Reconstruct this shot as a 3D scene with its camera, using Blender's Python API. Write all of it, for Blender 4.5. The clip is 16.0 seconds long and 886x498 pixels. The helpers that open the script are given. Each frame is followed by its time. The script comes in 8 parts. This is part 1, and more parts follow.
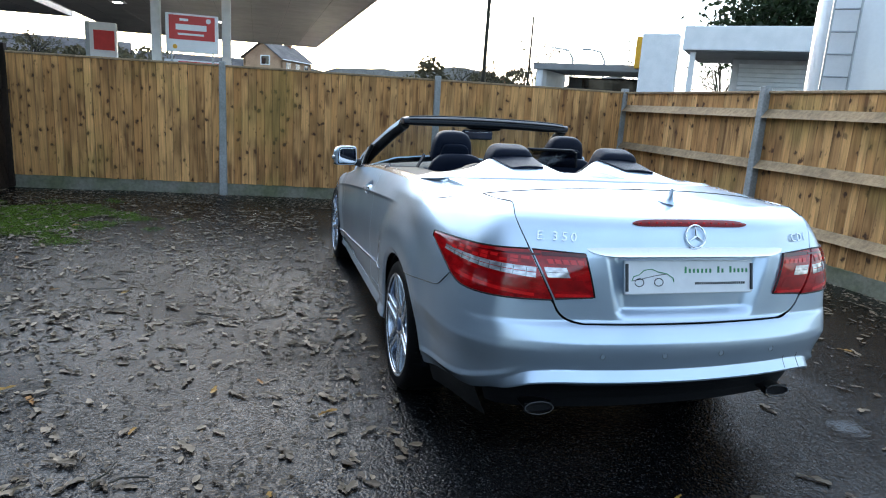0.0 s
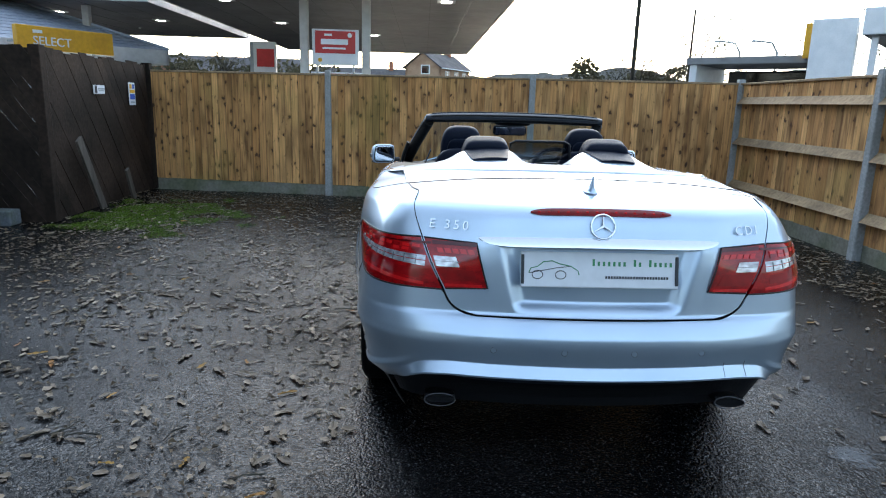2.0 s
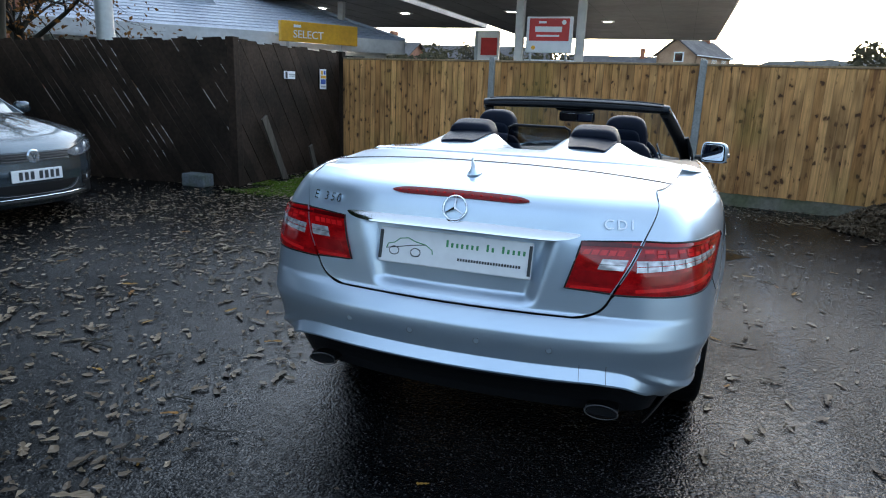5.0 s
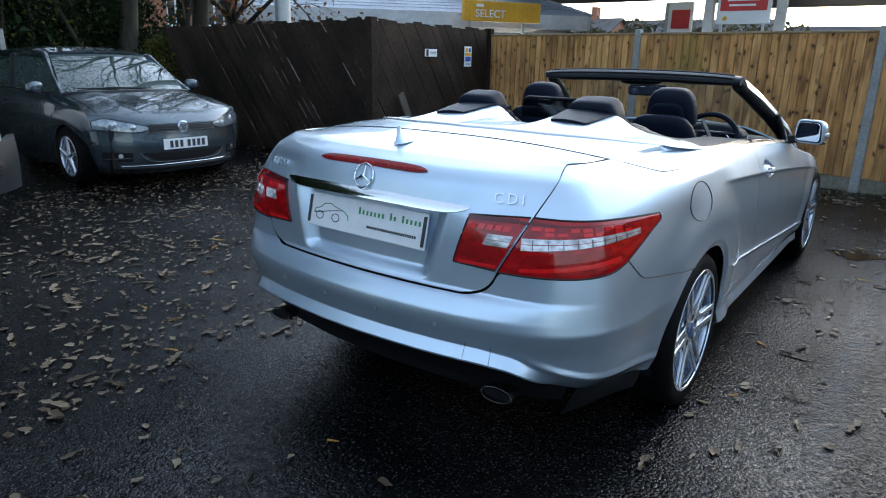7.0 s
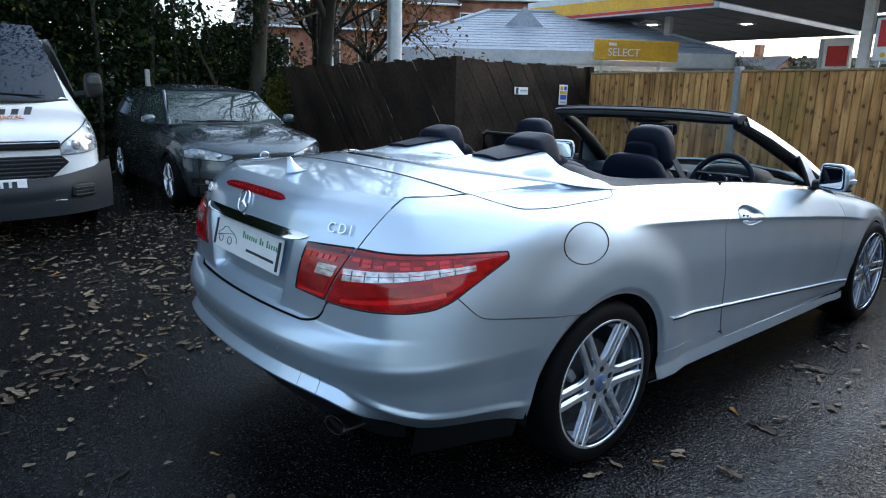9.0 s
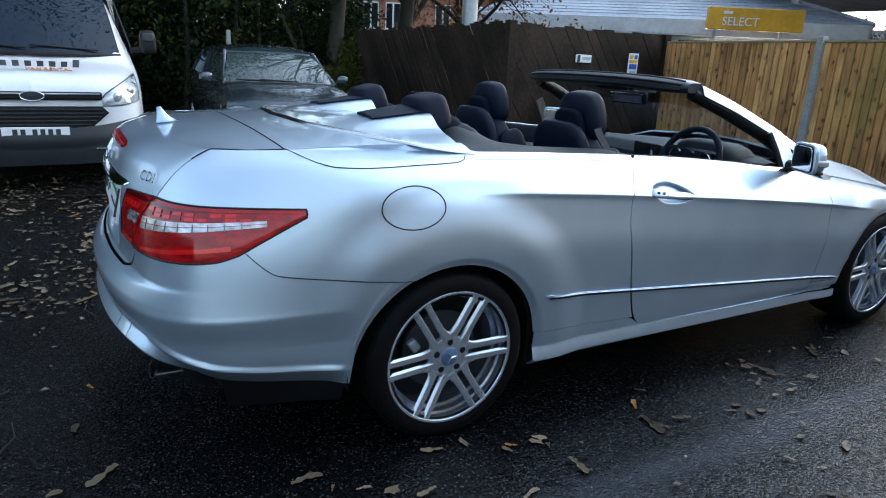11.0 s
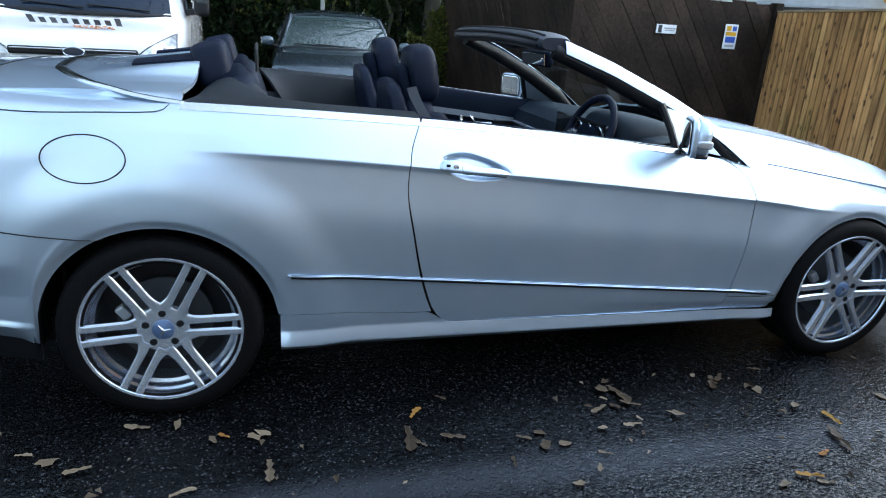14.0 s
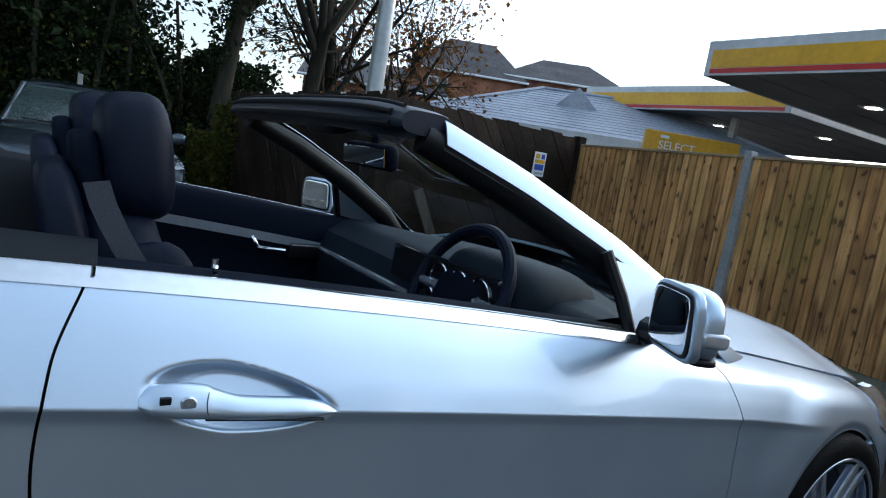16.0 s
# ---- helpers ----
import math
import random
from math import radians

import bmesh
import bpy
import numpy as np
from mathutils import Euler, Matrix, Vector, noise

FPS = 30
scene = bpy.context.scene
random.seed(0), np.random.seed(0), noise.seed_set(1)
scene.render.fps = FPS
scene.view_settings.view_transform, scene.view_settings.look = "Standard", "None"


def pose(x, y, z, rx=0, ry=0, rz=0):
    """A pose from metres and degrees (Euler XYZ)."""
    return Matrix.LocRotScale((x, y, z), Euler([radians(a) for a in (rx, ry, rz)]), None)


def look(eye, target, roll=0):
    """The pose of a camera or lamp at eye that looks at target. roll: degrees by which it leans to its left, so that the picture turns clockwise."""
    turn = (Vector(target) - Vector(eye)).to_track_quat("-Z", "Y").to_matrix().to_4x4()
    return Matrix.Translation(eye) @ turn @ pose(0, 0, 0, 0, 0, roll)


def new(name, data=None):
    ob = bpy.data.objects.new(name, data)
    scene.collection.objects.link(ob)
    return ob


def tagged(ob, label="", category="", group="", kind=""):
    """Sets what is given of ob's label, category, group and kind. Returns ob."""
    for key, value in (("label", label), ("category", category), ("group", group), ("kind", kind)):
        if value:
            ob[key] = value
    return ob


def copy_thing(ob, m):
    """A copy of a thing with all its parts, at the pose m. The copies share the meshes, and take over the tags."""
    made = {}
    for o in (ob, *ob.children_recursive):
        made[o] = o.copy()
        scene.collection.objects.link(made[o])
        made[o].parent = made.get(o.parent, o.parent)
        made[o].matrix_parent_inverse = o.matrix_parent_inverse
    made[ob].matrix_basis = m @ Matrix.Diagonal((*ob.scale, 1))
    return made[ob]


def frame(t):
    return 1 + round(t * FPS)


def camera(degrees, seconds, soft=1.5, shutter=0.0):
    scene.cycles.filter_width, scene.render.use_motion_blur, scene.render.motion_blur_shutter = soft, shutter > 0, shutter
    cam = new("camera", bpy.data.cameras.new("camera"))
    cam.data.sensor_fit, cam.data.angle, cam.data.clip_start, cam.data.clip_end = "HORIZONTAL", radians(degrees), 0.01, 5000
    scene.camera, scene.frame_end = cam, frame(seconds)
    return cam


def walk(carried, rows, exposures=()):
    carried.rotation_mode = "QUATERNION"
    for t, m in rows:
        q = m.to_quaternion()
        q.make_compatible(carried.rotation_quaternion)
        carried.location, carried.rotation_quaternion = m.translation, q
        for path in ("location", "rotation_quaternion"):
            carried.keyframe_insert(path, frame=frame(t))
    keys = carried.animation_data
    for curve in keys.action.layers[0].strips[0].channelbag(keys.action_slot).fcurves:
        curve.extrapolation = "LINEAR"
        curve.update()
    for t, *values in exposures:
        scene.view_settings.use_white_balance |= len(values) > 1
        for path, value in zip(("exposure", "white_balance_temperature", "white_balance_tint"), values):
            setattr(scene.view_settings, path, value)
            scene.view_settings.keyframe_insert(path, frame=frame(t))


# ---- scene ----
cam = camera(68.4, 16.0, soft=1.1)
PATH = [
    (0, (-1.534, -1.869, 1.377), (-0.986, 0.006, 0.948), 3.54),
    (0.5, (-1.326, -1.902, 1.348), (-0.888, 0.004, 0.930), 2.76),
    (1, (-1.081, -1.908, 1.361), (-0.713, 0.011, 0.931), 2.27),
    (1.5, (-0.833, -1.976, 1.354), (-0.650, -0.032, 0.920), 1.88),
    (2, (-0.612, -2.032, 1.361), (-0.546, -0.081, 0.925), 1.56),
    (2.5, (-0.408, -1.993, 1.350), (-0.429, -0.050, 0.875), 2.26),
    (3, (-0.210, -1.969, 1.353), (-0.261, -0.034, 0.851), 2.33),
    (3.5, (0.016, -1.994, 1.362), (-0.222, -0.074, 0.857), 3.32),
    (3.7, (0.099, -2.015, 1.369), (-0.188, -0.098, 0.877), 3.42),
    (5.8, (1.031, -1.748, 1.363), (0.182, -0.012, 0.849), 2.66),
    (6, (1.111, -1.693, 1.349), (0.223, 0.022, 0.826), 3.03),
    (6.5, (1.289, -1.564, 1.358), (0.315, 0.099, 0.823), 1.10),
    (7, (1.527, -1.462, 1.356), (0.375, 0.072, 0.792), 1.23),
    (7.5, (1.707, -1.359, 1.356), (0.450, 0.096, 0.808), 0.84),
    (8, (1.868, -1.152, 1.345), (0.576, 0.269, 0.787), 0.62),
    (8.5, (2.011, -0.976, 1.349), (0.673, 0.414, 0.824), 0.58),
    (8.7, (2.094, -0.908, 1.358), (0.685, 0.427, 0.874), 0.73),
    (10.8, (2.663, -0.098, 1.361), (1.001, 0.848, 0.776), 3.24),
    (11, (2.694, 0.004, 1.347), (1.031, 0.961, 0.782), 2.80),
    (11.5, (2.742, 0.249, 1.339), (1.101, 1.235, 0.761), 2.37),
    (12, (2.866, 0.495, 1.340), (1.184, 1.419, 0.780), 4.67),
    (12.5, (2.966, 0.702, 1.342), (1.221, 1.481, 0.750), 4.37),
    (13, (2.964, 0.985, 1.318), (1.228, 1.776, 0.720), 3.36),
    (13.5, (2.951, 1.211, 1.316), (1.199, 1.946, 0.690), 1.23),
    (14, (2.936, 1.434, 1.309), (1.119, 1.958, 0.657), 3.66),
    (14.5, (2.723, 1.562, 1.260), (0.898, 2.189, 0.732), 7.29),
    (15, (2.400, 1.708, 1.241), (0.645, 2.583, 0.848), 7.84),
    (15.5, (2.055, 1.822, 1.217), (0.299, 2.716, 0.873), 11.71),
    (16, (1.666, 1.862, 1.198), (0.016, 2.962, 0.939), 9.54),
]
walk(cam, [(t, look(eye, target, roll)) for t, eye, target, roll in PATH], [(0.0, 1.86), (3.5, 1.60), (7.0, 1.54), (11.0, 1.62), (14.0, 2.06), (15.0, 1.60), (16.0, 1.08)])
WORLD_TURN = 1.0
# ---- light ----
world = bpy.data.worlds.new("sky")
scene.world = world
world.use_nodes = True
wn = world.node_tree.nodes
sky = wn.new("ShaderNodeTexSky")
sky.sky_type = "NISHITA"
sky.sun_disc = False
sky.sun_elevation = radians(16.0)
sky.sun_rotation = radians(WORLD_TURN)
sky.air_density, sky.dust_density, sky.ozone_density = 1.0, 1.6, 1.0
wn["Background"].inputs["Strength"].default_value = 0.15
# thin bright cloud over the clear sky
veil = wn.new("ShaderNodeMix")
veil.data_type = "RGBA"
veil.inputs["Factor"].default_value = 0.42
# the cloud is brightest round the low sun and thins away from it
wdir, wdot, wramp, wtint = wn.new("ShaderNodeTexCoord"), wn.new("ShaderNodeVectorMath"), wn.new("ShaderNodeMapRange"), wn.new("ShaderNodeVectorMath")
wdot.operation, wtint.operation, wramp.interpolation_type = "DOT_PRODUCT", "SCALE", "SMOOTHSTEP"
wdot.inputs[1].default_value = (math.sin(radians(WORLD_TURN)) * 0.94, math.cos(radians(WORLD_TURN)) * 0.94, 0.34)
for wk, wv in zip(("From Min", "From Max", "To Min", "To Max"), (0.22, 1.0, 0.90, 4.0)):
    wramp.inputs[wk].default_value = wv
wtint.inputs[0].default_value = (2.75, 3.4, 4.2)
world.node_tree.links.new(wdir.outputs["Generated"], wdot.inputs[0])
world.node_tree.links.new(wdot.outputs["Value"], wramp.inputs["Value"])
world.node_tree.links.new(wramp.outputs[0], wtint.inputs["Scale"])
world.node_tree.links.new(wtint.outputs[0], veil.inputs["B"])
world.node_tree.links.new(sky.outputs[0], veil.inputs["A"])
world.node_tree.links.new(veil.outputs["Result"], wn["Background"].inputs["Color"])
sun = new("sun", bpy.data.lights.new("sun", "SUN"))
sun.data.energy, sun.data.angle, sun.data.color = 0.7, radians(12), (1.0, 0.92, 0.80)
sun.matrix_world = look((0, 0, 30), (-math.sin(radians(WORLD_TURN)) * 30, -math.cos(radians(WORLD_TURN)) * 30, 30 - 30 * math.tan(radians(9))))


# ---- materials ----
def mat(name, color, rough=0.6, metal=0.0, noise_scale=0.0, amount=0.25, bump=0.0, bump_scale=0.0, coat=0.0, spec=0.5, second=None, second_scale=2.0, random=0.0, detail=4.0, stretch=None):
    """A surface with grain and stains: noise at two scales over the base colour, and fine relief."""
    m = bpy.data.materials.new(name)
    m.use_nodes = True
    nt = m.node_tree
    n, l = nt.nodes, nt.links
    b = n["Principled BSDF"]
    b.inputs["Roughness"].default_value, b.inputs["Metallic"].default_value = rough, metal
    b.inputs["Coat Weight"].default_value, b.inputs["Specular IOR Level"].default_value = coat, spec
    b.inputs["Coat Roughness"].default_value = 0.04
    b.inputs["Base Color"].default_value = (*color, 1)
    co = n.new("ShaderNodeTexCoord")
    src = co.outputs["Object"]
    if stretch:
        mp = n.new("ShaderNodeMapping")
        mp.inputs["Scale"].default_value = stretch
        l.new(src, mp.inputs[0])
        src = mp.outputs[0]
    if noise_scale:
        big, fine = n.new("ShaderNodeTexNoise"), n.new("ShaderNodeTexNoise")
        big.inputs["Scale"].default_value, fine.inputs["Scale"].default_value = second_scale, noise_scale
        fine.inputs["Detail"].default_value = detail
        for t in (big, fine):
            l.new(src, t.inputs["Vector"])
        mix = n.new("ShaderNodeMix")
        mix.data_type = "RGBA"
        mix.inputs["A"].default_value = (*color, 1)
        mix.inputs["B"].default_value = (*(second or tuple(c * (1 - amount) for c in color)), 1)
        ramp = n.new("ShaderNodeMapRange")
        ramp.inputs["From Min"].default_value, ramp.inputs["From Max"].default_value = 0.38, 0.66
        l.new(big.outputs["Fac"], ramp.inputs["Value"])
        l.new(ramp.outputs[0], mix.inputs["Factor"])
        mul = n.new("ShaderNodeMix")
        mul.data_type, mul.blend_type = "RGBA", "MULTIPLY"
        mul.inputs["Factor"].default_value = 1.0
        r2 = n.new("ShaderNodeMapRange")
        r2.inputs["From Min"].default_value, r2.inputs["From Max"].default_value = 0.3, 0.7
        r2.inputs["To Min"].default_value, r2.inputs["To Max"].default_value = 1 - amount, 1 + amount * 0.6
        l.new(fine.outputs["Fac"], r2.inputs["Value"])
        l.new(mix.outputs["Result"], mul.inputs["A"])
        out = r2.outputs[0]
        if random:
            oi = n.new("ShaderNodeObjectInfo")
            r3 = n.new("ShaderNodeMapRange")
            r3.inputs["To Min"].default_value, r3.inputs["To Max"].default_value = 1 - random, 1 + random
            l.new(oi.outputs["Random"], r3.inputs["Value"])
            mm = n.new("ShaderNodeMath")
            mm.operation = "MULTIPLY"
            l.new(out, mm.inputs[0])
            l.new(r3.outputs[0], mm.inputs[1])
            out = mm.outputs[0]
        l.new(out, mul.inputs["B"])
        l.new(mul.outputs["Result"], b.inputs["Base Color"])
    if bump:
        bn, bp = n.new("ShaderNodeTexNoise"), n.new("ShaderNodeBump")
        bn.inputs["Scale"].default_value, bn.inputs["Detail"].default_value = bump_scale, 3
        bp.inputs["Strength"].default_value, bp.inputs["Distance"].default_value = bump, 0.01
        l.new(src, bn.inputs["Vector"])
        l.new(bn.outputs["Fac"], bp.inputs["Height"])
        l.new(bp.outputs[0], b.inputs["Normal"])
    return m


def glass(name, color=(1, 1, 1), rough=0.0):
    """Thin pane: mostly clear, with mirror gloss on its face."""
    m = bpy.data.materials.new(name)
    m.use_nodes = True
    n, l = m.node_tree.nodes, m.node_tree.links
    out = n["Material Output"]
    n.remove(n["Principled BSDF"])
    clear, gloss, mix, fr = n.new("ShaderNodeBsdfTransparent"), n.new("ShaderNodeBsdfGlossy"), n.new("ShaderNodeMixShader"), n.new("ShaderNodeLayerWeight")
    clear.inputs[0].default_value = (*color, 1)
    gloss.inputs["Roughness"].default_value = rough
    pw, ad = n.new("ShaderNodeMath"), n.new("ShaderNodeMath")
    pw.operation, ad.operation = "POWER", "MULTIPLY_ADD"
    pw.inputs[1].default_value, ad.inputs[1].default_value, ad.inputs[2].default_value = 5.0, 0.9, 0.035
    fr.inputs["Blend"].default_value = 0.5
    l.new(fr.outputs["Facing"], pw.inputs[0])
    l.new(pw.outputs[0], ad.inputs[0])
    l.new(ad.outputs[0], mix.inputs[0])
    l.new(clear.outputs[0], mix.inputs[1])
    l.new(gloss.outputs[0], mix.inputs[2])
    l.new(mix.outputs[0], out.inputs[0])
    return m


def glow(name, color, strength):
    m = mat(name, color, 0.4)
    b = m.node_tree.nodes["Principled BSDF"]
    b.inputs["Emission Color"].default_value, b.inputs["Emission Strength"].default_value = (*color, 1), strength
    return m


PAINT = mat("silver_paint", (0.57, 0.69, 0.81), 0.38, 0.80, 900, 0.05, coat=1.0, second=(0.50, 0.625, 0.76), second_scale=3)
CHROME = mat("chrome", (0.85, 0.87, 0.9), 0.08, 1.0, 60, 0.03)
BLACK = mat("black_plastic", (0.006, 0.0065, 0.008), 0.45, 0, 300, 0.2, 0.1, 500, spec=0.3)
GLOSSBLACK = mat("gloss_black", (0.01, 0.011, 0.014), 0.12, 0, 50, 0.1, coat=0.5)
NAVY = mat("navy_plastic", (0.010, 0.015, 0.028), 0.35, 0, 120, 0.15)
LEATHER = mat("dark_leather", (0.005, 0.009, 0.022), 0.48, 0, 180, 0.25, 0.12, 600, spec=0.13)
FABRIC = mat("dark_fabric", (0.005, 0.006, 0.009), 0.9, 0, 400, 0.3, 0.3, 500, spec=0.15)
QUARTER = mat("grey_trim_vinyl", (0.009, 0.012, 0.016), 0.55, 0, 200, 0.2, 0.12, 500, spec=0.22)
DASHTOP = mat("dash_top", (0.009, 0.016, 0.025), 0.55, 0, 200, 0.2, 0.15, 500, spec=0.14)
DASH = mat("dash_vinyl", (0.0045, 0.008, 0.017), 0.62, 0, 200, 0.2, 0.15, 500, spec=0.05)
RUBBER = mat("tyre_rubber", (0.0035, 0.0035, 0.004), 0.7, 0, 60, 0.25, 0.2, 120, spec=0.10)
ALLOY = mat("alloy", (0.60, 0.66, 0.74), 0.26, 0.8, 80, 0.06, coat=0.6)
REDLENS = mat("red_lens", (0.45, 0.005, 0.007), 0.08, 0, 140, 0.3, coat=0.25, second=(0.25, 0.002, 0.004), second_scale=22, stretch=(1, 1, 2.5))
DEEPRED = mat("deep_red_lens", (0.10, 0.002, 0.004), 0.08, 0, 60, 0.3, coat=0.2)
LEDRED = mat("red_segment", (0.70, 0.012, 0.014), 0.1, 0, 60, 0.15, coat=0.25)
BARREL = mat("polished_barrel", (0.50, 0.56, 0.66), 0.22, 0.9, 80, 0.08)
REDDARK = mat("dark_red_lens", (0.30, 0.004, 0.006), 0.15, 0, 30, 0.25, coat=0.2)
DARKCHROME = mat("dark_chrome", (0.10, 0.10, 0.105), 0.3, 1.0, 60, 0.1)
CLEARLENS = mat("clear_lens", (0.72, 0.72, 0.75), 0.12, 0.45, 90, 0.4, coat=1.0, second=(0.34, 0.30, 0.32), second_scale=45, stretch=(1, 1, 2.0))
HEADLENS = mat("headlamp_lens", (0.60, 0.64, 0.68), 0.12, 0.5, 30, 0.15, coat=1.0, second=(0.32, 0.34, 0.37), second_scale=14)
GLASS = glass("windscreen_glass", (0.82, 0.88, 0.87))
DARKGLASS = mat("dark_glass", (0.015, 0.018, 0.02), 0.04, 0, 20, 0.1, spec=0.7)
SATIN = mat("satin_alloy_trim", (0.30, 0.33, 0.38), 0.4, 0.5, 80, 0.1)
TRIMCHROME = mat("satin_trim", (0.74, 0.77, 0.80), 0.18, 1.0, 60, 0.04)
MIRROR = mat("mirror", (0.9, 0.92, 0.93), 0.02, 1.0)
WHITE = mat("white_paint", (0.78, 0.80, 0.82), 0.4, 0, 30, 0.05, second=(0.70, 0.73, 0.75))
WHITEVAN = mat("white_van_paint", (0.80, 0.82, 0.84), 0.22, 0, 20, 0.03, coat=0.7)
GREYCAR = mat("grey_metallic", (0.066, 0.092, 0.112), 0.26, 0.7, 500, 0.1, coat=1.0)
GREEN = mat("green_print", (0.05, 0.28, 0.11), 0.5, 0, 40, 0.1)
INK = mat("dark_print", (0.03, 0.035, 0.04), 0.5, 0, 40, 0.1)
TANBRICK = mat("tan_brick", (0.46, 0.30, 0.19), 0.85, 0, 8, 0.2, second=(0.36, 0.22, 0.14), second_scale=0.8)
ORANGE = mat("orange_print", (0.65, 0.22, 0.05), 0.5, 0, 40, 0.1)
BLUE = mat("blue_print", (0.03, 0.10, 0.45), 0.5, 0, 40, 0.1)
YELLOW = mat("yellow_panel", (0.75, 0.40, 0.02), 0.4, 0, 8, 0.12, second=(0.62, 0.32, 0.02), second_scale=0.8)
RED = mat("red_panel", (0.55, 0.03, 0.03), 0.4, 0, 8, 0.1)
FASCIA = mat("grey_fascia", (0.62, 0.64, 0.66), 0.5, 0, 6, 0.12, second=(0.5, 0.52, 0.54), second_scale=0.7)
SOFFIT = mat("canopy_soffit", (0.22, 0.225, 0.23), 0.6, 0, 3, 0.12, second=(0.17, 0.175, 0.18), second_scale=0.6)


def timber():
    """Rough-sawn softwood: upright grain, dark knots, grey-brown stains, each board with its own tone."""
    m = bpy.data.materials.new("fence_timber")
    m.use_nodes = True
    n, l = m.node_tree.nodes, m.node_tree.links
    b = n["Principled BSDF"]
    b.inputs["Roughness"].default_value = 0.85
    co, oi, add, sc = n.new("ShaderNodeTexCoord"), n.new("ShaderNodeObjectInfo"), n.new("ShaderNodeVectorMath"), n.new("ShaderNodeVectorMath")
    sc.operation, add.operation = "SCALE", "ADD"
    sc.inputs[0].default_value = (13.0, 7.0, 29.0)
    l.new(oi.outputs["Random"], sc.inputs["Scale"])
    l.new(co.outputs["Object"], add.inputs[0])
    l.new(sc.outputs[0], add.inputs[1])
    wob, wsc, wad = n.new("ShaderNodeTexNoise"), n.new("ShaderNodeVectorMath"), n.new("ShaderNodeVectorMath")
    wob.inputs["Scale"].default_value = 15.0
    wsc.operation, wad.operation = "SCALE", "ADD"
    wsc.inputs["Scale"].default_value = 0.07
    l.new(add.outputs[0], wob.inputs["Vector"])
    l.new(wob.outputs["Color"], wsc.inputs[0])
    l.new(wsc.outputs[0], wad.inputs[0])
    l.new(add.outputs[0], wad.inputs[1])
    bent = wad.outputs[0]
    def tex(kind, scale, stretch):
        mp, t = n.new("ShaderNodeMapping"), n.new(kind)
        mp.inputs["Scale"].default_value = stretch
        l.new(add.outputs[0], mp.inputs[0])
        l.new(mp.outputs[0], t.inputs["Vector"])
        t.inputs["Scale"].default_value = scale
        if kind == "ShaderNodeTexVoronoi":
            l.remove(mp.inputs[0].links[0])
            l.new(bent, mp.inputs[0])
            t.voronoi_dimensions = "2D"
            mp.inputs["Rotation"].default_value = (radians(90), 0, 0)
        return t
    grain, stain, knot = tex("ShaderNodeTexNoise", 55, (1, 1, 0.05)), tex("ShaderNodeTexNoise", 2.6, (1, 1, 0.5)), tex("ShaderNodeTexVoronoi", 5.2, (1.3, 0.2, 1.0))
    grain.inputs["Detail"].default_value = 5
    def ramp(src, lo, hi, a, c):
        r = n.new("ShaderNodeMapRange")
        for k, v in zip(("From Min", "From Max", "To Min", "To Max"), (lo, hi, a, c)):
            r.inputs[k].default_value = v
        l.new(src, r.inputs["Value"])
        return r.outputs[0]
    def mix(fac, a, c, mode="MIX"):
        x = n.new("ShaderNodeMix")
        x.data_type, x.blend_type = "RGBA", mode
        for key, v in (("Factor", fac), ("A", a), ("B", c)):
            if isinstance(v, (tuple, float)):
                x.inputs[key].default_value = v if isinstance(v, float) else (*v, 1)
            else:
                l.new(v, x.inputs[key])
        return x.outputs["Result"]
    base = mix(oi.outputs["Random"], (0.50, 0.24, 0.078), (0.79, 0.44, 0.17))
    c = mix(ramp(stain.outputs["Fac"], 0.46, 0.66, 0, 0.8), base, (0.25, 0.125, 0.042))
    rag = tex("ShaderNodeTexNoise", 30, (1, 1, 0.6))
    ragged = n.new("ShaderNodeMath")
    ragged.operation = "MULTIPLY_ADD"
    ragged.inputs[1].default_value = 0.30
    l.new(rag.outputs["Fac"], ragged.inputs[0])
    shift = n.new("ShaderNodeMath")
    shift.operation = "SUBTRACT"
    shift.inputs[1].default_value = 0.15
    l.new(knot.outputs["Distance"], shift.inputs[0])
    l.new(shift.outputs[0], ragged.inputs[2])
    few = n.new("ShaderNodeMath")
    few.operation = "MULTIPLY"
    l.new(ramp(knot.outputs["Color"], 0.46, 0.50, 0, 1), few.inputs[0])
    l.new(ramp(ragged.outputs[0], 0.08, 0.17, 0.88, 0.0), few.inputs[1])
    halo = n.new("ShaderNodeMath")
    halo.operation = "MULTIPLY"
    l.new(ramp(knot.outputs["Color"], 0.42, 0.62, 0, 1), halo.inputs[0])
    l.new(ramp(knot.outputs["Distance"], 0.14, 0.38, 0.35, 0.0), halo.inputs[1])
    c = mix(halo.outputs[0], c, (0.20, 0.085, 0.025))
    c = mix(few.outputs[0], c, (0.045, 0.018, 0.008))
    drip = tex("ShaderNodeTexNoise", 16, (1, 1, 0.10))
    wide = n.new("ShaderNodeTexNoise")
    wide.inputs["Scale"].default_value = 1.7
    place = n.new("ShaderNodeNewGeometry")
    l.new(place.outputs["Position"], wide.inputs["Vector"])
    rain = n.new("ShaderNodeMath")
    rain.operation = "MULTIPLY"
    l.new(ramp(drip.outputs["Fac"], 0.50, 0.64, 0, 1.0), rain.inputs[0])
    l.new(ramp(wide.outputs["Fac"], 0.44, 0.60, 0.06, 0.75), rain.inputs[1])
    c = mix(rain.outputs[0], c, (0.135, 0.055, 0.018))
    blot = tex("ShaderNodeTexNoise", 24, (1, 1, 0.4))
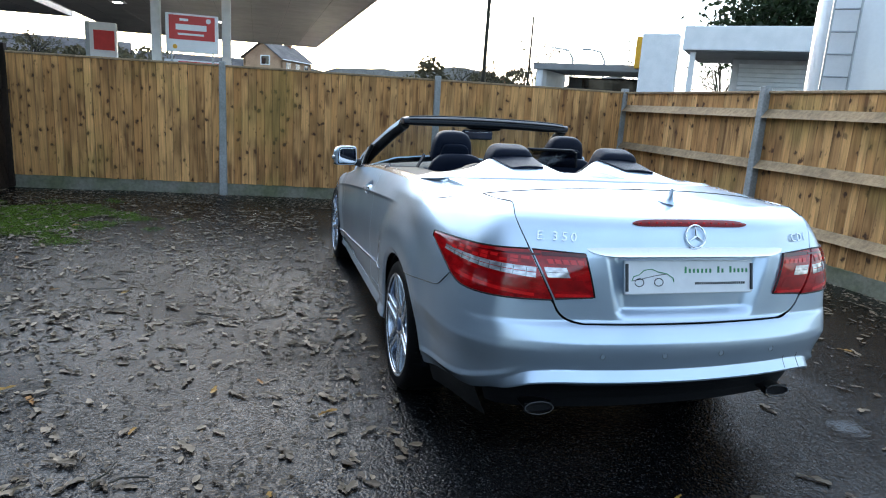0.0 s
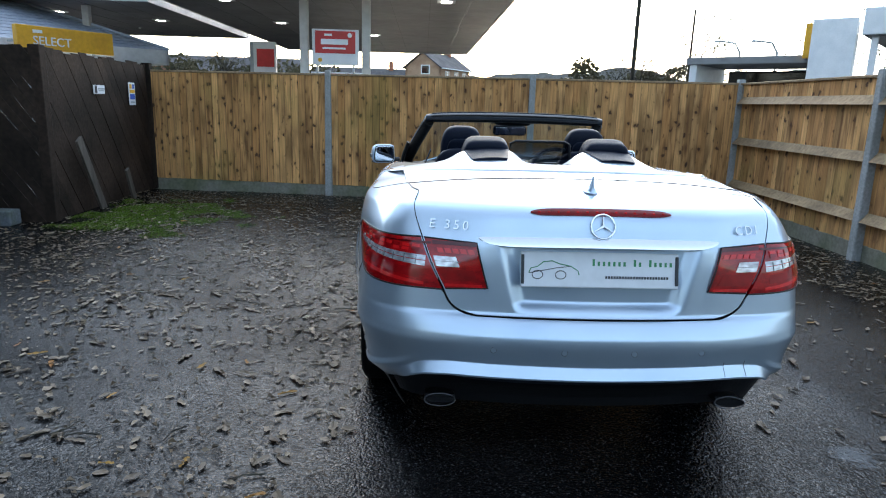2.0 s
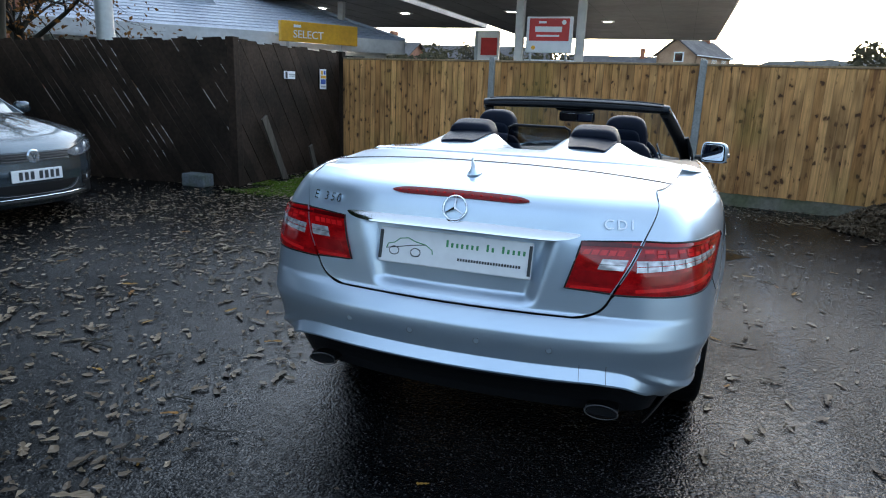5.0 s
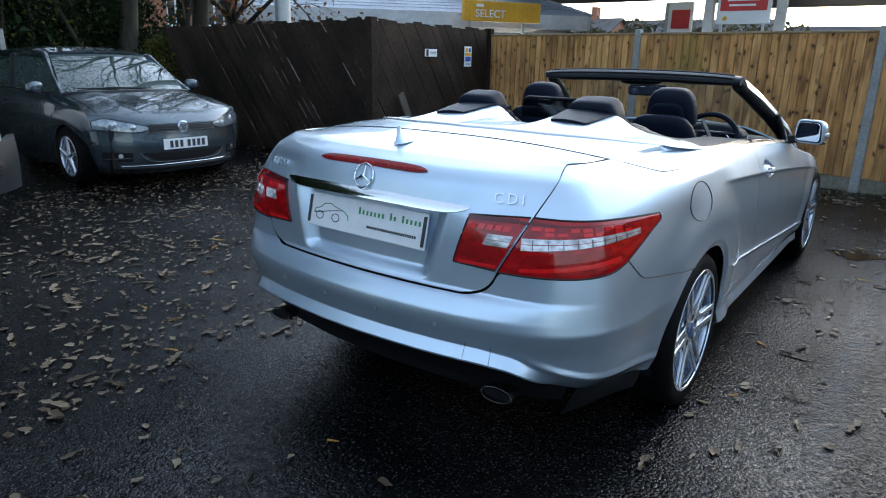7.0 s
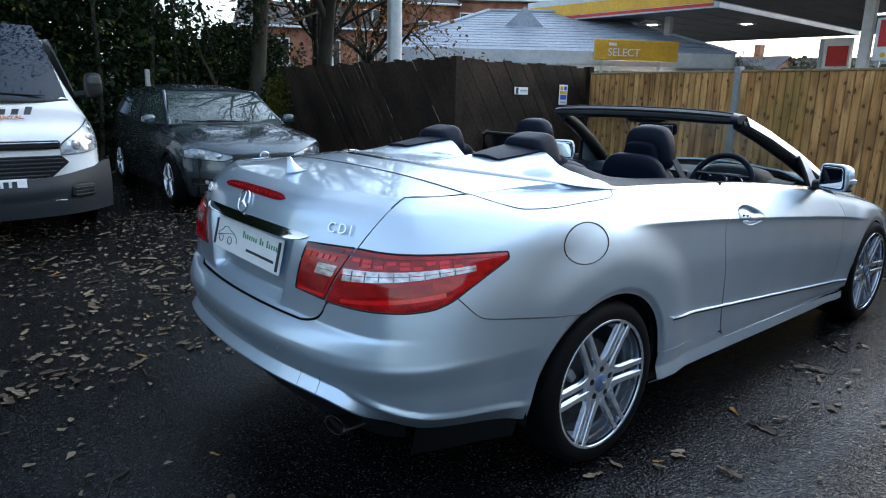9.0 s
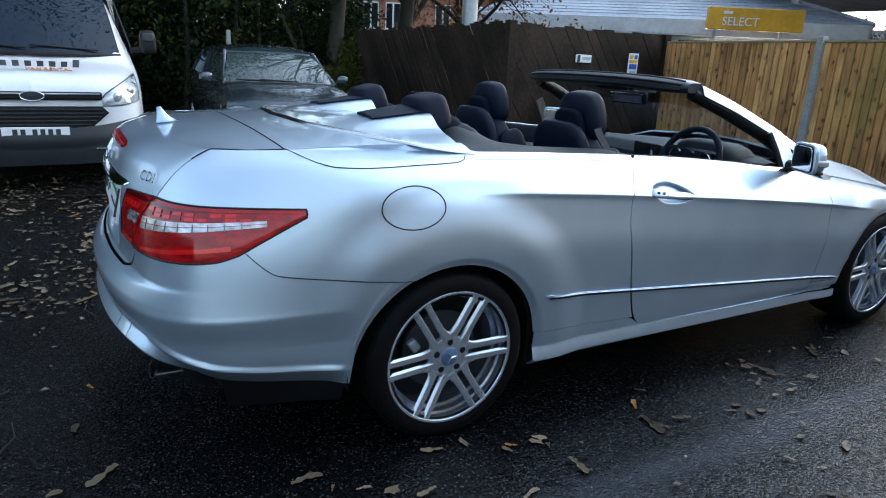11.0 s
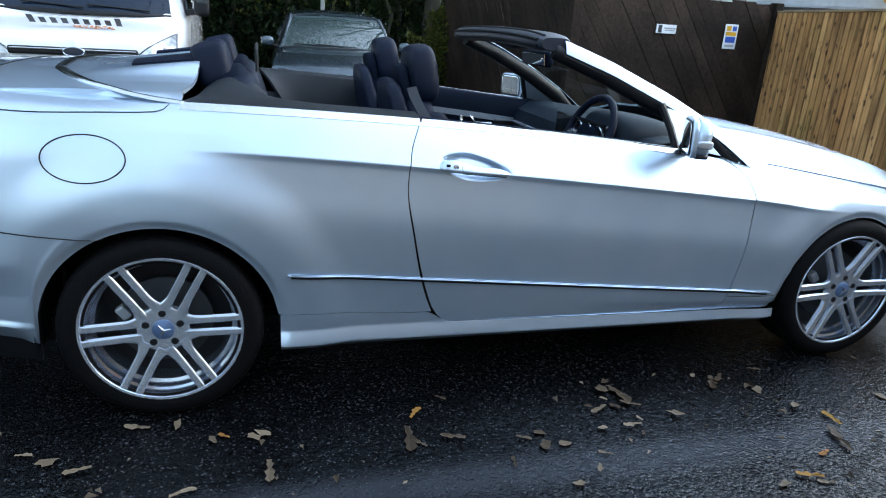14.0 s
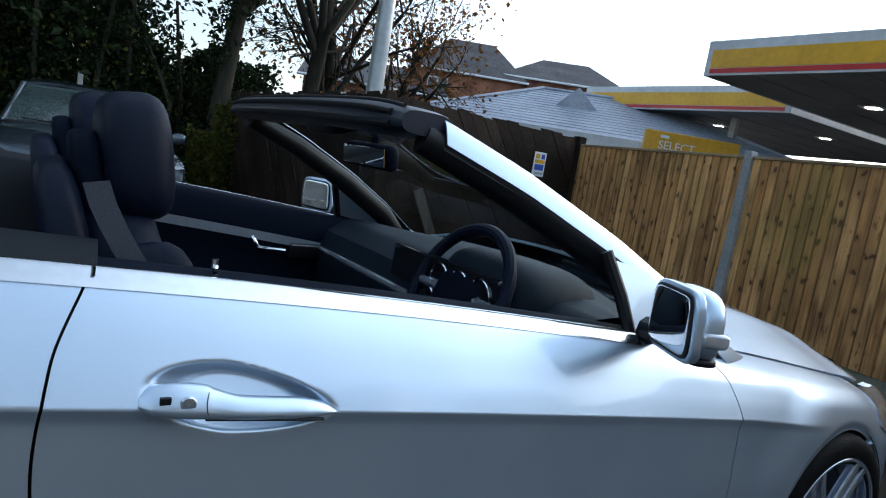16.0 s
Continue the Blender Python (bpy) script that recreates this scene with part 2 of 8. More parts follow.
    c = mix(ramp(blot.outputs["Fac"], 0.64, 0.72, 0, 0.6), c, (0.10, 0.045, 0.016))
    algae = n.new("ShaderNodeTexNoise")
    algae.inputs["Scale"].default_value = 1.1
    l.new(place.outputs["Position"], algae.inputs["Vector"])
    c = mix(ramp(algae.outputs["Fac"], 0.56, 0.68, 0, 0.35), c, (0.30, 0.24, 0.055))
    # darker board edges: overlap shadow put into the colour, along with edge weathering
    xyz, ab = n.new("ShaderNodeSeparateXYZ"), n.new("ShaderNodeMath")
    ab.operation = "ABSOLUTE"
    l.new(co.outputs["Object"], xyz.inputs[0])
    l.new(xyz.outputs[0], ab.inputs[0])
    c = mix(ramp(ab.outputs[0], 0.049, 0.056, 0.0, 0.40), c, (0.09, 0.055, 0.03))
    g = n.new("ShaderNodeCombineColor")
    for k in range(3):
        l.new(ramp(grain.outputs["Fac"], 0.3, 0.7, 0.72, 1.18), g.inputs[k])
    l.new(mix(1.0, c, g.outputs[0], "MULTIPLY"), b.inputs["Base Color"])
    bp = n.new("ShaderNodeBump")
    bp.inputs["Strength"].default_value, bp.inputs["Distance"].default_value = 0.5, 0.004
    l.new(grain.outputs["Fac"], bp.inputs["Height"])
    l.new(bp.outputs[0], b.inputs["Normal"])
    return m


TIMBER = timber()
RAIL = mat("rail_timber", (0.36, 0.25, 0.14), 0.8, 0, 25, 0.3, 0.4, 50, second=(0.22, 0.15, 0.085), second_scale=3, random=0.15)
CONCRETE = mat("post_concrete", (0.33, 0.34, 0.34), 0.85, 0, 40, 0.2, 0.3, 90, second=(0.24, 0.25, 0.24), second_scale=3)
KERB = mat("gravel_board", (0.22, 0.21, 0.17), 0.9, 0, 25, 0.25, 0.3, 60, second=(0.13, 0.14, 0.08), second_scale=2.5)
BLACKWOOD = mat("black_stained_boards", (0.018, 0.0125, 0.009), 0.75, 0, 20, 0.35, 0.4, 40, spec=0.15, second=(0.038, 0.025, 0.018), second_scale=1.5, random=0.3, stretch=(1, 1, 1))
BRICK = mat("red_brick", (0.38, 0.17, 0.10), 0.85, 0, 12, 0.25, second=(0.22, 0.085, 0.055), second_scale=1.5)
SLATE = mat("roof_slate", (0.075, 0.07, 0.072), 0.9, 0, 6, 0.3, 0.3, 8, second=(0.12, 0.11, 0.11), second_scale=0.7)
SHOPROOF = mat("shop_roof_tiles", (0.34, 0.38, 0.44), 0.5, 0, 8, 0.2, 0.3, 12, second=(0.27, 0.30, 0.36), second_scale=0.8)
RENDERED = mat("white_render", (0.62, 0.61, 0.58), 0.8, 0, 6, 0.1, second=(0.52, 0.5, 0.47), second_scale=0.6)
BARK = mat("bark", (0.020, 0.016, 0.012), 0.95, 0, 14, 0.4, 0.8, 18, second=(0.030, 0.030, 0.018), second_scale=1.6, stretch=(1, 1, 0.3))
STEEL = mat("galvanised_steel", (0.42, 0.45, 0.47), 0.45, 0.5, 10, 0.12, second=(0.34, 0.37, 0.39), second_scale=0.8)


def leaf_mat(name, a, b, trans=0.25, rough=0.6):
    m = bpy.data.materials.new(name)
    m.use_nodes = True
    n, l = m.node_tree.nodes, m.node_tree.links
    p = n["Principled BSDF"]
    p.inputs["Roughness"].default_value, p.inputs["Specular IOR Level"].default_value = rough, 0.14
    g, mix = n.new("ShaderNodeNewGeometry"), n.new("ShaderNodeMix")
    mix.data_type = "RGBA"
    mix.inputs["A"].default_value, mix.inputs["B"].default_value = (*a, 1), (*b, 1)
    l.new(g.outputs["Random Per Island"], mix.inputs["Factor"])
    l.new(mix.outputs["Result"], p.inputs["Base Color"])
    if trans:
        tr, ad = n.new("ShaderNodeBsdfTranslucent"), n.new("ShaderNodeMixShader")
        ad.inputs[0].default_value = trans
        l.new(mix.outputs["Result"], tr.inputs[0])
        l.new(p.outputs[0], ad.inputs[1])
        l.new(tr.outputs[0], ad.inputs[2])
        l.new(ad.outputs[0], n["Material Output"].inputs[0])
    return m


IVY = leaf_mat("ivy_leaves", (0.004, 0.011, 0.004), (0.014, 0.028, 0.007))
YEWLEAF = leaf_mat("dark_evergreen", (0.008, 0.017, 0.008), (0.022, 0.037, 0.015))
LIME = leaf_mat("yellow_green_leaves", (0.028, 0.045, 0.007), (0.075, 0.075, 0.012))
AUTUMN = leaf_mat("autumn_leaves", (0.20, 0.09, 0.02), (0.12, 0.055, 0.02))
LITTER = leaf_mat("fallen_leaves", (0.04, 0.027, 0.017), (0.215, 0.165, 0.112), 0, 0.4)
FARGREEN = leaf_mat("far_foliage", (0.05, 0.05, 0.03), (0.085, 0.075, 0.045))
MOSS = leaf_mat("moss", (0.035, 0.075, 0.005), (0.10, 0.15, 0.012), 0)


def asphalt():
    """Wet, worn tarmac: coarse aggregate with dark pits, broad damp patches, a paler dried wheel track, a wet gloss."""
    m = bpy.data.materials.new("wet_asphalt")
    m.use_nodes = True
    n, l = m.node_tree.nodes, m.node_tree.links
    b = n["Principled BSDF"]
    co = n.new("ShaderNodeTexCoord")
    def tex(kind, scale, detail=2.0):
        t = n.new(kind)
        t.inputs["Scale"].default_value = scale
        if kind == "ShaderNodeTexNoise":
            t.inputs["Detail"].default_value = detail
        l.new(co.outputs["Object"], t.inputs["Vector"])
        return t
    def ramp(src, lo, hi, a, c):
        r = n.new("ShaderNodeMapRange")
        for k, v in zip(("From Min", "From Max", "To Min", "To Max"), (lo, hi, a, c)):
            r.inputs[k].default_value = v
        l.new(src, r.inputs["Value"])
        return r.outputs[0]
    def calc(op, a, c):
        x = n.new("ShaderNodeMath")
        x.operation = op
        for k, v in ((0, a), (1, c)):
            if isinstance(v, float):
                x.inputs[k].default_value = v
            else:
                l.new(v, x.inputs[k])
        return x.outputs[0]
    def mix(fac, a, c, mode="MIX"):
        x = n.new("ShaderNodeMix")
        x.data_type, x.blend_type = "RGBA", mode
        for key, v in (("Factor", fac), ("A", a), ("B", c)):
            if isinstance(v, (tuple, float)):
                x.inputs[key].default_value = v if isinstance(v, float) else (*v, 1)
            else:
                l.new(v, x.inputs[key])
        return x.outputs["Result"]
    broad, damp, mid = tex("ShaderNodeTexNoise", 0.9, 4), tex("ShaderNodeTexNoise", 0.45), tex("ShaderNodeTexNoise", 9.0, 6)
    stone, fine, lumps = tex("ShaderNodeTexVoronoi", 88.0), tex("ShaderNodeTexVoronoi", 190.0), tex("ShaderNodeTexNoise", 30.0, 3)
    c = mix(mid.outputs["Fac"], (0.0009, 0.0011, 0.0015), (0.0050, 0.0054, 0.0062))
    sep = n.new("ShaderNodeSeparateColor")
    l.new(stone.outputs["Color"], sep.inputs[0])
    g = n.new("ShaderNodeCombineColor")
    for k in range(3):
        l.new(ramp(sep.outputs[0], 0.0, 1.0, 0.35, 1.6), g.inputs[k])
    c = mix(1.0, c, g.outputs[0], "MULTIPLY")
    sf = n.new("ShaderNodeSeparateColor")
    l.new(fine.outputs["Color"], sf.inputs[0])
    c = mix(ramp(sf.outputs[1], 0.93, 0.98, 0.0, 0.7), c, (0.06, 0.063, 0.066))
    # a dried, paler wheel track running along the yard, and one pale spot
    xyz = n.new("ShaderNodeSeparateXYZ")
    l.new(co.outputs["Object"], xyz.inputs[0])
    side = calc("ABSOLUTE", calc("SUBTRACT", xyz.outputs[0], TRACK_X), 0.0)
    track = calc("MULTIPLY", ramp(calc("ADD", side, calc("MULTIPLY", mid.outputs["Fac"], 0.10)), 0.07, 0.17, 1.0, 0.0), ramp(xyz.outputs[1], 0.3, 1.6, 0.15, 1.0))
    c = mix(calc("MULTIPLY", track, 0.55), c, (0.042, 0.047, 0.055))
    away = n.new("ShaderNodeVectorMath")
    away.operation = "DISTANCE"
    away.inputs[1].default_value = (1.17, 0.34, 0.0)
    l.new(co.outputs["Object"], away.inputs[0])
    pale_spot = ramp(calc("ADD", away.outputs["Value"], calc("MULTIPLY", lumps.outputs["Fac"], 0.16)), 0.12, 0.18, 0.65, 0.0)
    c = mix(pale_spot, c, (0.10, 0.11, 0.12))
    l.new(c, b.inputs["Base Color"])
    l.new(ramp(damp.outputs["Fac"], 0.35, 0.65, 0.10, 0.26), b.inputs["Roughness"])
    l.new(calc("MULTIPLY", ramp(broad.outputs["Fac"], 0.36, 0.64, 0.10, 0.26), ramp(sep.outputs[1], 0.0, 1.0, 0.25, 1.9)), b.inputs["Specular IOR Level"])
    relief = calc("ADD", calc("MULTIPLY", stone.outputs["Distance"], -1.0), calc("ADD", calc("MULTIPLY", lumps.outputs["Fac"], 1.1), calc("MULTIPLY", fine.outputs["Distance"], -0.35)))
    bp = n.new("ShaderNodeBump")
    bp.inputs["Strength"].default_value, bp.inputs["Distance"].default_value = 1.0, 0.0029
    l.new(relief, bp.inputs["Height"])
    l.new(bp.outputs[0], b.inputs["Normal"])
    return m


TRACK_X = 1.38
ASPHALT = asphalt()


# ---- building helpers ----
def part(name, bm, material, parent=None, label="", smooth=False, sharp=35):
    """Link a bmesh as one mesh object, under a thing or a part."""
    me = bpy.data.meshes.new(name)
    bm.normal_update()
    bm.to_mesh(me)
    bm.free()
    ob = new(name, me)
    me.materials.append(material)
    if smooth:
        me.polygons.foreach_set("use_smooth", [True] * len(me.polygons))
        if sharp:
            me.set_sharp_from_angle(angle=radians(sharp))
    if parent is not None:
        ob.parent = parent
    if label:
        tagged(ob, label)
    return ob


def raw(name, verts, faces, material, parent=None, label="", smooth=False):
    me = bpy.data.meshes.new(name)
    me.from_pydata(verts, [], faces)
    me.materials.append(material)
    if smooth:
        me.polygons.foreach_set("use_smooth", [True] * len(me.polygons))
    ob = new(name, me)
    if parent is not None:
        ob.parent = parent
    if label:
        tagged(ob, label)
    return ob


def thing(name, label, category, m=None, group="", kind=""):
    ob = new(name)
    ob.empty_display_size = 0.1
    if m is not None:
        ob.matrix_basis = m
    return tagged(ob, label, category, group, kind)


def box(bm, size, at=(0, 0, 0), m=None, bevel=0.0, seg=2):
    """Adds a box of that size round a centre; rounded edges if bevel is given."""
    mm = (m or Matrix()) @ Matrix.Translation(at) @ Matrix.Diagonal((*size, 1))
    r = bmesh.ops.create_cube(bm, size=1, matrix=mm)
    if bevel:
        vs = set(r["verts"])
        es = [e for e in bm.edges if e.verts[0] in vs and e.verts[1] in vs]
        bmesh.ops.bevel(bm, geom=es, offset=bevel, segments=seg, profile=0.5, affect="EDGES")
    return bm


def boxm(size, at=(0, 0, 0), m=None, bevel=0.0, seg=2):
    return box(bmesh.new(), size, at, m, bevel, seg)


def tube(bm, pts, r, n=10, cap=True):
    """A round bar through points; r is one radius or one for each point."""
    pts = [Vector(p) for p in pts]
    rs = r if isinstance(r, (list, tuple)) else [r] * len(pts)
    rings = []
    up = Vector((0, 0, 1))
    for i, p in enumerate(pts):
        d = (pts[min(i + 1, len(pts) - 1)] - pts[max(i - 1, 0)]).normalized()
        a = d.cross(up if abs(d.z) < 0.95 else Vector((1, 0, 0))).normalized()
        b = d.cross(a)
        rings.append([bm.verts.new(p + (a * math.cos(2 * math.pi * k / n) + b * math.sin(2 * math.pi * k / n)) * rs[i]) for k in range(n)])
    for a, b in zip(rings, rings[1:]):
        for k in range(n):
            bm.faces.new((a[k], a[(k + 1) % n], b[(k + 1) % n], b[k]))
    if cap:
        bm.faces.new(rings[0])
        bm.faces.new(rings[-1][::-1])
    return bm


def lathe(bm, prof, n=48, m=None, close=False):
    """Turns a profile of (radius, along) about the local x axis."""
    m = m or Matrix()
    rings = []
    for r, a in prof:
        rings.append([bm.verts.new(m @ Vector((a, r * math.cos(2 * math.pi * k / n), r * math.sin(2 * math.pi * k / n)))) for k in range(n)])
    pairs = list(zip(rings, rings[1:])) + ([(rings[-1], rings[0])] if close else [])
    for a, b in pairs:
        for k in range(n):
            bm.faces.new((a[k], b[k], b[(k + 1) % n], a[(k + 1) % n]))
    return bm


def grid(bm, fn, nu, nv, flip=False):
    """A sheet of nu x nv quads over fn(u, v)."""
    vs = [[bm.verts.new(fn(i / nu, j / nv)) for j in range(nv + 1)] for i in range(nu + 1)]
    for i in range(nu):
        for j in range(nv):
            f = (vs[i][j], vs[i + 1][j], vs[i + 1][j + 1], vs[i][j + 1])
            bm.faces.new(f[::-1] if flip else f)
    return bm


def thick(ob, t, offset=-1.0):
    """Gives a sheet its thickness, with crisp rims."""
    me = ob.data
    le = np.empty(len(me.loops), int)
    me.loops.foreach_get("edge_index", le)
    rim = np.bincount(le, minlength=len(me.edges)) == 1
    at = me.attributes.get("sharp_edge") or me.attributes.new("sharp_edge", "BOOLEAN", "EDGE")
    old = np.zeros(len(me.edges), bool)
    at.data.foreach_get("value", old)
    at.data.foreach_set("value", old | rim)
    s = ob.modifiers.new("thickness", "SOLIDIFY")
    s.thickness, s.offset = t, offset
    return ob


def prism(bm, outline, a, b, axis="x"):
    """Extrudes an outline of (p, q) pairs from a to b along an axis."""
    def put(p, q, w):
        return {"x": (w, p, q), "y": (p, w, q), "z": (p, q, w)}[axis]
    lo, hi = [bm.verts.new(put(p, q, a)) for p, q in outline], [bm.verts.new(put(p, q, b)) for p, q in outline]
    n = len(outline)
    bm.faces.new(lo[::-1])
    bm.faces.new(hi)
    for k in range(n):
        bm.faces.new((lo[k], lo[(k + 1) % n], hi[(k + 1) % n], hi[k]))
    bmesh.ops.recalc_face_normals(bm, faces=bm.faces)
    return bm


def bars(parent, rows, m, material, name="print_bar"):
    """Plain bars on a flat face: rows of centre x, centre z, width, height in the plane of m (x right, z up, y out)."""
    for x, z, w, h in rows:
        part(name, boxm((w, 0.002, h), (x, 0, z), m), material, parent)


def letters(text, size, m, material, parent, name="letter", depth=0.004, spacing=1.0):
    """Raised letters in the built-in font, made into a mesh; m maps x right, y up, z out."""
    cu = bpy.data.curves.new(name, "FONT")
    cu.body, cu.size, cu.extrude, cu.align_x, cu.resolution_u = text, size, depth, "CENTER", 3
    cu.space_character = spacing
    tmp = bpy.data.objects.new("tmp", cu)
    scene.collection.objects.link(tmp)
    bpy.context.view_layer.update()
    me = bpy.data.meshes.new_from_object(tmp.evaluated_get(bpy.context.evaluated_depsgraph_get()))
    bpy.data.objects.remove(tmp)
    bpy.data.curves.remove(cu)
    me.transform(m)
    whole = bmesh.new()
    whole.from_mesh(me)
    bpy.data.meshes.remove(me)
    whole.verts.index_update()
    left = set(whole.verts)
    while left:
        island, queue = set(), [next(v for v in whole.verts if v in left)]
        while queue:
            v = queue.pop()
            if v in island:
                continue
            island.add(v)
            queue += [e.other_vert(v) for e in v.link_edges if e.other_vert(v) not in island]
        left -= island
        one, at = bmesh.new(), {}
        for v in whole.verts:
            if v in island:
                at[v] = one.verts.new(v.co)
        for f in whole.faces:
            if f.verts[0] in island:
                one.faces.new([at[v] for v in f.verts])
        part(name, one, material, parent)
    whole.free()


def smooth1(x, xs, ys):
    """A smooth curve through (xs, ys)."""
    if x <= xs[0]:
        return ys[0]
    if x >= xs[-1]:
        return ys[-1]
    i = 0
    while xs[i + 1] < x:
        i += 1
    h = xs[i + 1] - xs[i]
    def tan(k):
        if k == 0 or k == len(xs) - 1:
            a, c = (0, 1) if k == 0 else (k - 1, k)
            return (ys[c] - ys[a]) / (xs[c] - xs[a])
        p, q = (ys[k] - ys[k - 1]) / (xs[k] - xs[k - 1]), (ys[k + 1] - ys[k]) / (xs[k + 1] - xs[k])
        return 0 if p * q <= 0 else 2 * p * q / (p + q)
    t = (x - xs[i]) / h
    a, b = tan(i) * h, tan(i + 1) * h
    return (2 * t**3 - 3 * t**2 + 1) * ys[i] + (t**3 - 2 * t**2 + t) * a + (3 * t**2 - 2 * t**3) * ys[i + 1] + (t**3 - t**2) * b


def step(a, b, x):
    t = min(1, max(0, (x - a) / (b - a)))
    return t * t * (3 - 2 * t)


def lerp(a, b, t):
    return a + (b - a) * t

# ---- ground ----
def ground_part(name, x0, x1, y0, y1, z, material, label, n=2):
    bm = grid(bmesh.new(), lambda u, v: Vector((lerp(x0, x1, u), lerp(y0, y1, v), z)), n, n)
    return tagged(part(name, bm, material), label, name, "", "structure")


ground_part("ground", -400, 400, -300, 500, -0.012, ASPHALT, "wet dark tarmac reaching into the distance")
ground_part("yard", -9.5, 3.55, -8, 7.7, 0.0, ASPHALT, "wet worn tarmac yard with leaf litter", 8)

# ---- fences ----
FENCE_TOP = 1.725
P0, P1, P2, P3 = Vector((-4.72, 7.95, 0)), Vector((-1.98, 7.53, 0)), Vector((0.85, 7.10, 0)), Vector((3.62, 6.74, 0))
BOARD = {}


def feather_board(h):
    """One feather-edge board: thick on one edge, thin on the other."""
    key = round(h, 3)
    if key not in BOARD:
        me = bpy.data.meshes.new("board")
        w = 0.122
        out = [(-w / 2, 0.0), (w / 2, -0.012), (w / 2, -0.027), (-w / 2, -0.006)]
        vs = [(x, y, z) for z in (0, h) for x, y in out]
        me.from_pydata(vs, [], [(3, 2, 1, 0), (4, 5, 6, 7), (0, 1, 5, 4), (1, 2, 6, 5), (2, 3, 7, 6), (3, 0, 4, 7)])
        me.materials.append(TIMBER)
        BOARD[key] = me
    return BOARD[key]


def fence_bay(a, b, name, label, face=1, base=0.16, rails_front=False, rails=True):
    """One bay of close-board fence from a to b: boards, rails, gravel board, capping. face 1: its front is to the right of a to b."""
    d = b - a
    L = d.length
    ang = math.atan2(d.y, d.x)
    root = tagged(new(name), label, "fence panel", "boarded fence bays", "structure")
    root.matrix_basis = Matrix.Translation(a) @ Matrix.Rotation(ang, 4, "Z")
    g0 = 0.043
    part("gravel_board", boxm((L - 2 * g0, 0.05, base + 0.05), (L / 2, 0.0, base / 2 - 0.025), None, 0.006, 1), KERB, root)
    n = max(2, round((L - 2 * g0) / 0.1))
    stepw = (L - 2 * g0) / n
    for i in range(n):
        ob = new("board", feather_board(FENCE_TOP - base - 0.012))
        ob.parent = root
        ob.matrix_basis = Matrix.Translation((g0 + stepw * (i + 0.5 + (0.08 * math.sin(7.3 * i + L) if 0 < i < n - 1 else 0.0)), -face * (0.028 if rails_front else 0.02) + random.uniform(-0.002, 0.002), base + random.uniform(-0.004, 0.004))) @ Matrix.Rotation(random.uniform(-0.004, 0.004), 4, "Y") @ Matrix.Diagonal((1, -face if rails_front else face, 1, 1))
    part("capping", boxm((L - 2 * g0, 0.06, 0.028), (L / 2, -face * 0.02, FENCE_TOP - 0.012), None, 0.005, 1), RAIL, root)
    side = -1 if rails_front else 1
    for z in (0.42, 0.98, 1.50):
        prof = [(0.0, -0.045), (0.0, 0.045), (0.075, -0.045)]
        bm = prism(bmesh.new(), [(side * face * (0.002 + p) - face * 0.0 + (-face * 0.026 if rails_front else 0.004 * face), z + q) for p, q in prof], g0, L - g0, "x")
        part("rail", bm, RAIL, root)
    return root


def post(p, h=1.80, name="fence_post", face=0.0):
    bm = boxm((0.10, 0.11, h), (0, 0, h / 2 - 0.03), None, 0.012, 2)
    for v in bm.verts:
        if v.co.z > h - 0.08:
            v.co.x *= 0.8
            v.co.y *= 0.8
    ob = part(name, bm, CONCRETE)
    ob.matrix_basis = Matrix.Translation(p) @ Matrix.Rotation(face, 4, "Z")
    return tagged(ob, "grey concrete fence post", "post", "fence posts", "structure")


back_dir = math.atan2((P3 - P0).y, (P3 - P0).x)
for a, b in ((P0, P1), (P1, P2), (P2, P3)):
    fence_bay(a, b, "fence_back", "tall close-board timber fence, tan with dark knots and stains", 1)
for p in (P1, P2):
    post(p + Vector((0.006, -0.035, 0)), 1.80, "fence_post", back_dir)
R0, R1, R2 = P3, Vector((3.58, 3.92, 0)), Vector((3.50, 1.05, 0))
for a, b in ((R0, R1), (R1, R2)):
    fence_bay(a, b, "fence_side", "back of a timber fence with long arris rails", 1, rails_front=True)
for p in (R0, R1, R2):
    post(p + Vector((-0.055, 0, 0)), 1.80, "fence_post", math.pi / 2)

# ---- black boarded enclosure ----
G0, G1, G2 = Vector((-8.55, 4.52, 0)), Vector((-4.60, 5.0, 0)), Vector((-4.66, 7.86, 0))


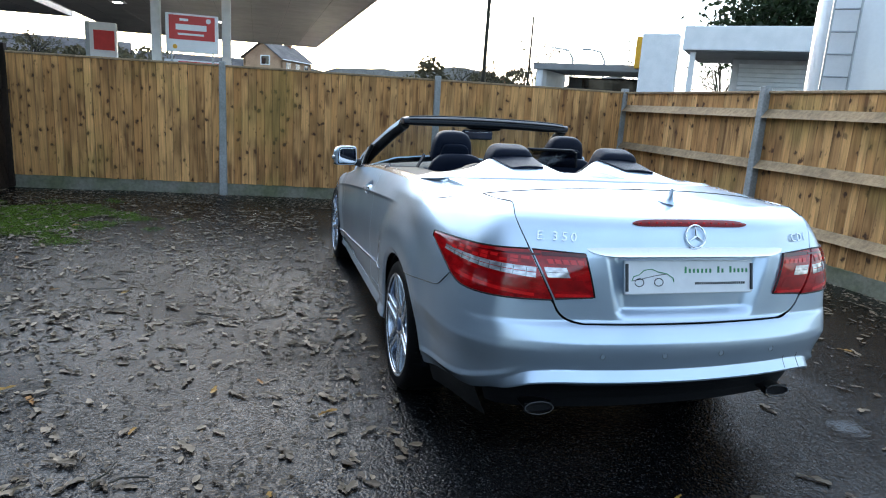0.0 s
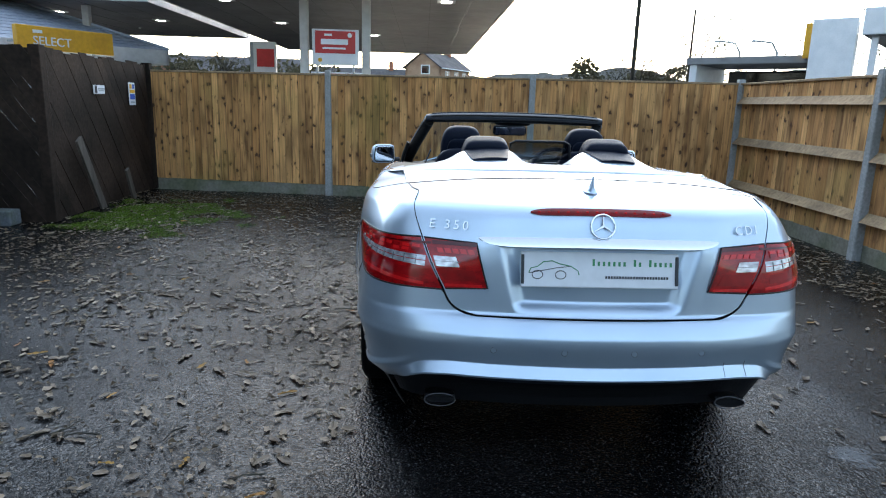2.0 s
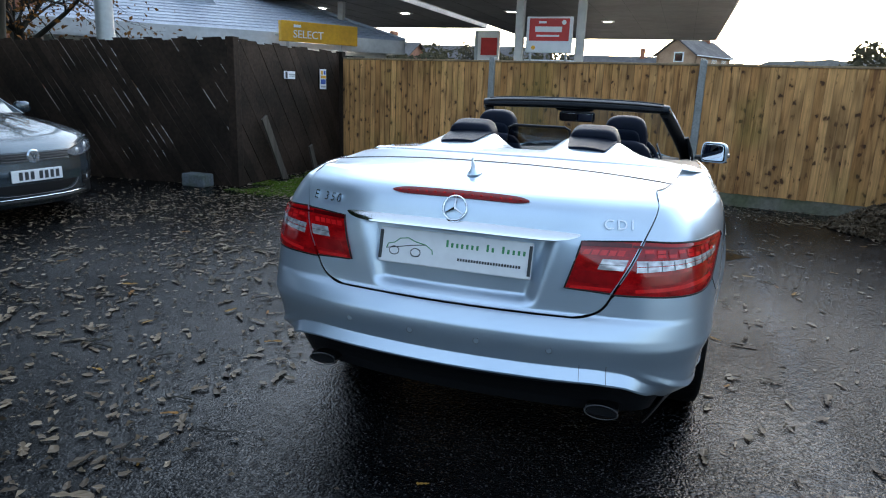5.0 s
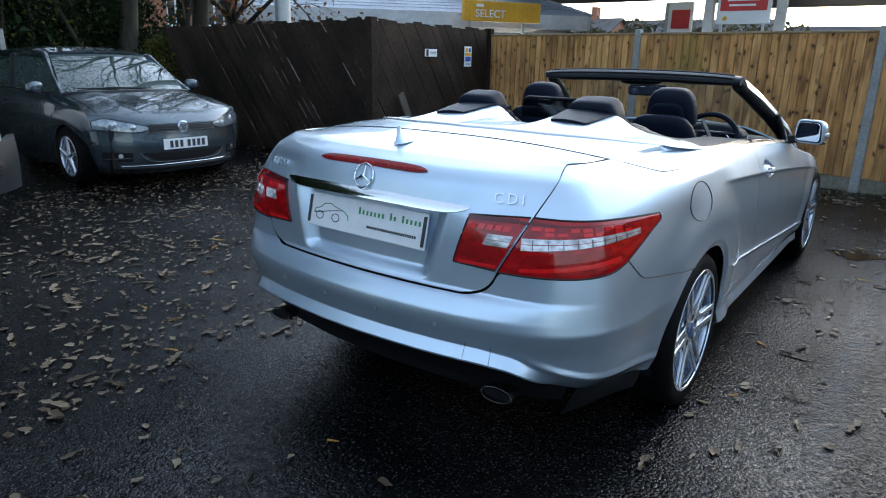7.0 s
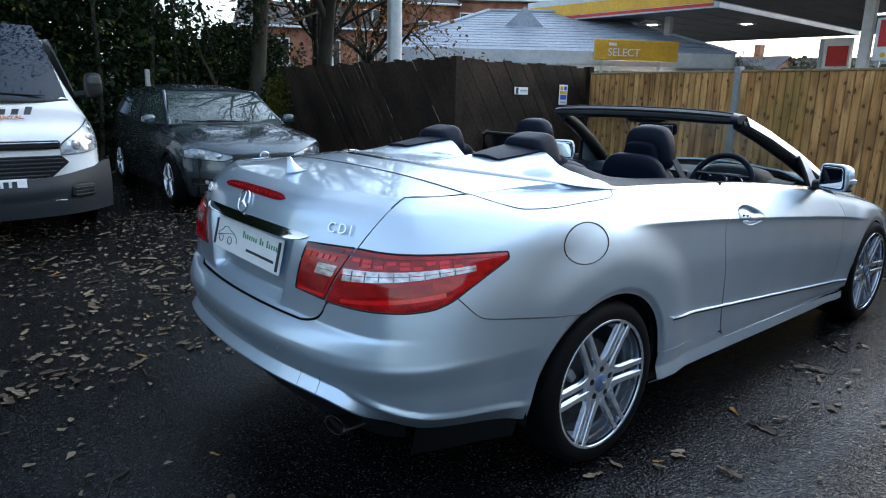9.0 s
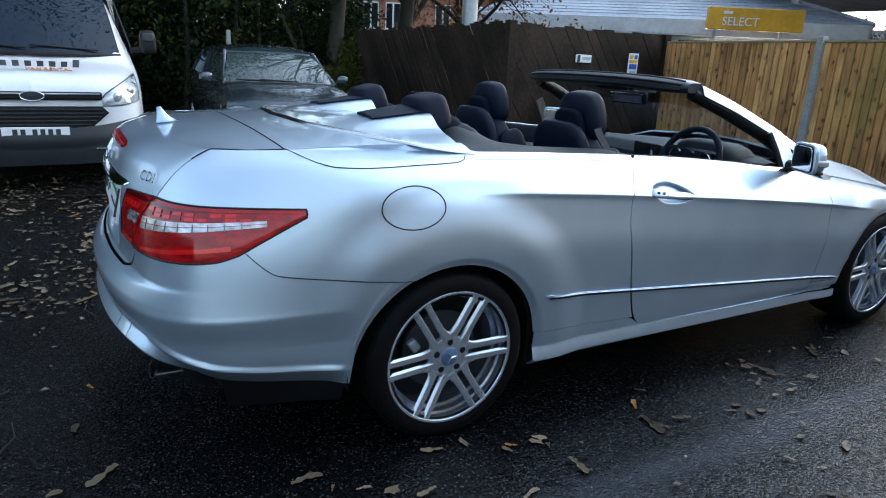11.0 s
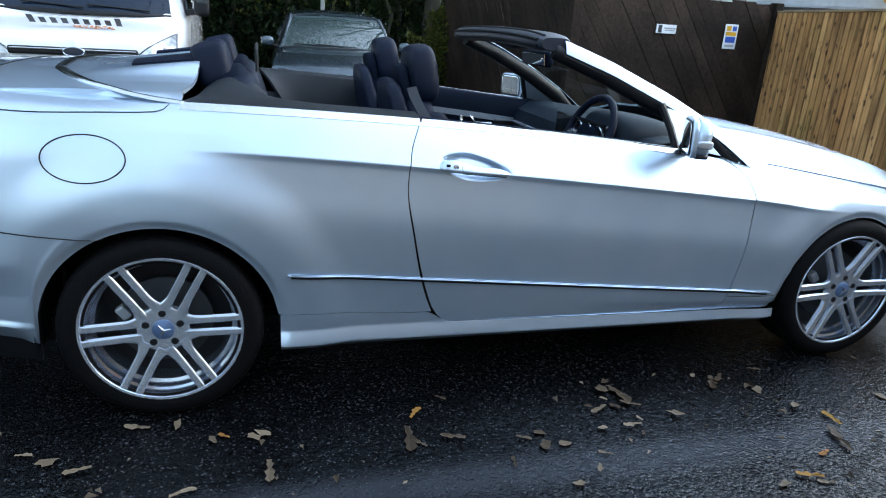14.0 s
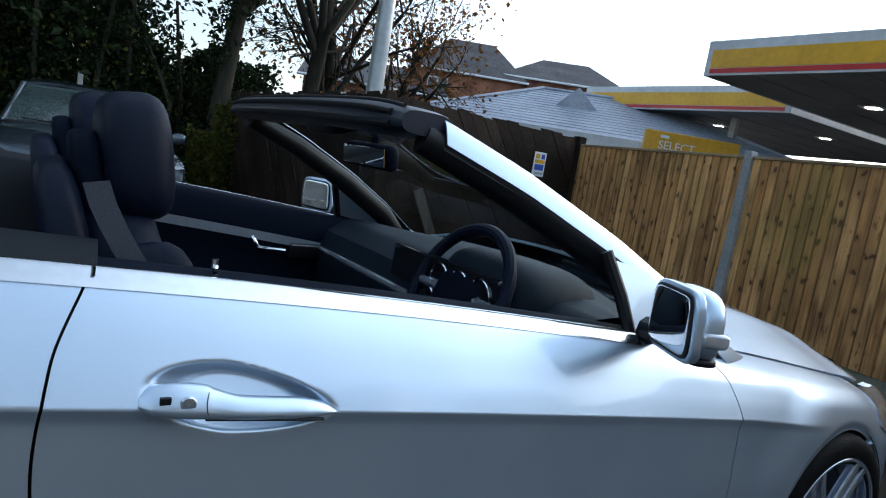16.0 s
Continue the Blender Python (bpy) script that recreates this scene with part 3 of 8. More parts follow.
def black_wall(a, b, h0, h1, lean, name, label, gap, backing):
    d = b - a
    L = d.length
    root = tagged(new(name), label, "wooden screen", "", "structure")
    root.matrix_basis = Matrix.Translation(a) @ Matrix.Rotation(math.atan2(d.y, d.x), 4, "Z")
    if backing:
        part("backing", boxm((L, 0.02, min(h0, h1) - 0.02), (L / 2, 0.03, min(h0, h1) / 2)), BLACKWOOD, root)
    w = 0.15 if backing else 0.098
    run = math.tan(radians(lean)) * 1.8
    n = int((L + abs(run)) / (w / math.cos(radians(lean)))) + 2
    pitch = w / math.cos(radians(lean))
    def clip(poly, f):
        out = []
        for p, q in zip(poly, poly[1:] + poly[:1]):
            fp, fq = f(p), f(q)
            if fp >= 0:
                out.append(p)
            if fp * fq < 0:
                t = fp / (fp - fq)
                out.append((lerp(p[0], q[0], t), lerp(p[1], q[1], t)))
        return out
    for i in range(n):
        x0 = -max(run, 0) + i * pitch
        g = gap * random.choice((0.1, 0.3, 0.6, 1.6, 2.2, 2.6))
        h = 2.1
        sl = math.tan(radians(lean)) * h
        poly = [(x0 + g, -0.02), (x0 + pitch, -0.02), (x0 + pitch + sl, h), (x0 + g + sl, h)]
        top = lambda p: lerp(h0, h1, p[0] / L) + 0.02 * math.sin(i * 1.7) - p[1]
        for f in (lambda p: p[0], lambda p: L - p[0], top):
            poly = clip(poly, f) if len(poly) > 2 else poly
        if len(poly) > 2:
            part("board", prism(bmesh.new(), poly, -0.006 + 0.003 * (i % 2), 0.006, "y"), BLACKWOOD, root)
        # unseen strips added behind the wider gaps block light, leaving short slits
        z = -0.02
        while g > gap and z < 2.0:
            z1 = z + random.uniform(0.15, 0.55)
            ends = [(x0 + q * math.tan(radians(lean)), q) for q in (z, z1)]
            cover = [(ends[0][0] - 0.03, z), (ends[0][0] + 0.04, z), (ends[1][0] + 0.04, z1), (ends[1][0] - 0.03, z1)]
            for f in (lambda p: p[0], lambda p: L - p[0], top):
                cover = clip(cover, f) if len(cover) > 2 else cover
            if len(cover) > 2:
                part("offcut", prism(bmesh.new(), cover, 0.010, 0.022, "y"), BLACKWOOD, root)
            z = z1 + random.uniform(0.06, 0.42)
    part("rail", boxm((L, 0.05, 0.09), (L / 2, 0.055, 1.35)), BLACKWOOD, root)
    part("rail", boxm((L, 0.05, 0.09), (L / 2, 0.055, 0.45)), BLACKWOOD, root)
    return root


black_wall(G1, G2, 1.81, 1.80, -35, "screen_gate", "black-stained diagonal boards, weathered", 0.004, True)
black_wall(G0, G1, 1.72, 1.82, -35, "screen_side", "black-stained diagonal boards with light showing through the gaps", 0.0055, False)
for p, h in ((G1, 1.84), (G2, 1.82), (G0, 1.74)):
    tagged(part("screen_post", boxm((0.12, 0.12, h), (p.x, p.y + 0.05, h / 2), None, 0.01), BLACKWOOD), "black timber corner post", "post", "", "structure")

# ---- the silver convertible ----
# Its own plan: x to its right, y forward from the tail, z up.
PLANP = [(-0.3, 0.045), (0, 0.03), (0.3, 0.045), (0.53, 0.085), (0.70, 0.155), (0.80, 0.255), (0.852, 0.385), (0.880, 0.58), (0.890, 0.86), (0.892, 1.2), (0.892, 1.6), (0.888, 2.2), (0.885, 2.8),
         (0.878, 3.3), (0.868, 3.7), (0.845, 4.05), (0.80, 4.33), (0.70, 4.50), (0.5, 4.61), (0.25, 4.66), (0, 4.67), (-0.25, 4.66)]


def dense():
    out = []
    for a, b, c, d in zip(PLANP, PLANP[1:], PLANP[2:], PLANP[3:]):
        for k in range(24):
            t = k / 24
            out.append([0.5 * (2 * b[i] + (c[i] - a[i]) * t + (2 * a[i] - 5 * b[i] + 4 * c[i] - d[i]) * t * t + (3 * b[i] - a[i] - 3 * c[i] + d[i]) * t**3) for i in (0, 1)])
    out.append(PLANP[-2])
    return np.array(out, float)


PL = dense()
PS = np.r_[0, np.cumsum(np.hypot(*np.diff(PL, axis=0).T))]
PT = np.gradient(PL, PS, axis=0)
PT /= np.hypot(PT[:, 0], PT[:, 1])[:, None]
REAR = int(np.argmax(PL[:, 1] > 0.6))


def s_y(y):
    return float(np.interp(y, PL[:, 1], PS))


def s_x(x):
    return float(np.interp(x, PL[:REAR, 0], PS[:REAR]))


def plan(s):
    x, y, tx, ty = (float(np.interp(s, PS, c)) for c in (PL[:, 0], PL[:, 1], PT[:, 0], PT[:, 1]))
    return x, y, ty, -tx


def z_trim(y):
    return lerp(0.500, 0.335, min(1.15, max(-0.3, (y - 1.51) / 1.93)))


def z_crease(y):
    return smooth1(y, (0.5, 1.26, 1.89, 3.29, 3.64, 4.2), (0.93, 0.905, 0.862, 0.73, 0.685, 0.63))


def z_belt(y):
    return smooth1(y, (0.2, 0.6, 1.15, 1.945, 2.93, 3.29, 3.93, 4.3, 4.5), (1.045, 1.045, 1.034, 0.999, 0.914, 0.865, 0.765, 0.70, 0.66))


HUB_R, HUB_F = (1.105, 0.303), (3.856, 0.30)
ARCH_R, ARCH_F = 0.368, 0.345


def arch(y, low):
    """The lower edge of the side: the sill's, or the wheel arch's over it."""
    z = low
    for (hy, hz), r in ((HUB_R, ARCH_R), (HUB_F, ARCH_F)):
        if abs(y - hy) < r:
            z = max(z, hz + math.sqrt(r * r - (y - hy) ** 2))
    return z


def inset(x, y, z):
    zt, zc, zb = z_trim(y), z_crease(y), z_belt(y)
    fc = step(1.15, 1.55, y) * (1 - step(3.45, 3.8, y))
    top = lerp(0.20, 0.088, step(0.9, 1.25, y)) + 0.06 * step(3.0, 3.4, y)
    g = zb - zc
    high = (0.056 + 0.12 * (top - 0.08), 0.7 * top + 0.012, top)
    # without the crease: one even curve; with it: a sharp line over an undercut
    side = smooth1(z, (0.10, 0.2, 0.27, zt - 0.06, zt + 0.05, lerp(zt, zc, 0.5), zc - 0.05, zc + 0.35 * g, zc + 0.75 * g, zc + 0.93 * g, zb), (0.11, 0.062, 0.042, 0.024, 0.011, 0.0, 0.0075, 0.028) + high)
    if fc > 0:
        if z >= zc:
            cut = smooth1(z, (zc, zc + 0.35 * g, zc + 0.75 * g, zc + 0.93 * g, zb), (0.008, 0.030) + high)
        else:
            cut = smooth1(z, (0.10, 0.2, 0.27, zt - 0.06, zt + 0.05, lerp(zt, zc, 0.5), zc - 0.08, zc - 0.02, zc), (0.11, 0.062, 0.042, 0.024, 0.011, 0.0015, 0.0095, 0.0125, 0.008))
        side = lerp(side, cut, fc)
    side += 0.022 * (1 - step(0.60, 0.80, y)) * min(1.0, max(0.0, (0.562 - z) / 0.11))
    r = math.hypot(y - HUB_R[0], z - HUB_R[1])
    side -= 0.019 * (1 - step(0.47, 0.64, r)) * step(0.45, 0.8, y)
    side += 0.010 * (1 - step(ARCH_R, ARCH_R + 0.03, r))
    r = math.hypot(y - HUB_F[0], z - HUB_F[1])
    side -= 0.012 * (1 - step(0.42, 0.56, r))
    side += 0.008 * (1 - step(ARCH_F, ARCH_F + 0.03, r))
    rear = smooth1(z, (0.15, 0.25, 0.33, 0.40, 0.44, 0.48, 0.575, 0.588, 0.605, 0.64, 0.66, 0.75, 0.88, 0.93, 0.985, 1.02, 1.045),
                   (0.16, 0.12, 0.10, 0.055, 0.032, 0.022, 0.0, 0.001, 0.008, 0.031, 0.060, 0.064, 0.072, 0.083, 0.10, 0.135, 0.20)) + 0.05 * step(0.3, 0.75, x) * step(0.8, 0.95, z)
    corner = smooth1(z, (0.15, 0.33, 0.40, 0.48, 0.545, 0.56, 0.58, 0.75, 0.90, 1.0, 1.045), (0.16, 0.065, 0.036, 0.022, 0.003, 0.0, 0.003, 0.024, 0.066, 0.13, 0.20))
    rear = lerp(rear, corner, step(0.38, 0.86, x))
    front = smooth1(z, (0.15, 0.3, 0.55, 0.66, 0.76), (0.08, 0.0, 0.01, 0.06, 0.2))
    w, f = step(0.30, 0.85, y), step(3.95, 4.45, y)
    return lerp(lerp(rear, side, w), front, f)


def shell(s, z, out=0.0, sx=1):
    x, y, nx, ny = plan(s)
    d = inset(x, y, z) - out
    return Vector((sx * (x - nx * d), y - ny * d, z))


def both(name, fn, nu, nv, material, parent, label="", t=0.012, sides=(1, -1), mirror_name=None):
    """A panel of the shell on each side of the car."""
    made = []
    for sx in sides:
        bm = grid(bmesh.new(), lambda u, v: fn(u, v, sx), nu, nv, flip=sx < 0)
        ob = part(name, bm, material, parent, label, smooth=True, sharp=50)
        if t:
            thick(ob, t)
        made.append(ob)
    return made


car = thing("convertible_car", "silver metallic open-top convertible parked on wet tarmac, roof folded away", "car")

# rear bumper, in one piece from arch to arch
S_B = s_y(0.938)


def bumper_top(s):
    x, y, _, _ = plan(s)
    if y < 0.40:
        return smooth1(x, (0, 0.425, 0.468, 0.503, 0.531, 0.556, 0.60, 0.75, 0.83), (0.6475, 0.6478, 0.6525, 0.665, 0.690, 0.731, 0.738, 0.744, 0.772))
    return smooth1(y, (0.40, 0.49, 0.52, 0.938), (0.772, 0.698, 0.69, 0.634))


def bumper_low(s):
    x, y, _, _ = plan(s)
    z = smooth1(s, (0, 0.48, 0.60, 0.72, 0.95, s_y(0.75)), (0.440, 0.442, 0.432, 0.385, 0.325, 0.275))
    return max(z, arch(y, z)) if y > 0.6 else z


def lip_out(s, z):
    """The bright ledge along the bumper's lower edge."""
    k = bumper_low(s)
    mid = 0.030 * min(1.0, max(0.0, (k + 0.044 - z) / 0.037))
    end = 0.009 * min(1.0, max(0.0, (k + 0.082 - z) / 0.018)) - 0.040 * min(1.0, max(0.0, (k + 0.060 - z) / 0.060))
    return lerp(mid, end, step(0.62, 0.82, s)) * (1 - 0.8 * step(0.66, 0.75, plan(s)[1]))


def bumper(u, v, sx=1):
    s = S_B * abs(2 * u - 1)
    z = min(lerp(bumper_low(s), max(0.775, bumper_low(s) + 0.02), v), max(bumper_top(s), bumper_low(s) + 0.001))
    return shell(s, z, lip_out(s, z), 1 if u >= 0.5 else -1)


bb = grid(bmesh.new(), bumper, 260, 96)
bmesh.ops.remove_doubles(bb, verts=bb.verts, dist=0.0002)
rear_bumper = thick(part("rear_bumper", bb, PAINT, car, "silver painted bumper with a bright lower ledge", smooth=True, sharp=26), 0.004)

for sx in (1, -1):
    part("bumper_gap", tube(bmesh.new(), [shell(s_y(y), bumper_top(s_y(y)) + 0.001, 0.0012, sx) for y in [0.405 + 0.525 * k / 50 for k in range(51)]], 0.0015, 5), BLACK, rear_bumper)


def valance(u, v, sx=1):
    s = 0.53 * (2 * u - 1)
    z = lerp(0.245 + 0.06 * abs(2 * u - 1) ** 6, bumper_low(abs(s)) + 0.004, v)
    p = shell(abs(s), max(0.30, z), -0.055 + 0.03 * v, 1 if s >= 0 else -1)
    p.z = z
    p.y += 0.10 * (1 - v) ** 2
    return p


part("diffuser", grid(bmesh.new(), valance, 60, 8), NAVY, rear_bumper, "black lower diffuser", smooth=True)
for x in (-0.36, -0.12, 0.12, 0.36):
    part("parking_sensor", lathe(bmesh.new(), [(0.0005, 0.0002), (0.009, 0.0002), (0.0095, -0.001)], 20, Matrix.Translation(shell(s_x(abs(x)), 0.545, 0.001, 1 if x > 0 else -1)) @ Matrix.Rotation(radians(-90), 4, "Z")), PAINT, rear_bumper)
    lip = shell(s_x(abs(x)), 0.545, 0.001, 1 if x > 0 else -1)
    part("sensor_ring", tube(bmesh.new(), [lip + Vector((0.0105 * math.cos(a * math.pi / 10), -0.0004, 0.0105 * math.sin(a * math.pi / 10))) for a in range(21)], 0.0005, 5, False), BLACK, rear_bumper)
cover = shell(s_x(0.50), 0.458, 0.017)
for x in (0.46, 0.545):
    part("tow_cover_edge", tube(bmesh.new(), [shell(s_x(x), z, lip_out(s_x(x), z) + 0.0005) for z in (0.445, 0.455, 0.465, 0.475, 0.485, 0.5)], 0.0008, 5), BLACK, rear_bumper)
for sx in (-1, 1):
    pipe = thing("exhaust_pipe", "", "")
    for k in ("label", "category"):
        if k in pipe:
            del pipe[k]
    pipe.parent = car
    rim = []
    for k in range(33):
        a = 2 * math.pi * k / 32
        rim.append((sx * 0.535 + 0.056 * math.cos(a), 0.160 + 0.012 * math.sin(a), 0.311 + 0.019 * math.sin(a)))
    # dark chrome here carries the shadow under the bumper in its colour
    part("tailpipe_rim", tube(bmesh.new(), rim, 0.0019, 8, False), DARKCHROME, pipe, "oval dulled tailpipe trim", smooth=True)
    part("tailpipe_sleeve", grid(bmesh.new(), lambda u, v: Vector((sx * 0.535 + 0.055 * math.cos(2 * math.pi * u), 0.160 + 0.10 * v, 0.311 + 0.018 * math.sin(2 * math.pi * u))), 32, 2), DARKCHROME, pipe, smooth=True)
    part("tailpipe_inside", boxm((0.104, 0.01, 0.033), (sx * 0.535, 0.175, 0.311)), BLACK, pipe)

# boot lid: upright rear face that turns over into the deck
LIDX = ((0.6525, 0.658, 0.671, 0.695, 0.75, 0.9, 0.98, 1.02, 1.045), (0.425, 0.462, 0.496, 0.524, 0.553, 0.640, 0.70, 0.745, 0.79))


def deck_z(x, y):
    return smooth1(y, (0.2, 0.33, 0.6, 0.9, 1.3), (1.045, 1.064, 1.083, 1.098, 1.102)) - 0.038 * (abs(x) / 0.68) ** 2.4


def recess(x, z):
    """Depth of the sunk field round the plate."""
    w = lerp(0.305, 0.365, (z - 0.67) / 0.22)
    return 0.034 * step(0, 0.06, w - abs(x)) * step(0.662, 0.70, z) * (1 - step(0.885, 0.905, z))


LID_F = 0.578


def lid(u, v, sx=1):
    a = 2 * u - 1
    if v <= 0.6:
        t = v / 0.6
        z = lerp(0.6525, 1.045, t)
        s = s_x(smooth1(z, *LIDX)) * abs(a)
        return shell(s, z, -recess(plan(s)[0], z), 1 if a >= 0 else -1)
    p = shell(s_x(0.79) * abs(a), 1.045, 0, 1 if a >= 0 else -1)
    t = (v - 0.6) / 0.4
    y = lerp(p.y, LID_F - 0.03 * (1 - a * a), t)
    x = lerp(p.x, 0.668 * a, t)
    return Vector((x, y, lerp(1.045 - deck_z(p.x, p.y), 0, step(0, 0.6, t)) + deck_z(x, y)))


boot = thick(part("boot_lid", grid(bmesh.new(), lid, 120, 140), PAINT, car, "silver boot lid with sunk plate field", smooth=True, sharp=75), 0.004)


GAPUP = Vector((0, 0, 0.0012))
part("lid_gap", tube(bmesh.new(), [lid(k / 60, 1.0) + GAPUP for k in range(61)], 0.0019, 5), BLACK, boot)
for u in (0.0, 1.0):
    part("lid_gap", tube(bmesh.new(), [lid(u, 0.56 + 0.44 * k / 30) + GAPUP + Vector((0.0012 * (2 * u - 1), 0, 0)) for k in range(31)], 0.0019, 5), BLACK, boot)


def on_lid(x, z, out=0.0):
    return shell(s_x(abs(x) + 0.0), z, out - recess(x, z), 1 if x >= 0 else -1)


# chrome bar over the plate
def chrome_bar(u, v, sx=1):
    x = lerp(-0.432, 0.432, u)
    z = lerp(0.899 + 0.022 * abs(x / 0.432) ** 10, 0.929 - 0.004 * abs(x / 0.432) ** 14, v) - 0.008 * (x / 0.43) ** 2
    return shell(s_x(abs(x)), z, (0.003 + 0.011 * math.cos(0.5 * math.pi * v) ** 0.9 * max(0.0, 1 - abs(2 * u - 1) ** 5) ** 0.5), 1 if x >= 0 else -1)


thick(part("chrome_bar", grid(bmesh.new(), chrome_bar, 60, 10), CHROME, boot, "chrome grip bar", smooth=True), 0.006)
# high brake light
def brake(u, v, sx=1):
    x = lerp(-0.252, 0.252, u)
    h = 0.0085 * (1 - abs(2 * u - 1) ** 10) + 0.002
    return on_lid(x, 1.012 + (2 * v - 1) * h - 0.004 * (x / 0.25) ** 2, 0.004 + 0.003 * math.sin(math.pi * v))


BRAKE = mat("brake_lens", (0.20, 0.003, 0.005), 0.25, 0, 60, 0.3, spec=0.25)
brake_ob = thick(part("brake_light", grid(bmesh.new(), brake, 60, 6), BRAKE, boot, "slim red high-level brake light", smooth=True), 0.006)
for k in range(14):
    part("lamp_dot", boxm((0.009, 0.003, 0.007), brake(0.06 + 0.88 * k / 13, 0.5), None, 0.001, 1), LEDRED, brake_ob)
# round badge on the lid
bc, bt = on_lid(0, 0.968, 0.004), (on_lid(0, 0.99, 0.004) - on_lid(0, 0.946, 0.004)).normalized()
badge_m = Matrix.Translation(bc) @ Matrix((Vector((1, 0, 0)), bt, Vector((1, 0, 0)).cross(bt))).transposed().to_4x4()
badge = part("round_badge", tube(bmesh.new(), [badge_m @ Vector((0.041 * math.cos(a * math.pi / 24), 0.041 * math.sin(a * math.pi / 24), 0.002)) for a in range(49)], 0.0032, 8, False), CHROME, boot, "round chrome badge", smooth=True)
for k in range(3):
    a = radians(90 + 120 * k)
    part("badge_ray", tube(bmesh.new(), [badge_m @ Vector((0, 0, 0.005)), badge_m @ Vector((0.039 * math.cos(a), 0.039 * math.sin(a), 0.002))], [0.0055, 0.0012], 6), CHROME, badge)
# model lettering
LETTERING = mat("satin_chrome", (0.72, 0.75, 0.79), 0.12, 1.0, 60, 0.05)
for txt, x, size in (("E 350", -0.548, 0.046), ("CDI", 0.560, 0.046)):
    p, q = on_lid(abs(x), 0.938, 0.007), on_lid(abs(x), 0.975, 0.007)
    r = on_lid(abs(x) + 0.05, 0.938, 0.004) + p - on_lid(abs(x) - 0.05, 0.938, 0.004)
    sgn = 1 if x > 0 else -1
    for w in (p, q, r):
        w.x *= sgn
    ex = (r - p).normalized() * sgn
    ey = (q - p)
    ey = (ey - ex * ey.dot(ex)).normalized()
    letters(txt, size, Matrix.Translation(p) @ Matrix((ex, ey, ex.cross(ey))).transposed().to_4x4(), LETTERING, boot, "model_letter", 0.0025, 1.42)
# dealer plate
pm = Matrix.Translation((0, 0.120, 0.816)) @ Matrix.Rotation(radians(-13), 4, "X")
plate = part("plate", boxm((0.545, 0.012, 0.122), (0, 0, 0), pm, 0.004), WHITE, boot, "white dealer plate with green and grey print")
for sx in (-1, 1):
    part("plate_clip", boxm((0.010, 0.016, 0.10), (sx * 0.266, -0.004, 0), pm, 0.002), INK, plate)
for k0, kn in ((0, 7), (8, 2), (11, 5)):
    bars(plate, [(-0.022 + 0.0178 * (k0 + k), 0.022 + (0.004 if k == 0 else 0.0), 0.0075, 0.024 if k == 0 else 0.015) for k in range(kn)], pm @ Matrix.Translation((0, -0.007, 0)), GREEN)
bars(plate, [(0.022 + 0.0096 * k, -0.024, 0.0064, 0.009) for k in range(23)], pm @ Matrix.Translation((0, -0.007, 0)), INK)
sk = [(-0.245, -0.012), (-0.238, 0.004), (-0.215, 0.010), (-0.195, 0.026), (-0.165, 0.030), (-0.14, 0.020), (-0.10, 0.012), (-0.075, -0.004), (-0.072, -0.018)]
part("car_outline", tube(bmesh.new(), [pm @ Vector((x, -0.007, z)) for x, z in sk], 0.0018, 5), GREEN, plate)
part("car_outline", tube(bmesh.new(), [pm @ Vector((x, -0.007, z)) for x, z in [(-0.245, -0.012), (-0.2, -0.004), (-0.15, 0.006), (-0.10, 0.012)]], 0.0014, 5), INK, plate)
for x in (-0.215, -0.135):
    part("car_outline", tube(bmesh.new(), [pm @ Vector((x + 0.018 * math.cos(a * math.pi / 12), -0.007, -0.018 + 0.014 * math.sin(a * math.pi / 12))) for a in range(25)], 0.0016, 5), INK, plate)
# roof fin
def fin(u, v, sx=1):
    a = 2 * math.pi * u
    y = 0.325 - 0.030 * v**0.7 + math.cos(a) * lerp(0.048, 0.008, v**0.6)
    return Vector((0.024 * math.sin(a) * (1 - v) ** 2 + 0.0035 * math.sin(a), y, deck_z(0, y) + 0.002 + 0.056 * v**1.5 + 0.0 * v))


fb = grid(bmesh.new(), fin, 24, 10)
fb.verts.ensure_lookup_table()
part("aerial_fin", fb, PAINT, boot, "silver shark-fin aerial", smooth=True)


# rear lamps
S_L0, S_L1 = s_x(0.605), s_y(0.588)


def lamp_zs(s):
    x, y, _, _ = plan(s)
    top = lerp(0.906, 0.892, (s - S_L0) / (S_L1 - S_L0))
    low = smooth1(y, (0.10, 0.26, 0.34, 0.39, 0.45, 0.53, 0.588), (0.735, 0.737, 0.744, 0.760, 0.796, 0.840, 0.869))
    return low, top


def lamp(u, v, sx=1):
    s = lerp(S_L0, S_L1, u)
    lo, hi = lamp_zs(s)
    z = lerp(lo, hi, v)
    s = lerp(s_x(smooth1(z, *LIDX)) + 0.006, S_L1, u)
    return shell(s, z, 0.005 + 0.004 * (4 * v * (1 - v)) ** 0.5, sx)


def lamp_band(a0, a1, b0, b1, c0, c1, out):
    def fn(u, v, sx=1):
        s = lerp(lerp(S_L0, S_L1, a0), lerp(S_L0, S_L1, a1), u)
        lo, hi = lamp_zs(s)
        return shell(s, min(hi - 0.012, max(lo + 0.012, lerp(lerp(b0, b1, u), lerp(c0, c1, u), v))), out, sx)
    return fn


def lid_lamp(u, v, sx=1):
    z = lerp(lerp(0.745, 0.738, u), lerp(0.898, 0.905, u), v)
    s = s_x(lerp(lerp(0.392, 0.438, v), smooth1(z, *LIDX) - 0.006, u))
    return shell(s, z, 0.004 + 0.004 * (4 * v * (1 - v)) ** 0.5, sx)


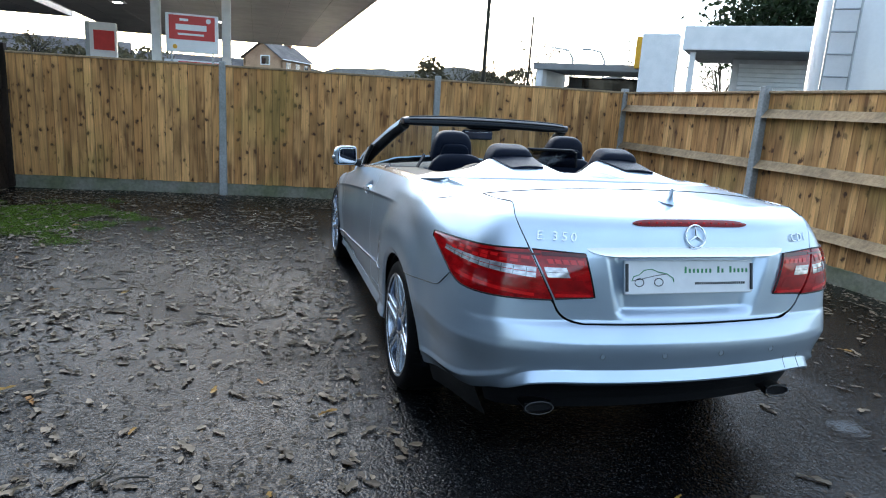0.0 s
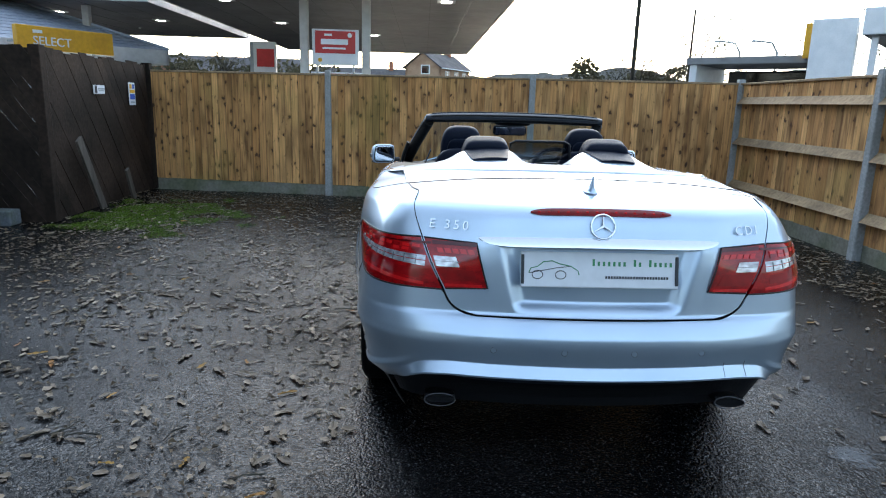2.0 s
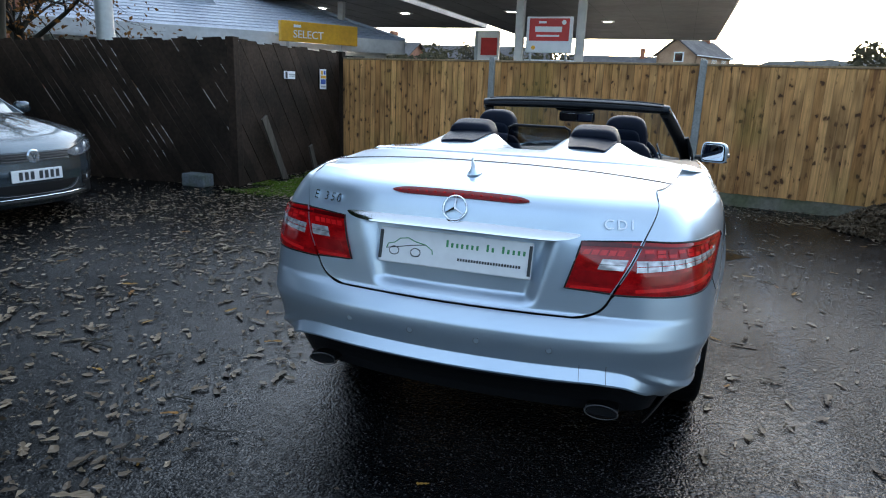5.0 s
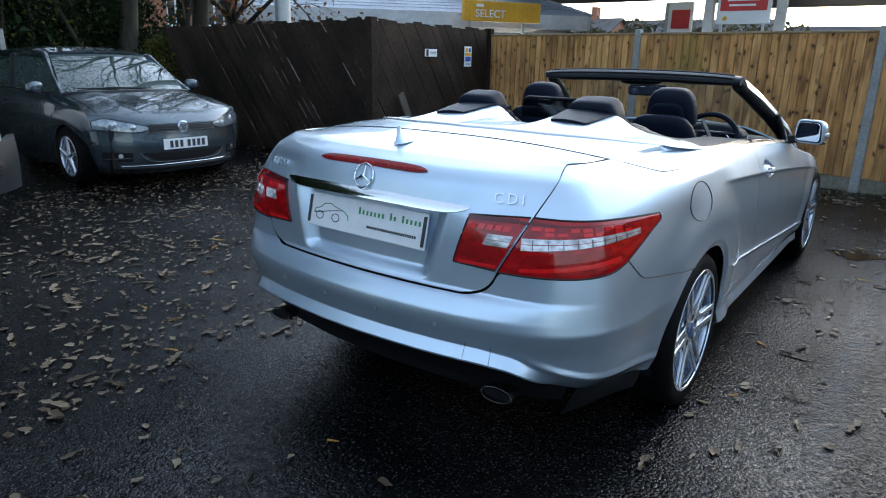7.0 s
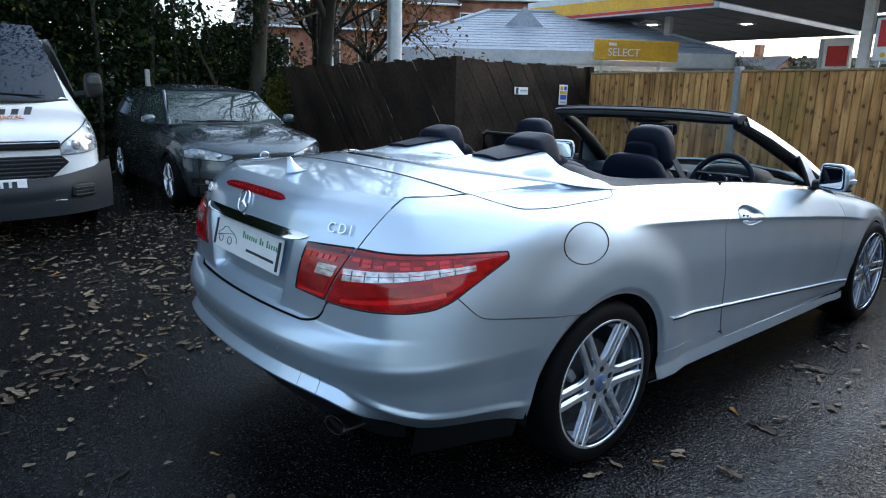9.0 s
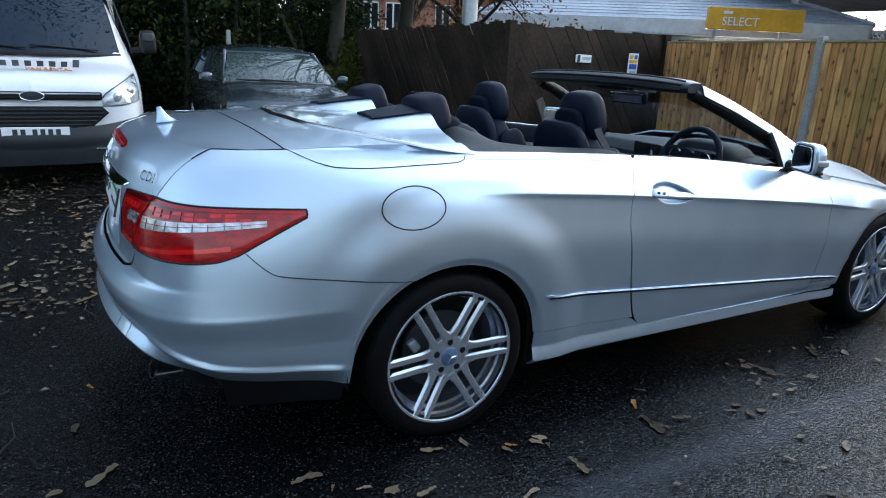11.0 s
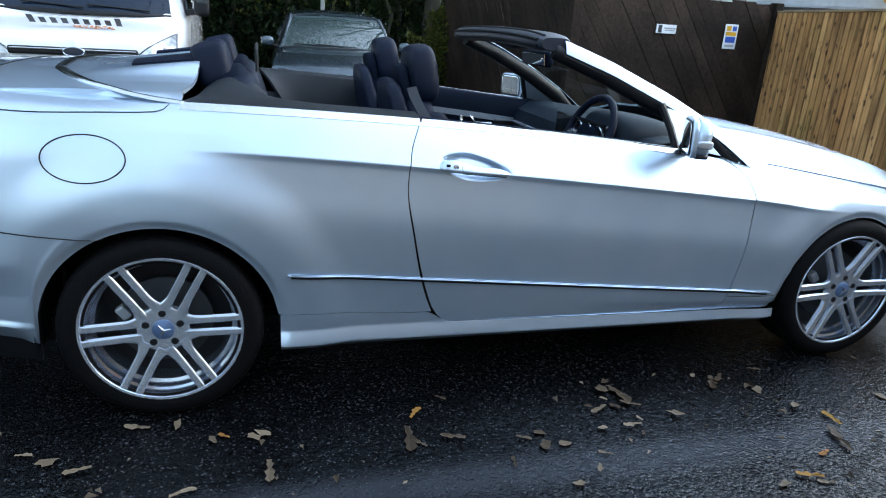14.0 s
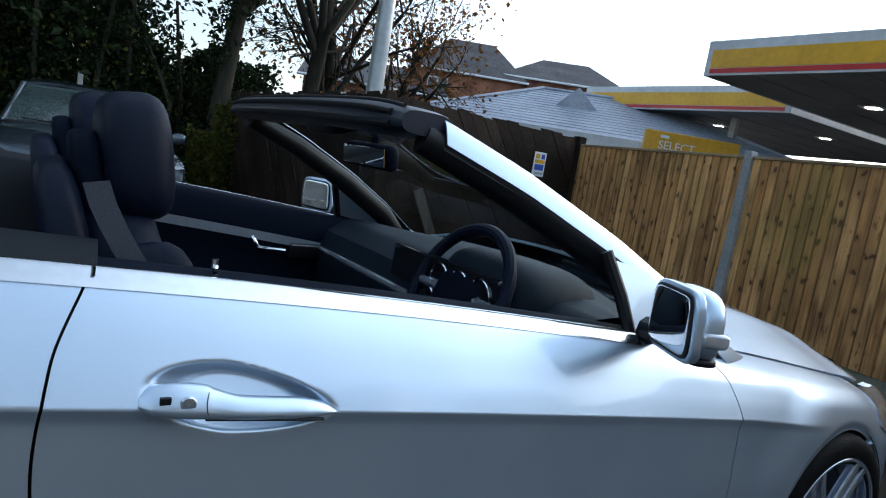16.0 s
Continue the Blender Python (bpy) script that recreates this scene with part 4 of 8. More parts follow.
def lid_area(x0, x1, z0, z1, out, lean=0.0):
    """A field on the lid's lamp, its upright ends leaning with the seam."""
    return lambda u, v, sx=1: shell(s_x(lerp(x0, x1, u) + lean * v), lerp(z0, z1, v), out, sx)


for sx in (1, -1):
    lampo = both("rear_lamp", lamp, 60, 14, REDLENS, car, "wrap-around red rear lamp with clear band", 0.02, (sx,))[0]
    edge = [lamp(k / 40, 0.0, sx) for k in range(41)] + [lamp(1.0, k / 8, sx) for k in range(1, 9)] + [lamp(1 - k / 40, 1.0, sx) for k in range(1, 41)]
    part("lamp_seal", tube(bmesh.new(), edge, 0.0032, 6), BLACK, lampo, "black rubber lamp seal", smooth=True)
    both("dark_crown", lamp_band(0.0, 0.97, 0.886, 0.884, 0.899, 0.888, 0.0088), 40, 3, DEEPRED, lampo, "dark red upper edge", 0.001, (sx,))
    both("light_guide", lamp_band(0.02, 0.62, 0.746, 0.778, 0.757, 0.792, 0.0088), 40, 2, LEDRED, lampo, "bright red lower light guide", 0.001, (sx,))
    both("dark_field", lamp_band(0.05, 0.55, 0.769, 0.800, 0.800, 0.822, 0.0092), 30, 2, REDDARK, lampo, "", 0.001, (sx,))
    for j in (0, 1):
        both("clear_band", lamp_band(0.02, 0.80, 0.812 + 0.019 * j, 0.846 + 0.009 * j, 0.8285 + 0.019 * j, 0.8535 + 0.009 * j, 0.0105), 40, 2, CLEARLENS, lampo, "clear reflector band", 0.001, (sx,))
    for k in range(8):
        both("band_rib", lamp_band(0.08 + 0.085 * k, 0.085 + 0.085 * k, 0.814 + 0.0033 * k, 0.814 + 0.0033 * k, 0.846 + 0.0014 * k, 0.846 + 0.0014 * k, 0.012), 1, 2, DARKCHROME, lampo, "", 0.001, (sx,))
    for j in (0, 1):
        for k in range(9):
            both("red_segment", lamp_band(0.07 + 0.075 * k, 0.125 + 0.075 * k, 0.859 + 0.0125 * j, 0.860 + 0.0125 * j, 0.869 + 0.0125 * j, 0.870 + 0.0125 * j, 0.0112), 2, 2, LEDRED if (k + j) % 3 else REDDARK, lampo, "", 0.001, (sx,))
    inner = both("lid_lamp", lid_lamp, 24, 14, REDLENS, boot, "red inner lamp on the lid", 0.012, (sx,))[0]
    edge = [lid_lamp(1 - k / 20, 0.0, sx) for k in range(21)] + [lid_lamp(0.0, k / 12, sx) for k in range(1, 13)] + [lid_lamp(k / 20, 1.0, sx) for k in range(1, 21)]
    part("lamp_seal", tube(bmesh.new(), edge, 0.0030, 6), BLACK, inner, "", smooth=True)
    both("dark_crown", lid_area(0.434, 0.600, 0.886, 0.899, 0.0085, 0.004), 12, 2, DEEPRED, inner, "", 0.001, (sx,))
    both("dark_field", lid_area(0.425, 0.545, 0.768, 0.806, 0.0088, 0.02), 12, 2, REDDARK, inner, "", 0.001, (sx,))
    both("light_guide", lid_area(0.408, 0.540, 0.747, 0.757, 0.0085, 0.004), 12, 2, LEDRED, inner, "", 0.001, (sx,))
    both("clear_band", lid_area(0.492, 0.574, 0.815, 0.849, 0.0105, 0.016), 10, 2, CLEARLENS, inner, "clear reversing lamp", 0.001, (sx,))
    both("band_rib", lid_area(0.494, 0.582, 0.8315, 0.8335, 0.0120, 0.0), 6, 1, DARKCHROME, inner, "", 0.001, (sx,))
    for k in range(5):
        both("red_segment", lid_area(0.440 + 0.028 * k, 0.462 + 0.028 * k, 0.860, 0.876, 0.0100, 0.008), 2, 2, LEDRED, inner, "", 0.001, (sx,))


# quarter panels
def y_gap_rear(z):
    return smooth1(z, (0.24, 0.276, 0.321, 0.6, 0.793, 0.9, 1.01), (2.10, 2.06, 2.008, 1.925, 1.895, 1.905, 1.945))


def y_gap_front(z):
    return smooth1(z, (0.22, 0.26, 0.34, 0.72, 0.80, 0.886, 0.93), (3.20, 3.235, 3.262, 3.294, 3.27, 3.16, 3.05))


GAP = 0.0018


def s_start(z):
    if z < 0.765:
        return s_y(0.40 + 0.09 * (0.765 - z) / 0.068)
    return s_x(smooth1(z, *LIDX)) + 0.006


def rise(v, low, zc, top):
    """Height along a side panel, with a row of the sheet on the crease and close rows under it."""
    ks = (0, 0.33, 0.51, 0.6, 0.82, 1)
    zs = (low, max(lerp(low, zc, 0.4), zc - 0.06), max(lerp(low, zc, 0.75), zc - 0.018), zc, min(zc + 0.066, lerp(zc, top, 0.6)), top)
    return float(np.interp(v, ks, zs))


S_Q = s_x(0.55)


def quarter_up(u, v, sx=1):
    z = z0 = rise(v, 0.70, z_crease(0.4), 1.045)
    for _ in range(3):
        s = max(s_start(z0), lerp(S_Q, s_y(y_gap_rear(min(z, 1.0)) - GAP), u))
        y = plan(s)[1]
        z = rise(v, 0.70, z_crease(y), z_belt(y))
    return shell(s, z, 0, sx)


def quarter_low(u, v, sx=1):
    y = lerp(0.487, 2.0, u)
    z = 0.70
    for _ in range(3):
        s = max(s_start(0.70), lerp(S_Q, s_y(y_gap_rear(z) - GAP), u))
        y = plan(s)[1]
        low = min(0.699, smooth1(y, (0.49, 0.52, 0.938), (0.699, 0.6925, 0.6365))) if y < 0.938 else arch(y, lerp(0.352, 0.325, step(1.47, 2.0, y)))
        z = lerp(low, 0.70, v)
    return shell(s, z, 0, sx)


for sx in (1, -1):
    bm = grid(bmesh.new(), lambda u, v: quarter_up(u, v, sx), 200, 60, flip=sx < 0)
    grid(bm, lambda u, v: quarter_low(u, v, sx), 200, 24, flip=sx < 0)
    bmesh.ops.remove_doubles(bm, verts=bm.verts, dist=0.0006)
    quarter = thick(part("quarter_panel", bm, PAINT, car, "silver rear wing over the wheel", smooth=True, sharp=60), 0.004)
    if sx > 0:
        ell = [shell(s_y(0.934 + 0.112 * math.cos(a * math.pi / 32)), 0.880 + 0.068 * math.sin(a * math.pi / 32), 0.0008) for a in range(65)]
        part("fuel_flap_gap", tube(bmesh.new(), ell, 0.0022, 5, False), BLACK, quarter, "dark oval gap of the fuel flap")


# doors
def door(u, v, sx=1):
    z = lerp(0.26, 0.95, v)
    y = lerp(2.0, 3.2, u)
    u = u * 0.62 if u < 0.4 else (0.248 + (u - 0.4) * 0.752 / 0.6)
    for _ in range(3):
        y = lerp(y_gap_rear(z) + GAP, y_gap_front(z) - GAP, u)
        low = lerp(0.279, 0.252, (y - 2.05) / 1.17) + 0.04 * max(0, 1 - (y - 2.0) / 0.07) ** 2
        z = rise(v, low, z_crease(y), z_belt(y) - 0.006)
    bowl = 0.0
    if sx:
        dz = z - z_crease(y)
        e = ((y - 2.128) / 0.131) ** 2 + ((dz - 0.012 + 0.07 * (y - 2.128)) / (0.046 - 0.10 * max(0, y - 2.10))) ** 2
        bowl = 0.026 * (1 - step(0.25, 1.0, e))
    return shell(s_y(y), z, -bowl, sx)


for sx in (1, -1):
    d = both("door", door, 260, 100, PAINT, car, "silver car door", 0.004, (sx,))[0]
    HY = (1.998, 2.012, 2.05, 2.075, 2.085, 2.12, 2.20, 2.238, 2.256)
    def handle(u, v, _=1):
        """The pull: a flattened bar, tall at its lock end, pointed in front."""
        y = lerp(1.998, 2.256, u)
        lo = smooth1(y, HY, (0.0, -0.006, -0.008, -0.008, -0.008, -0.008, -0.007, -0.004, 0.0))
        hi = smooth1(y, HY, (0.016, 0.027, 0.033, 0.032, 0.028, 0.021, 0.019, 0.012, 0.002))
        out = smooth1(y, HY, (0.000, 0.008, 0.014, 0.0145, 0.014, 0.015, 0.012, 0.006, 0.0))
        a = 2 * math.pi * v
        c, s_ = math.cos(a), math.sin(a)
        k = (abs(c) ** 3 + abs(s_) ** 3) ** (-1 / 3)
        z = z_crease(y) + (lo + hi) / 2 + (hi - lo) / 2 * s_ * k
        return shell(s_y(y), z, 0, sx) + Vector((sx * (out - 0.009 + 0.010 * c * k), 0, 0))
    hg = grid(bmesh.new(), handle, 60, 20, flip=sx < 0)
    bmesh.ops.remove_doubles(hg, verts=hg.verts, dist=0.0004)
    part("door_handle", hg, PAINT, d, "silver pull handle", smooth=True, sharp=60)
    part("handle_strip", tube(bmesh.new(), [shell(s_y(y), z_crease(y) - 0.0075, 0.009 - 0.06 * max(0, y - 2.19), sx) for y in (2.075, 2.12, 2.16, 2.20, 2.235)], 0.0022, 6), BLACK, d, "", smooth=True)
    part("handle_joint", tube(bmesh.new(), [shell(s_y(2.078 - 0.004 * math.sin(math.pi * k / 8)), z_crease(2.078) + lerp(-0.006, 0.030, k / 8), 0.0158 - 0.012 * abs(2 * k / 8 - 1) ** 6, sx) for k in range(9)], 0.0008, 5), INK, d)
    kp = shell(s_y(2.052), z_crease(2.052) + 0.012, 0.0135, sx)
    part("key_lock", lathe(bmesh.new(), [(0.0005, 0.0035), (0.009, 0.003), (0.0105, 0.0)], 24, Matrix.Translation(kp) @ Matrix.Diagonal((sx, 1, 1, 1))), ALLOY, d, smooth=True)
    part("lock_sensor", boxm((0.006, 0.013, 0.009), shell(s_y(2.026), z_crease(2.026) + 0.015, 0.0125, sx), None, 0.001), BLACK, d)


# front wings
def wing(u, v, sx=1):
    y = lerp(3.25, 4.30, u)
    z = 0.6
    for _ in range(3):
        low = arch(y, 0.252) if y < 4.2 else 0.50
        z = rise(v, low, max(low + 0.012, z_crease(y)), z_belt(y))
        y = lerp(y_gap_front(z) + GAP, 4.30 - 0.16 * step(0.55, 0.72, z), u)
    return shell(s_y(y), z, 0, sx)


wing_seam = [(y, 0.318 - 0.006 * (y - 3.25)) for y in (3.262, 3.30, 3.36, 3.42, 3.48, 3.515)]
wings = both("front_wing", wing, 110, 70, PAINT, car, "silver front wing", 0.004)
for sx, w_ in zip((1, -1), wings):
    part("wing_gap", tube(bmesh.new(), [shell(s_y(y), z, 0.0006, sx) for y, z in wing_seam], 0.0016, 5), BLACK, w_)


# sills
def sill(u, v, sx=1):
    y = lerp(1.475, 3.525, u)
    top = lerp(0.350, 0.3225, step(1.47, 2.0, y)) if y < 2.0 else lerp(0.2778, 0.2510, (y - 2.05) / 1.17)
    if 1.98 < y < 2.08:
        top = lerp(0.3225, 0.2768, step(1.98, 2.08, y))
    low = lerp(0.203, 0.176, u)
    z = lerp(low, top, v)
    k = 0.024 * min(1.0, max(0.0, (low + 0.084 - z) / 0.052)) - 0.032 * min(1.0, max(0.0, (low + 0.030 - z) / 0.030))
    return shell(s_y(y), z, k + 0.001, sx)


both("sill", sill, 120, 24, PAINT, car, "silver side skirt", 0.004)


# slim rubbing strips
def strip(u, v, sx=1):
    y = lerp(1.50, 3.45, u)
    return shell(s_y(y), z_trim(y) + 0.0042 * (2 * v - 1) * min(1, 12 * u + 0.15, 12 * (1 - u) + 0.15), 0.003 + 0.006 * math.sin(math.pi * v), sx)


def strip_chrome(u, v, sx=1):
    y = lerp(1.51, 3.44, u)
    return shell(s_y(y), z_trim(y) + lerp(0.0022, 0.0040, v), 0.0080, sx)


for sx in (1, -1):
    st = both("rubbing_strip", strip, 90, 6, PAINT, car, "slim silver rubbing strip with bright edge", 0.003, (sx,))[0]
    both("strip_edge", strip_chrome, 60, 2, SATIN, st, "", 0.001, (sx,))
    # black sheet laid below the rubbing strip in place of its shadow
    both("strip_shadow_line", lambda u, v, sx: shell(s_y(lerp(1.51, 3.44, u)), z_trim(lerp(1.51, 3.44, u)) - lerp(0.0040, 0.0105, v), 0.0065, sx), 60, 1, BLACK, st, "", 0.001, (sx,))


# inner body, dark behind the gaps
def inner_body(u, v, sx=1):
    y = lerp(0.30, 4.25, u)
    low = arch(y, 0.19) + 0.004
    return shell(s_y(y), lerp(low, z_belt(y) - 0.012, v), -0.034, sx)


both("inner_body", inner_body, 160, 24, BLACK, car, "", 0.004)


def inner_tail(u, v, sx=1):
    a = 2 * u - 1
    return shell(s_x(0.80) * abs(a), lerp(0.28, 1.03, v), -0.045, 1 if a >= 0 else -1)


part("inner_tail", grid(bmesh.new(), inner_tail, 60, 20), BLACK, car)
part("underbody", boxm((1.36, 3.70, 0.10), (0, 2.50, 0.25), None, 0.03), BLACK, car)


# arch liners
def liner(h, r):
    def fn(u, v, sx=1):
        a = lerp(radians(-8), radians(188), u)
        return Vector((sx * lerp(0.845, 0.50, v), h[0] + (r + 0.012) * math.cos(a), max(0.16, h[1] + (r + 0.012) * math.sin(a))))
    return fn


for h, r in ((HUB_R, ARCH_R), (HUB_F, ARCH_F)):
    both("arch_liner", liner(h, r), 30, 3, FABRIC, car, "", 0)
    for sx in (1, -1):
        part("liner_back", boxm((0.01, 0.72, 0.5), (sx * 0.51, h[0], 0.42)), FABRIC, car)


# front bumper, lamps, grille
def front_bumper(u, v, sx=1):
    a = 2 * u - 1
    s = lerp(PS[-1], s_y(4.05), abs(a))
    y = plan(s)[1]
    low = max(0.20, arch(y, 0.20))
    top = lerp(0.60, 0.56, abs(a))
    return shell(s, lerp(low, max(top, low + 0.02), v), 0.012 * math.exp(-(((v - 0.08) / 0.08) ** 2)), 1 if a >= 0 else -1)


thick(part("front_bumper", grid(bmesh.new(), front_bumper, 80, 20, flip=True), PAINT, car, "silver front bumper", smooth=True, sharp=60), 0.01)


def headlamp(u, v, sx=1):
    s = lerp(s_y(4.15), s_y(4.56), u)
    y = plan(s)[1]
    lo = smooth1(y, (4.1, 4.3, 4.6), (0.64, 0.57, 0.58))
    return shell(s, lerp(lo, lerp(0.715, 0.66, u), v), 0.006, sx)


both("headlamp", headlamp, 30, 8, HEADLENS, car, "clear headlamp", 0.02)


def grille(u, v, sx=1):
    a = 2 * u - 1
    s = lerp(PS[-1], s_y(4.58), abs(a))
    return shell(s, lerp(0.60, 0.72, v), -0.02, 1 if a >= 0 else -1)


thick(part("grille", grid(bmesh.new(), grille, 24, 4, flip=True), GLOSSBLACK, car), 0.01)


# bonnet
def bonnet(u, v, sx=1):
    a = 2 * u - 1
    y = lerp(3.30 + 0.12 * (1 - a * a), 4.30 + 0.24 * (1 - a**4), v)
    e = shell(s_y(min(y, 4.26)), z_belt(min(y, 4.26)))
    xe = e.x - 0.006 - 0.10 * step(4.2, 4.5, y)
    zc = smooth1(y, (3.3, 3.7, 4.1, 4.4, 4.55), (0.985, 0.935, 0.865, 0.79, 0.72))
    ze = z_belt(min(y, 4.26)) + 0.004 - 0.03 * step(4.2, 4.5, y)
    k = 0.010 * math.exp(-(((abs(a) - 0.62) / 0.10) ** 2))
    return Vector((xe * a, y, lerp(ze, zc, 1 - abs(a) ** 2.3) + k))


thick(part("bonnet", grid(bmesh.new(), bonnet, 60, 50), PAINT, car, "silver bonnet with two raised lines", smooth=True), 0.01)
part("scuttle", boxm((0.90, 0.12, 0.04), (0, 3.39, 0.875), None, 0.015), BLACK, car)


# deck behind the cabin: folding-roof cover, moulding, fairings
def y_arc(x):
    return smooth1(abs(x), (0.0, 0.3, 0.42, 0.55, 0.64, 0.70, 0.74, 0.77), (0.727, 0.757, 0.80, 0.868, 0.935, 1.005, 1.07, 1.165))


def tonneau(u, v, sx=1):
    a = 2 * u - 1
    y0 = LID_F + 0.006 - 0.03 * (1 - a * a)
    x = lerp(0.672, 0.705, v) * a
    y = lerp(y0, y_arc(x) - 0.004, v)
    return Vector((x, y, deck_z(x, y)))


thick(part("roof_cover", grid(bmesh.new(), tonneau, 70, 30), PAINT, car, "silver folding-roof cover", smooth=True), 0.012)


def deck_fill(u, v, sx=1):
    """The wing's shoulder, from its top edge in to the cover."""
    y = lerp(0.40, 1.198, u)
    o = shell(s_y(y), z_belt(y))
    if y < LID_F:
        first = lid(1.0, 0.6).y
        edge = lid(1.0, 0.6 + 0.4 * max(0.0, (y - first) / (LID_F - first)))
        xi, zd = edge.x + 0.003, edge.z
    else:
        xi = smooth1(y, (LID_F, 0.63, 1.15, 1.3), (0.671, 0.6725, 0.7055, 0.70))
        zd = deck_z(xi, y)
    x = lerp(o.x + 0.002, min(xi, o.x), v)
    slope = (deck_z(xi - 0.01, y) - deck_z(xi, y)) / 0.01 * max(0.0, o.x - xi)
    return Vector((sx * x, lerp(o.y, y, v), zd + slope * (v - 1) + (o.z - zd + slope) * (v - 1) ** 2 - 0.001))


both("wing_shoulder", deck_fill, 50, 8, PAINT, car, "", 0.008)
for sx in (1, -1):
    seam = [Vector((sx * 0.668, 0.581, deck_z(0.668, 0.581) + 0.002))]
    seam += [shell(s_y(y), z_belt(y) - smooth1(y, (0.59, 0.64, 0.70, 0.78, 1.0, 1.12, 1.15, 1.165), (0.004, 0.022, 0.034, 0.036, 0.028, 0.021, 0.013, 0.0)) - 0.003, 0.0014, sx) for y in [0.59 + 0.575 * k / 40 for k in range(41)]]
    part("cover_gap", tube(bmesh.new(), seam, 0.0017, 5), BLACK, car)


def fairing(u, v, sx=1):
    a = 2 * u - 1
    x = 0.70 * a
    y = lerp(y_arc(x) + 0.006, 1.235 - 0.05 * (abs(a)) ** 4, v)
    top = smooth1(abs(x), (0.0, 0.10, 0.18, 0.21, 0.40, 0.43, 0.50, 0.56), (0.0, 0.04, 0.85, 1.0, 1.0, 0.85, 0.20, 0.0))
    h = top * min(1.0, max(0.0, (y - 0.86) / 0.36))
    return Vector((x, y, deck_z(x, y) - 0.004 + 0.050 * h - 0.035 * math.exp(-((x / 0.10) ** 4)) * step(1.0, 1.25, y)))


thick(part("fairing", grid(bmesh.new(), fairing, 90, 36), PAINT, car, "silver cover with two headrest fairings", smooth=True), 0.015)
for sx in (1, -1):
    def wedge(u, v, _=1):
        w = lerp(0.078, 0.112, v**0.7)
        x = sx * 0.30 + w * (2 * u - 1)
        y = lerp(1.00, 1.232, v)
        p = fairing(x / 1.40 + 0.5, (y - y_arc(x) - 0.006) / (1.235 - y_arc(x) - 0.006))
        return Vector((x, y, p.z + 0.008 + 0.006 * (1 - (2 * u - 1) ** 2)))
    thick(part("fairing_pad", grid(bmesh.new(), wedge, 16, 14), LEATHER, car, "dark wedge pad behind a headrest", smooth=True), 0.012)
    def side_trim(u, v, _=1):
        y = lerp(1.20 + 0.035 * v, 1.95, u)
        o = shell(s_y(y), z_belt(y))
        x = lerp(o.x - 0.02, 0.44, v)
        return Vector((sx * x, y + 0.03 * v, o.z - 0.004 + 0.05 * step(1.62, 1.30, y) * step(1.19, 1.29, y) * step(0.35, 1.0, v) - 0.35 * step(0.55, 1.0, v) * step(1.35, 1.7, y)))
    thick(part("quarter_trim", grid(bmesh.new(), side_trim, 24, 14, flip=sx > 0), QUARTER, car, "dark grey trim beside the rear seat", smooth=True), 0.01)
moulding = []
for k in range(-40, 41):
    x = 0.75 * k / 40
    run = max(0.0, (abs(x) - 0.69) / 0.095)
    moulding.append((x, y_arc(x), lerp(deck_z(min(abs(x), 0.69), y_arc(x)), z_belt(1.2), run) + 0.003))
for sx in (1, -1):
    ends = [(sx * x, y, lerp(deck_z(0.69, y), z_belt(1.2), (x - 0.69) / 0.095) + 0.003) for x, y in ((0.762, 1.125), (0.772, 1.162), (0.785, 1.205))]
    moulding = moulding + ends if sx > 0 else ends[::-1] + moulding


def band(u, v):
    """A low rounded band lying along the moulding's line."""
    k = u * (len(moulding) - 1)
    i = min(int(k), len(moulding) - 2)
    p = Vector(moulding[i]).lerp(Vector(moulding[i + 1]), k - i)
    d = (Vector(moulding[min(i + 2, len(moulding) - 1)]) - Vector(moulding[max(i - 1, 0)])).normalized()
    c = 2 * v - 1
    return p + Vector((d.y, -d.x, 0)) * 0.017 * c + Vector((0, 0, 0.009 * (1 - abs(c) ** 2.5) - 0.003))


part("moulding_gap", tube(bmesh.new(), [band(0.03 + 0.94 * k / 90, 0.0) + Vector((0, 0, 0.002)) for k in range(91)], 0.0022, 6), BLACK, car)
thick(part("rear_moulding", grid(bmesh.new(), band, 120, 8, flip=True), TRIMCHROME, car, "bright moulding round the roof cover", smooth=True), 0.003)
for sx in (1, -1):
    def belt(u, v, _=1):
        y = lerp(1.196, 2.955, u)
        zb = z_belt(y)
        if v < 0.34:
            return shell(s_y(y), zb - 0.013 * (1 - v / 0.34), 0.0025, sx)
        p = shell(s_y(y), zb, 0.0025, sx)
        t = (v - 0.34) / 0.66
        return p + Vector((-sx * 0.024 * t, 0, 0.007 * math.sin(0.75 * math.pi * t)))
    thick(part("belt_moulding", grid(bmesh.new(), belt, 70, 12, flip=sx < 0), TRIMCHROME, car, "bright moulding along the window line", smooth=True), 0.004)
    part("belt_seam", boxm((0.028, 0.003, 0.012), shell(s_y(1.946), 1.002, -0.008, sx)), BLACK, car)


# cabin lining
def lining(u, v, sx=1):
    y = lerp(1.22, 3.15, u)
    o = shell(s_y(y), z_belt(y))
    prof = ((0.022, -0.004), (0.06, 0.006), (0.105, 0.0), (0.125, -0.03), (0.135, -0.14), (0.115, -0.20), (0.14, -0.36), (0.15, -0.6))
    k = v * (len(prof) - 1)
    i = min(int(k), len(prof) - 2)
    dx, dz = (lerp(prof[i][n], prof[i + 1][n], k - i) for n in (0, 1))
    return Vector((sx * (o.x - dx), y, max(0.30, o.z + dz)))


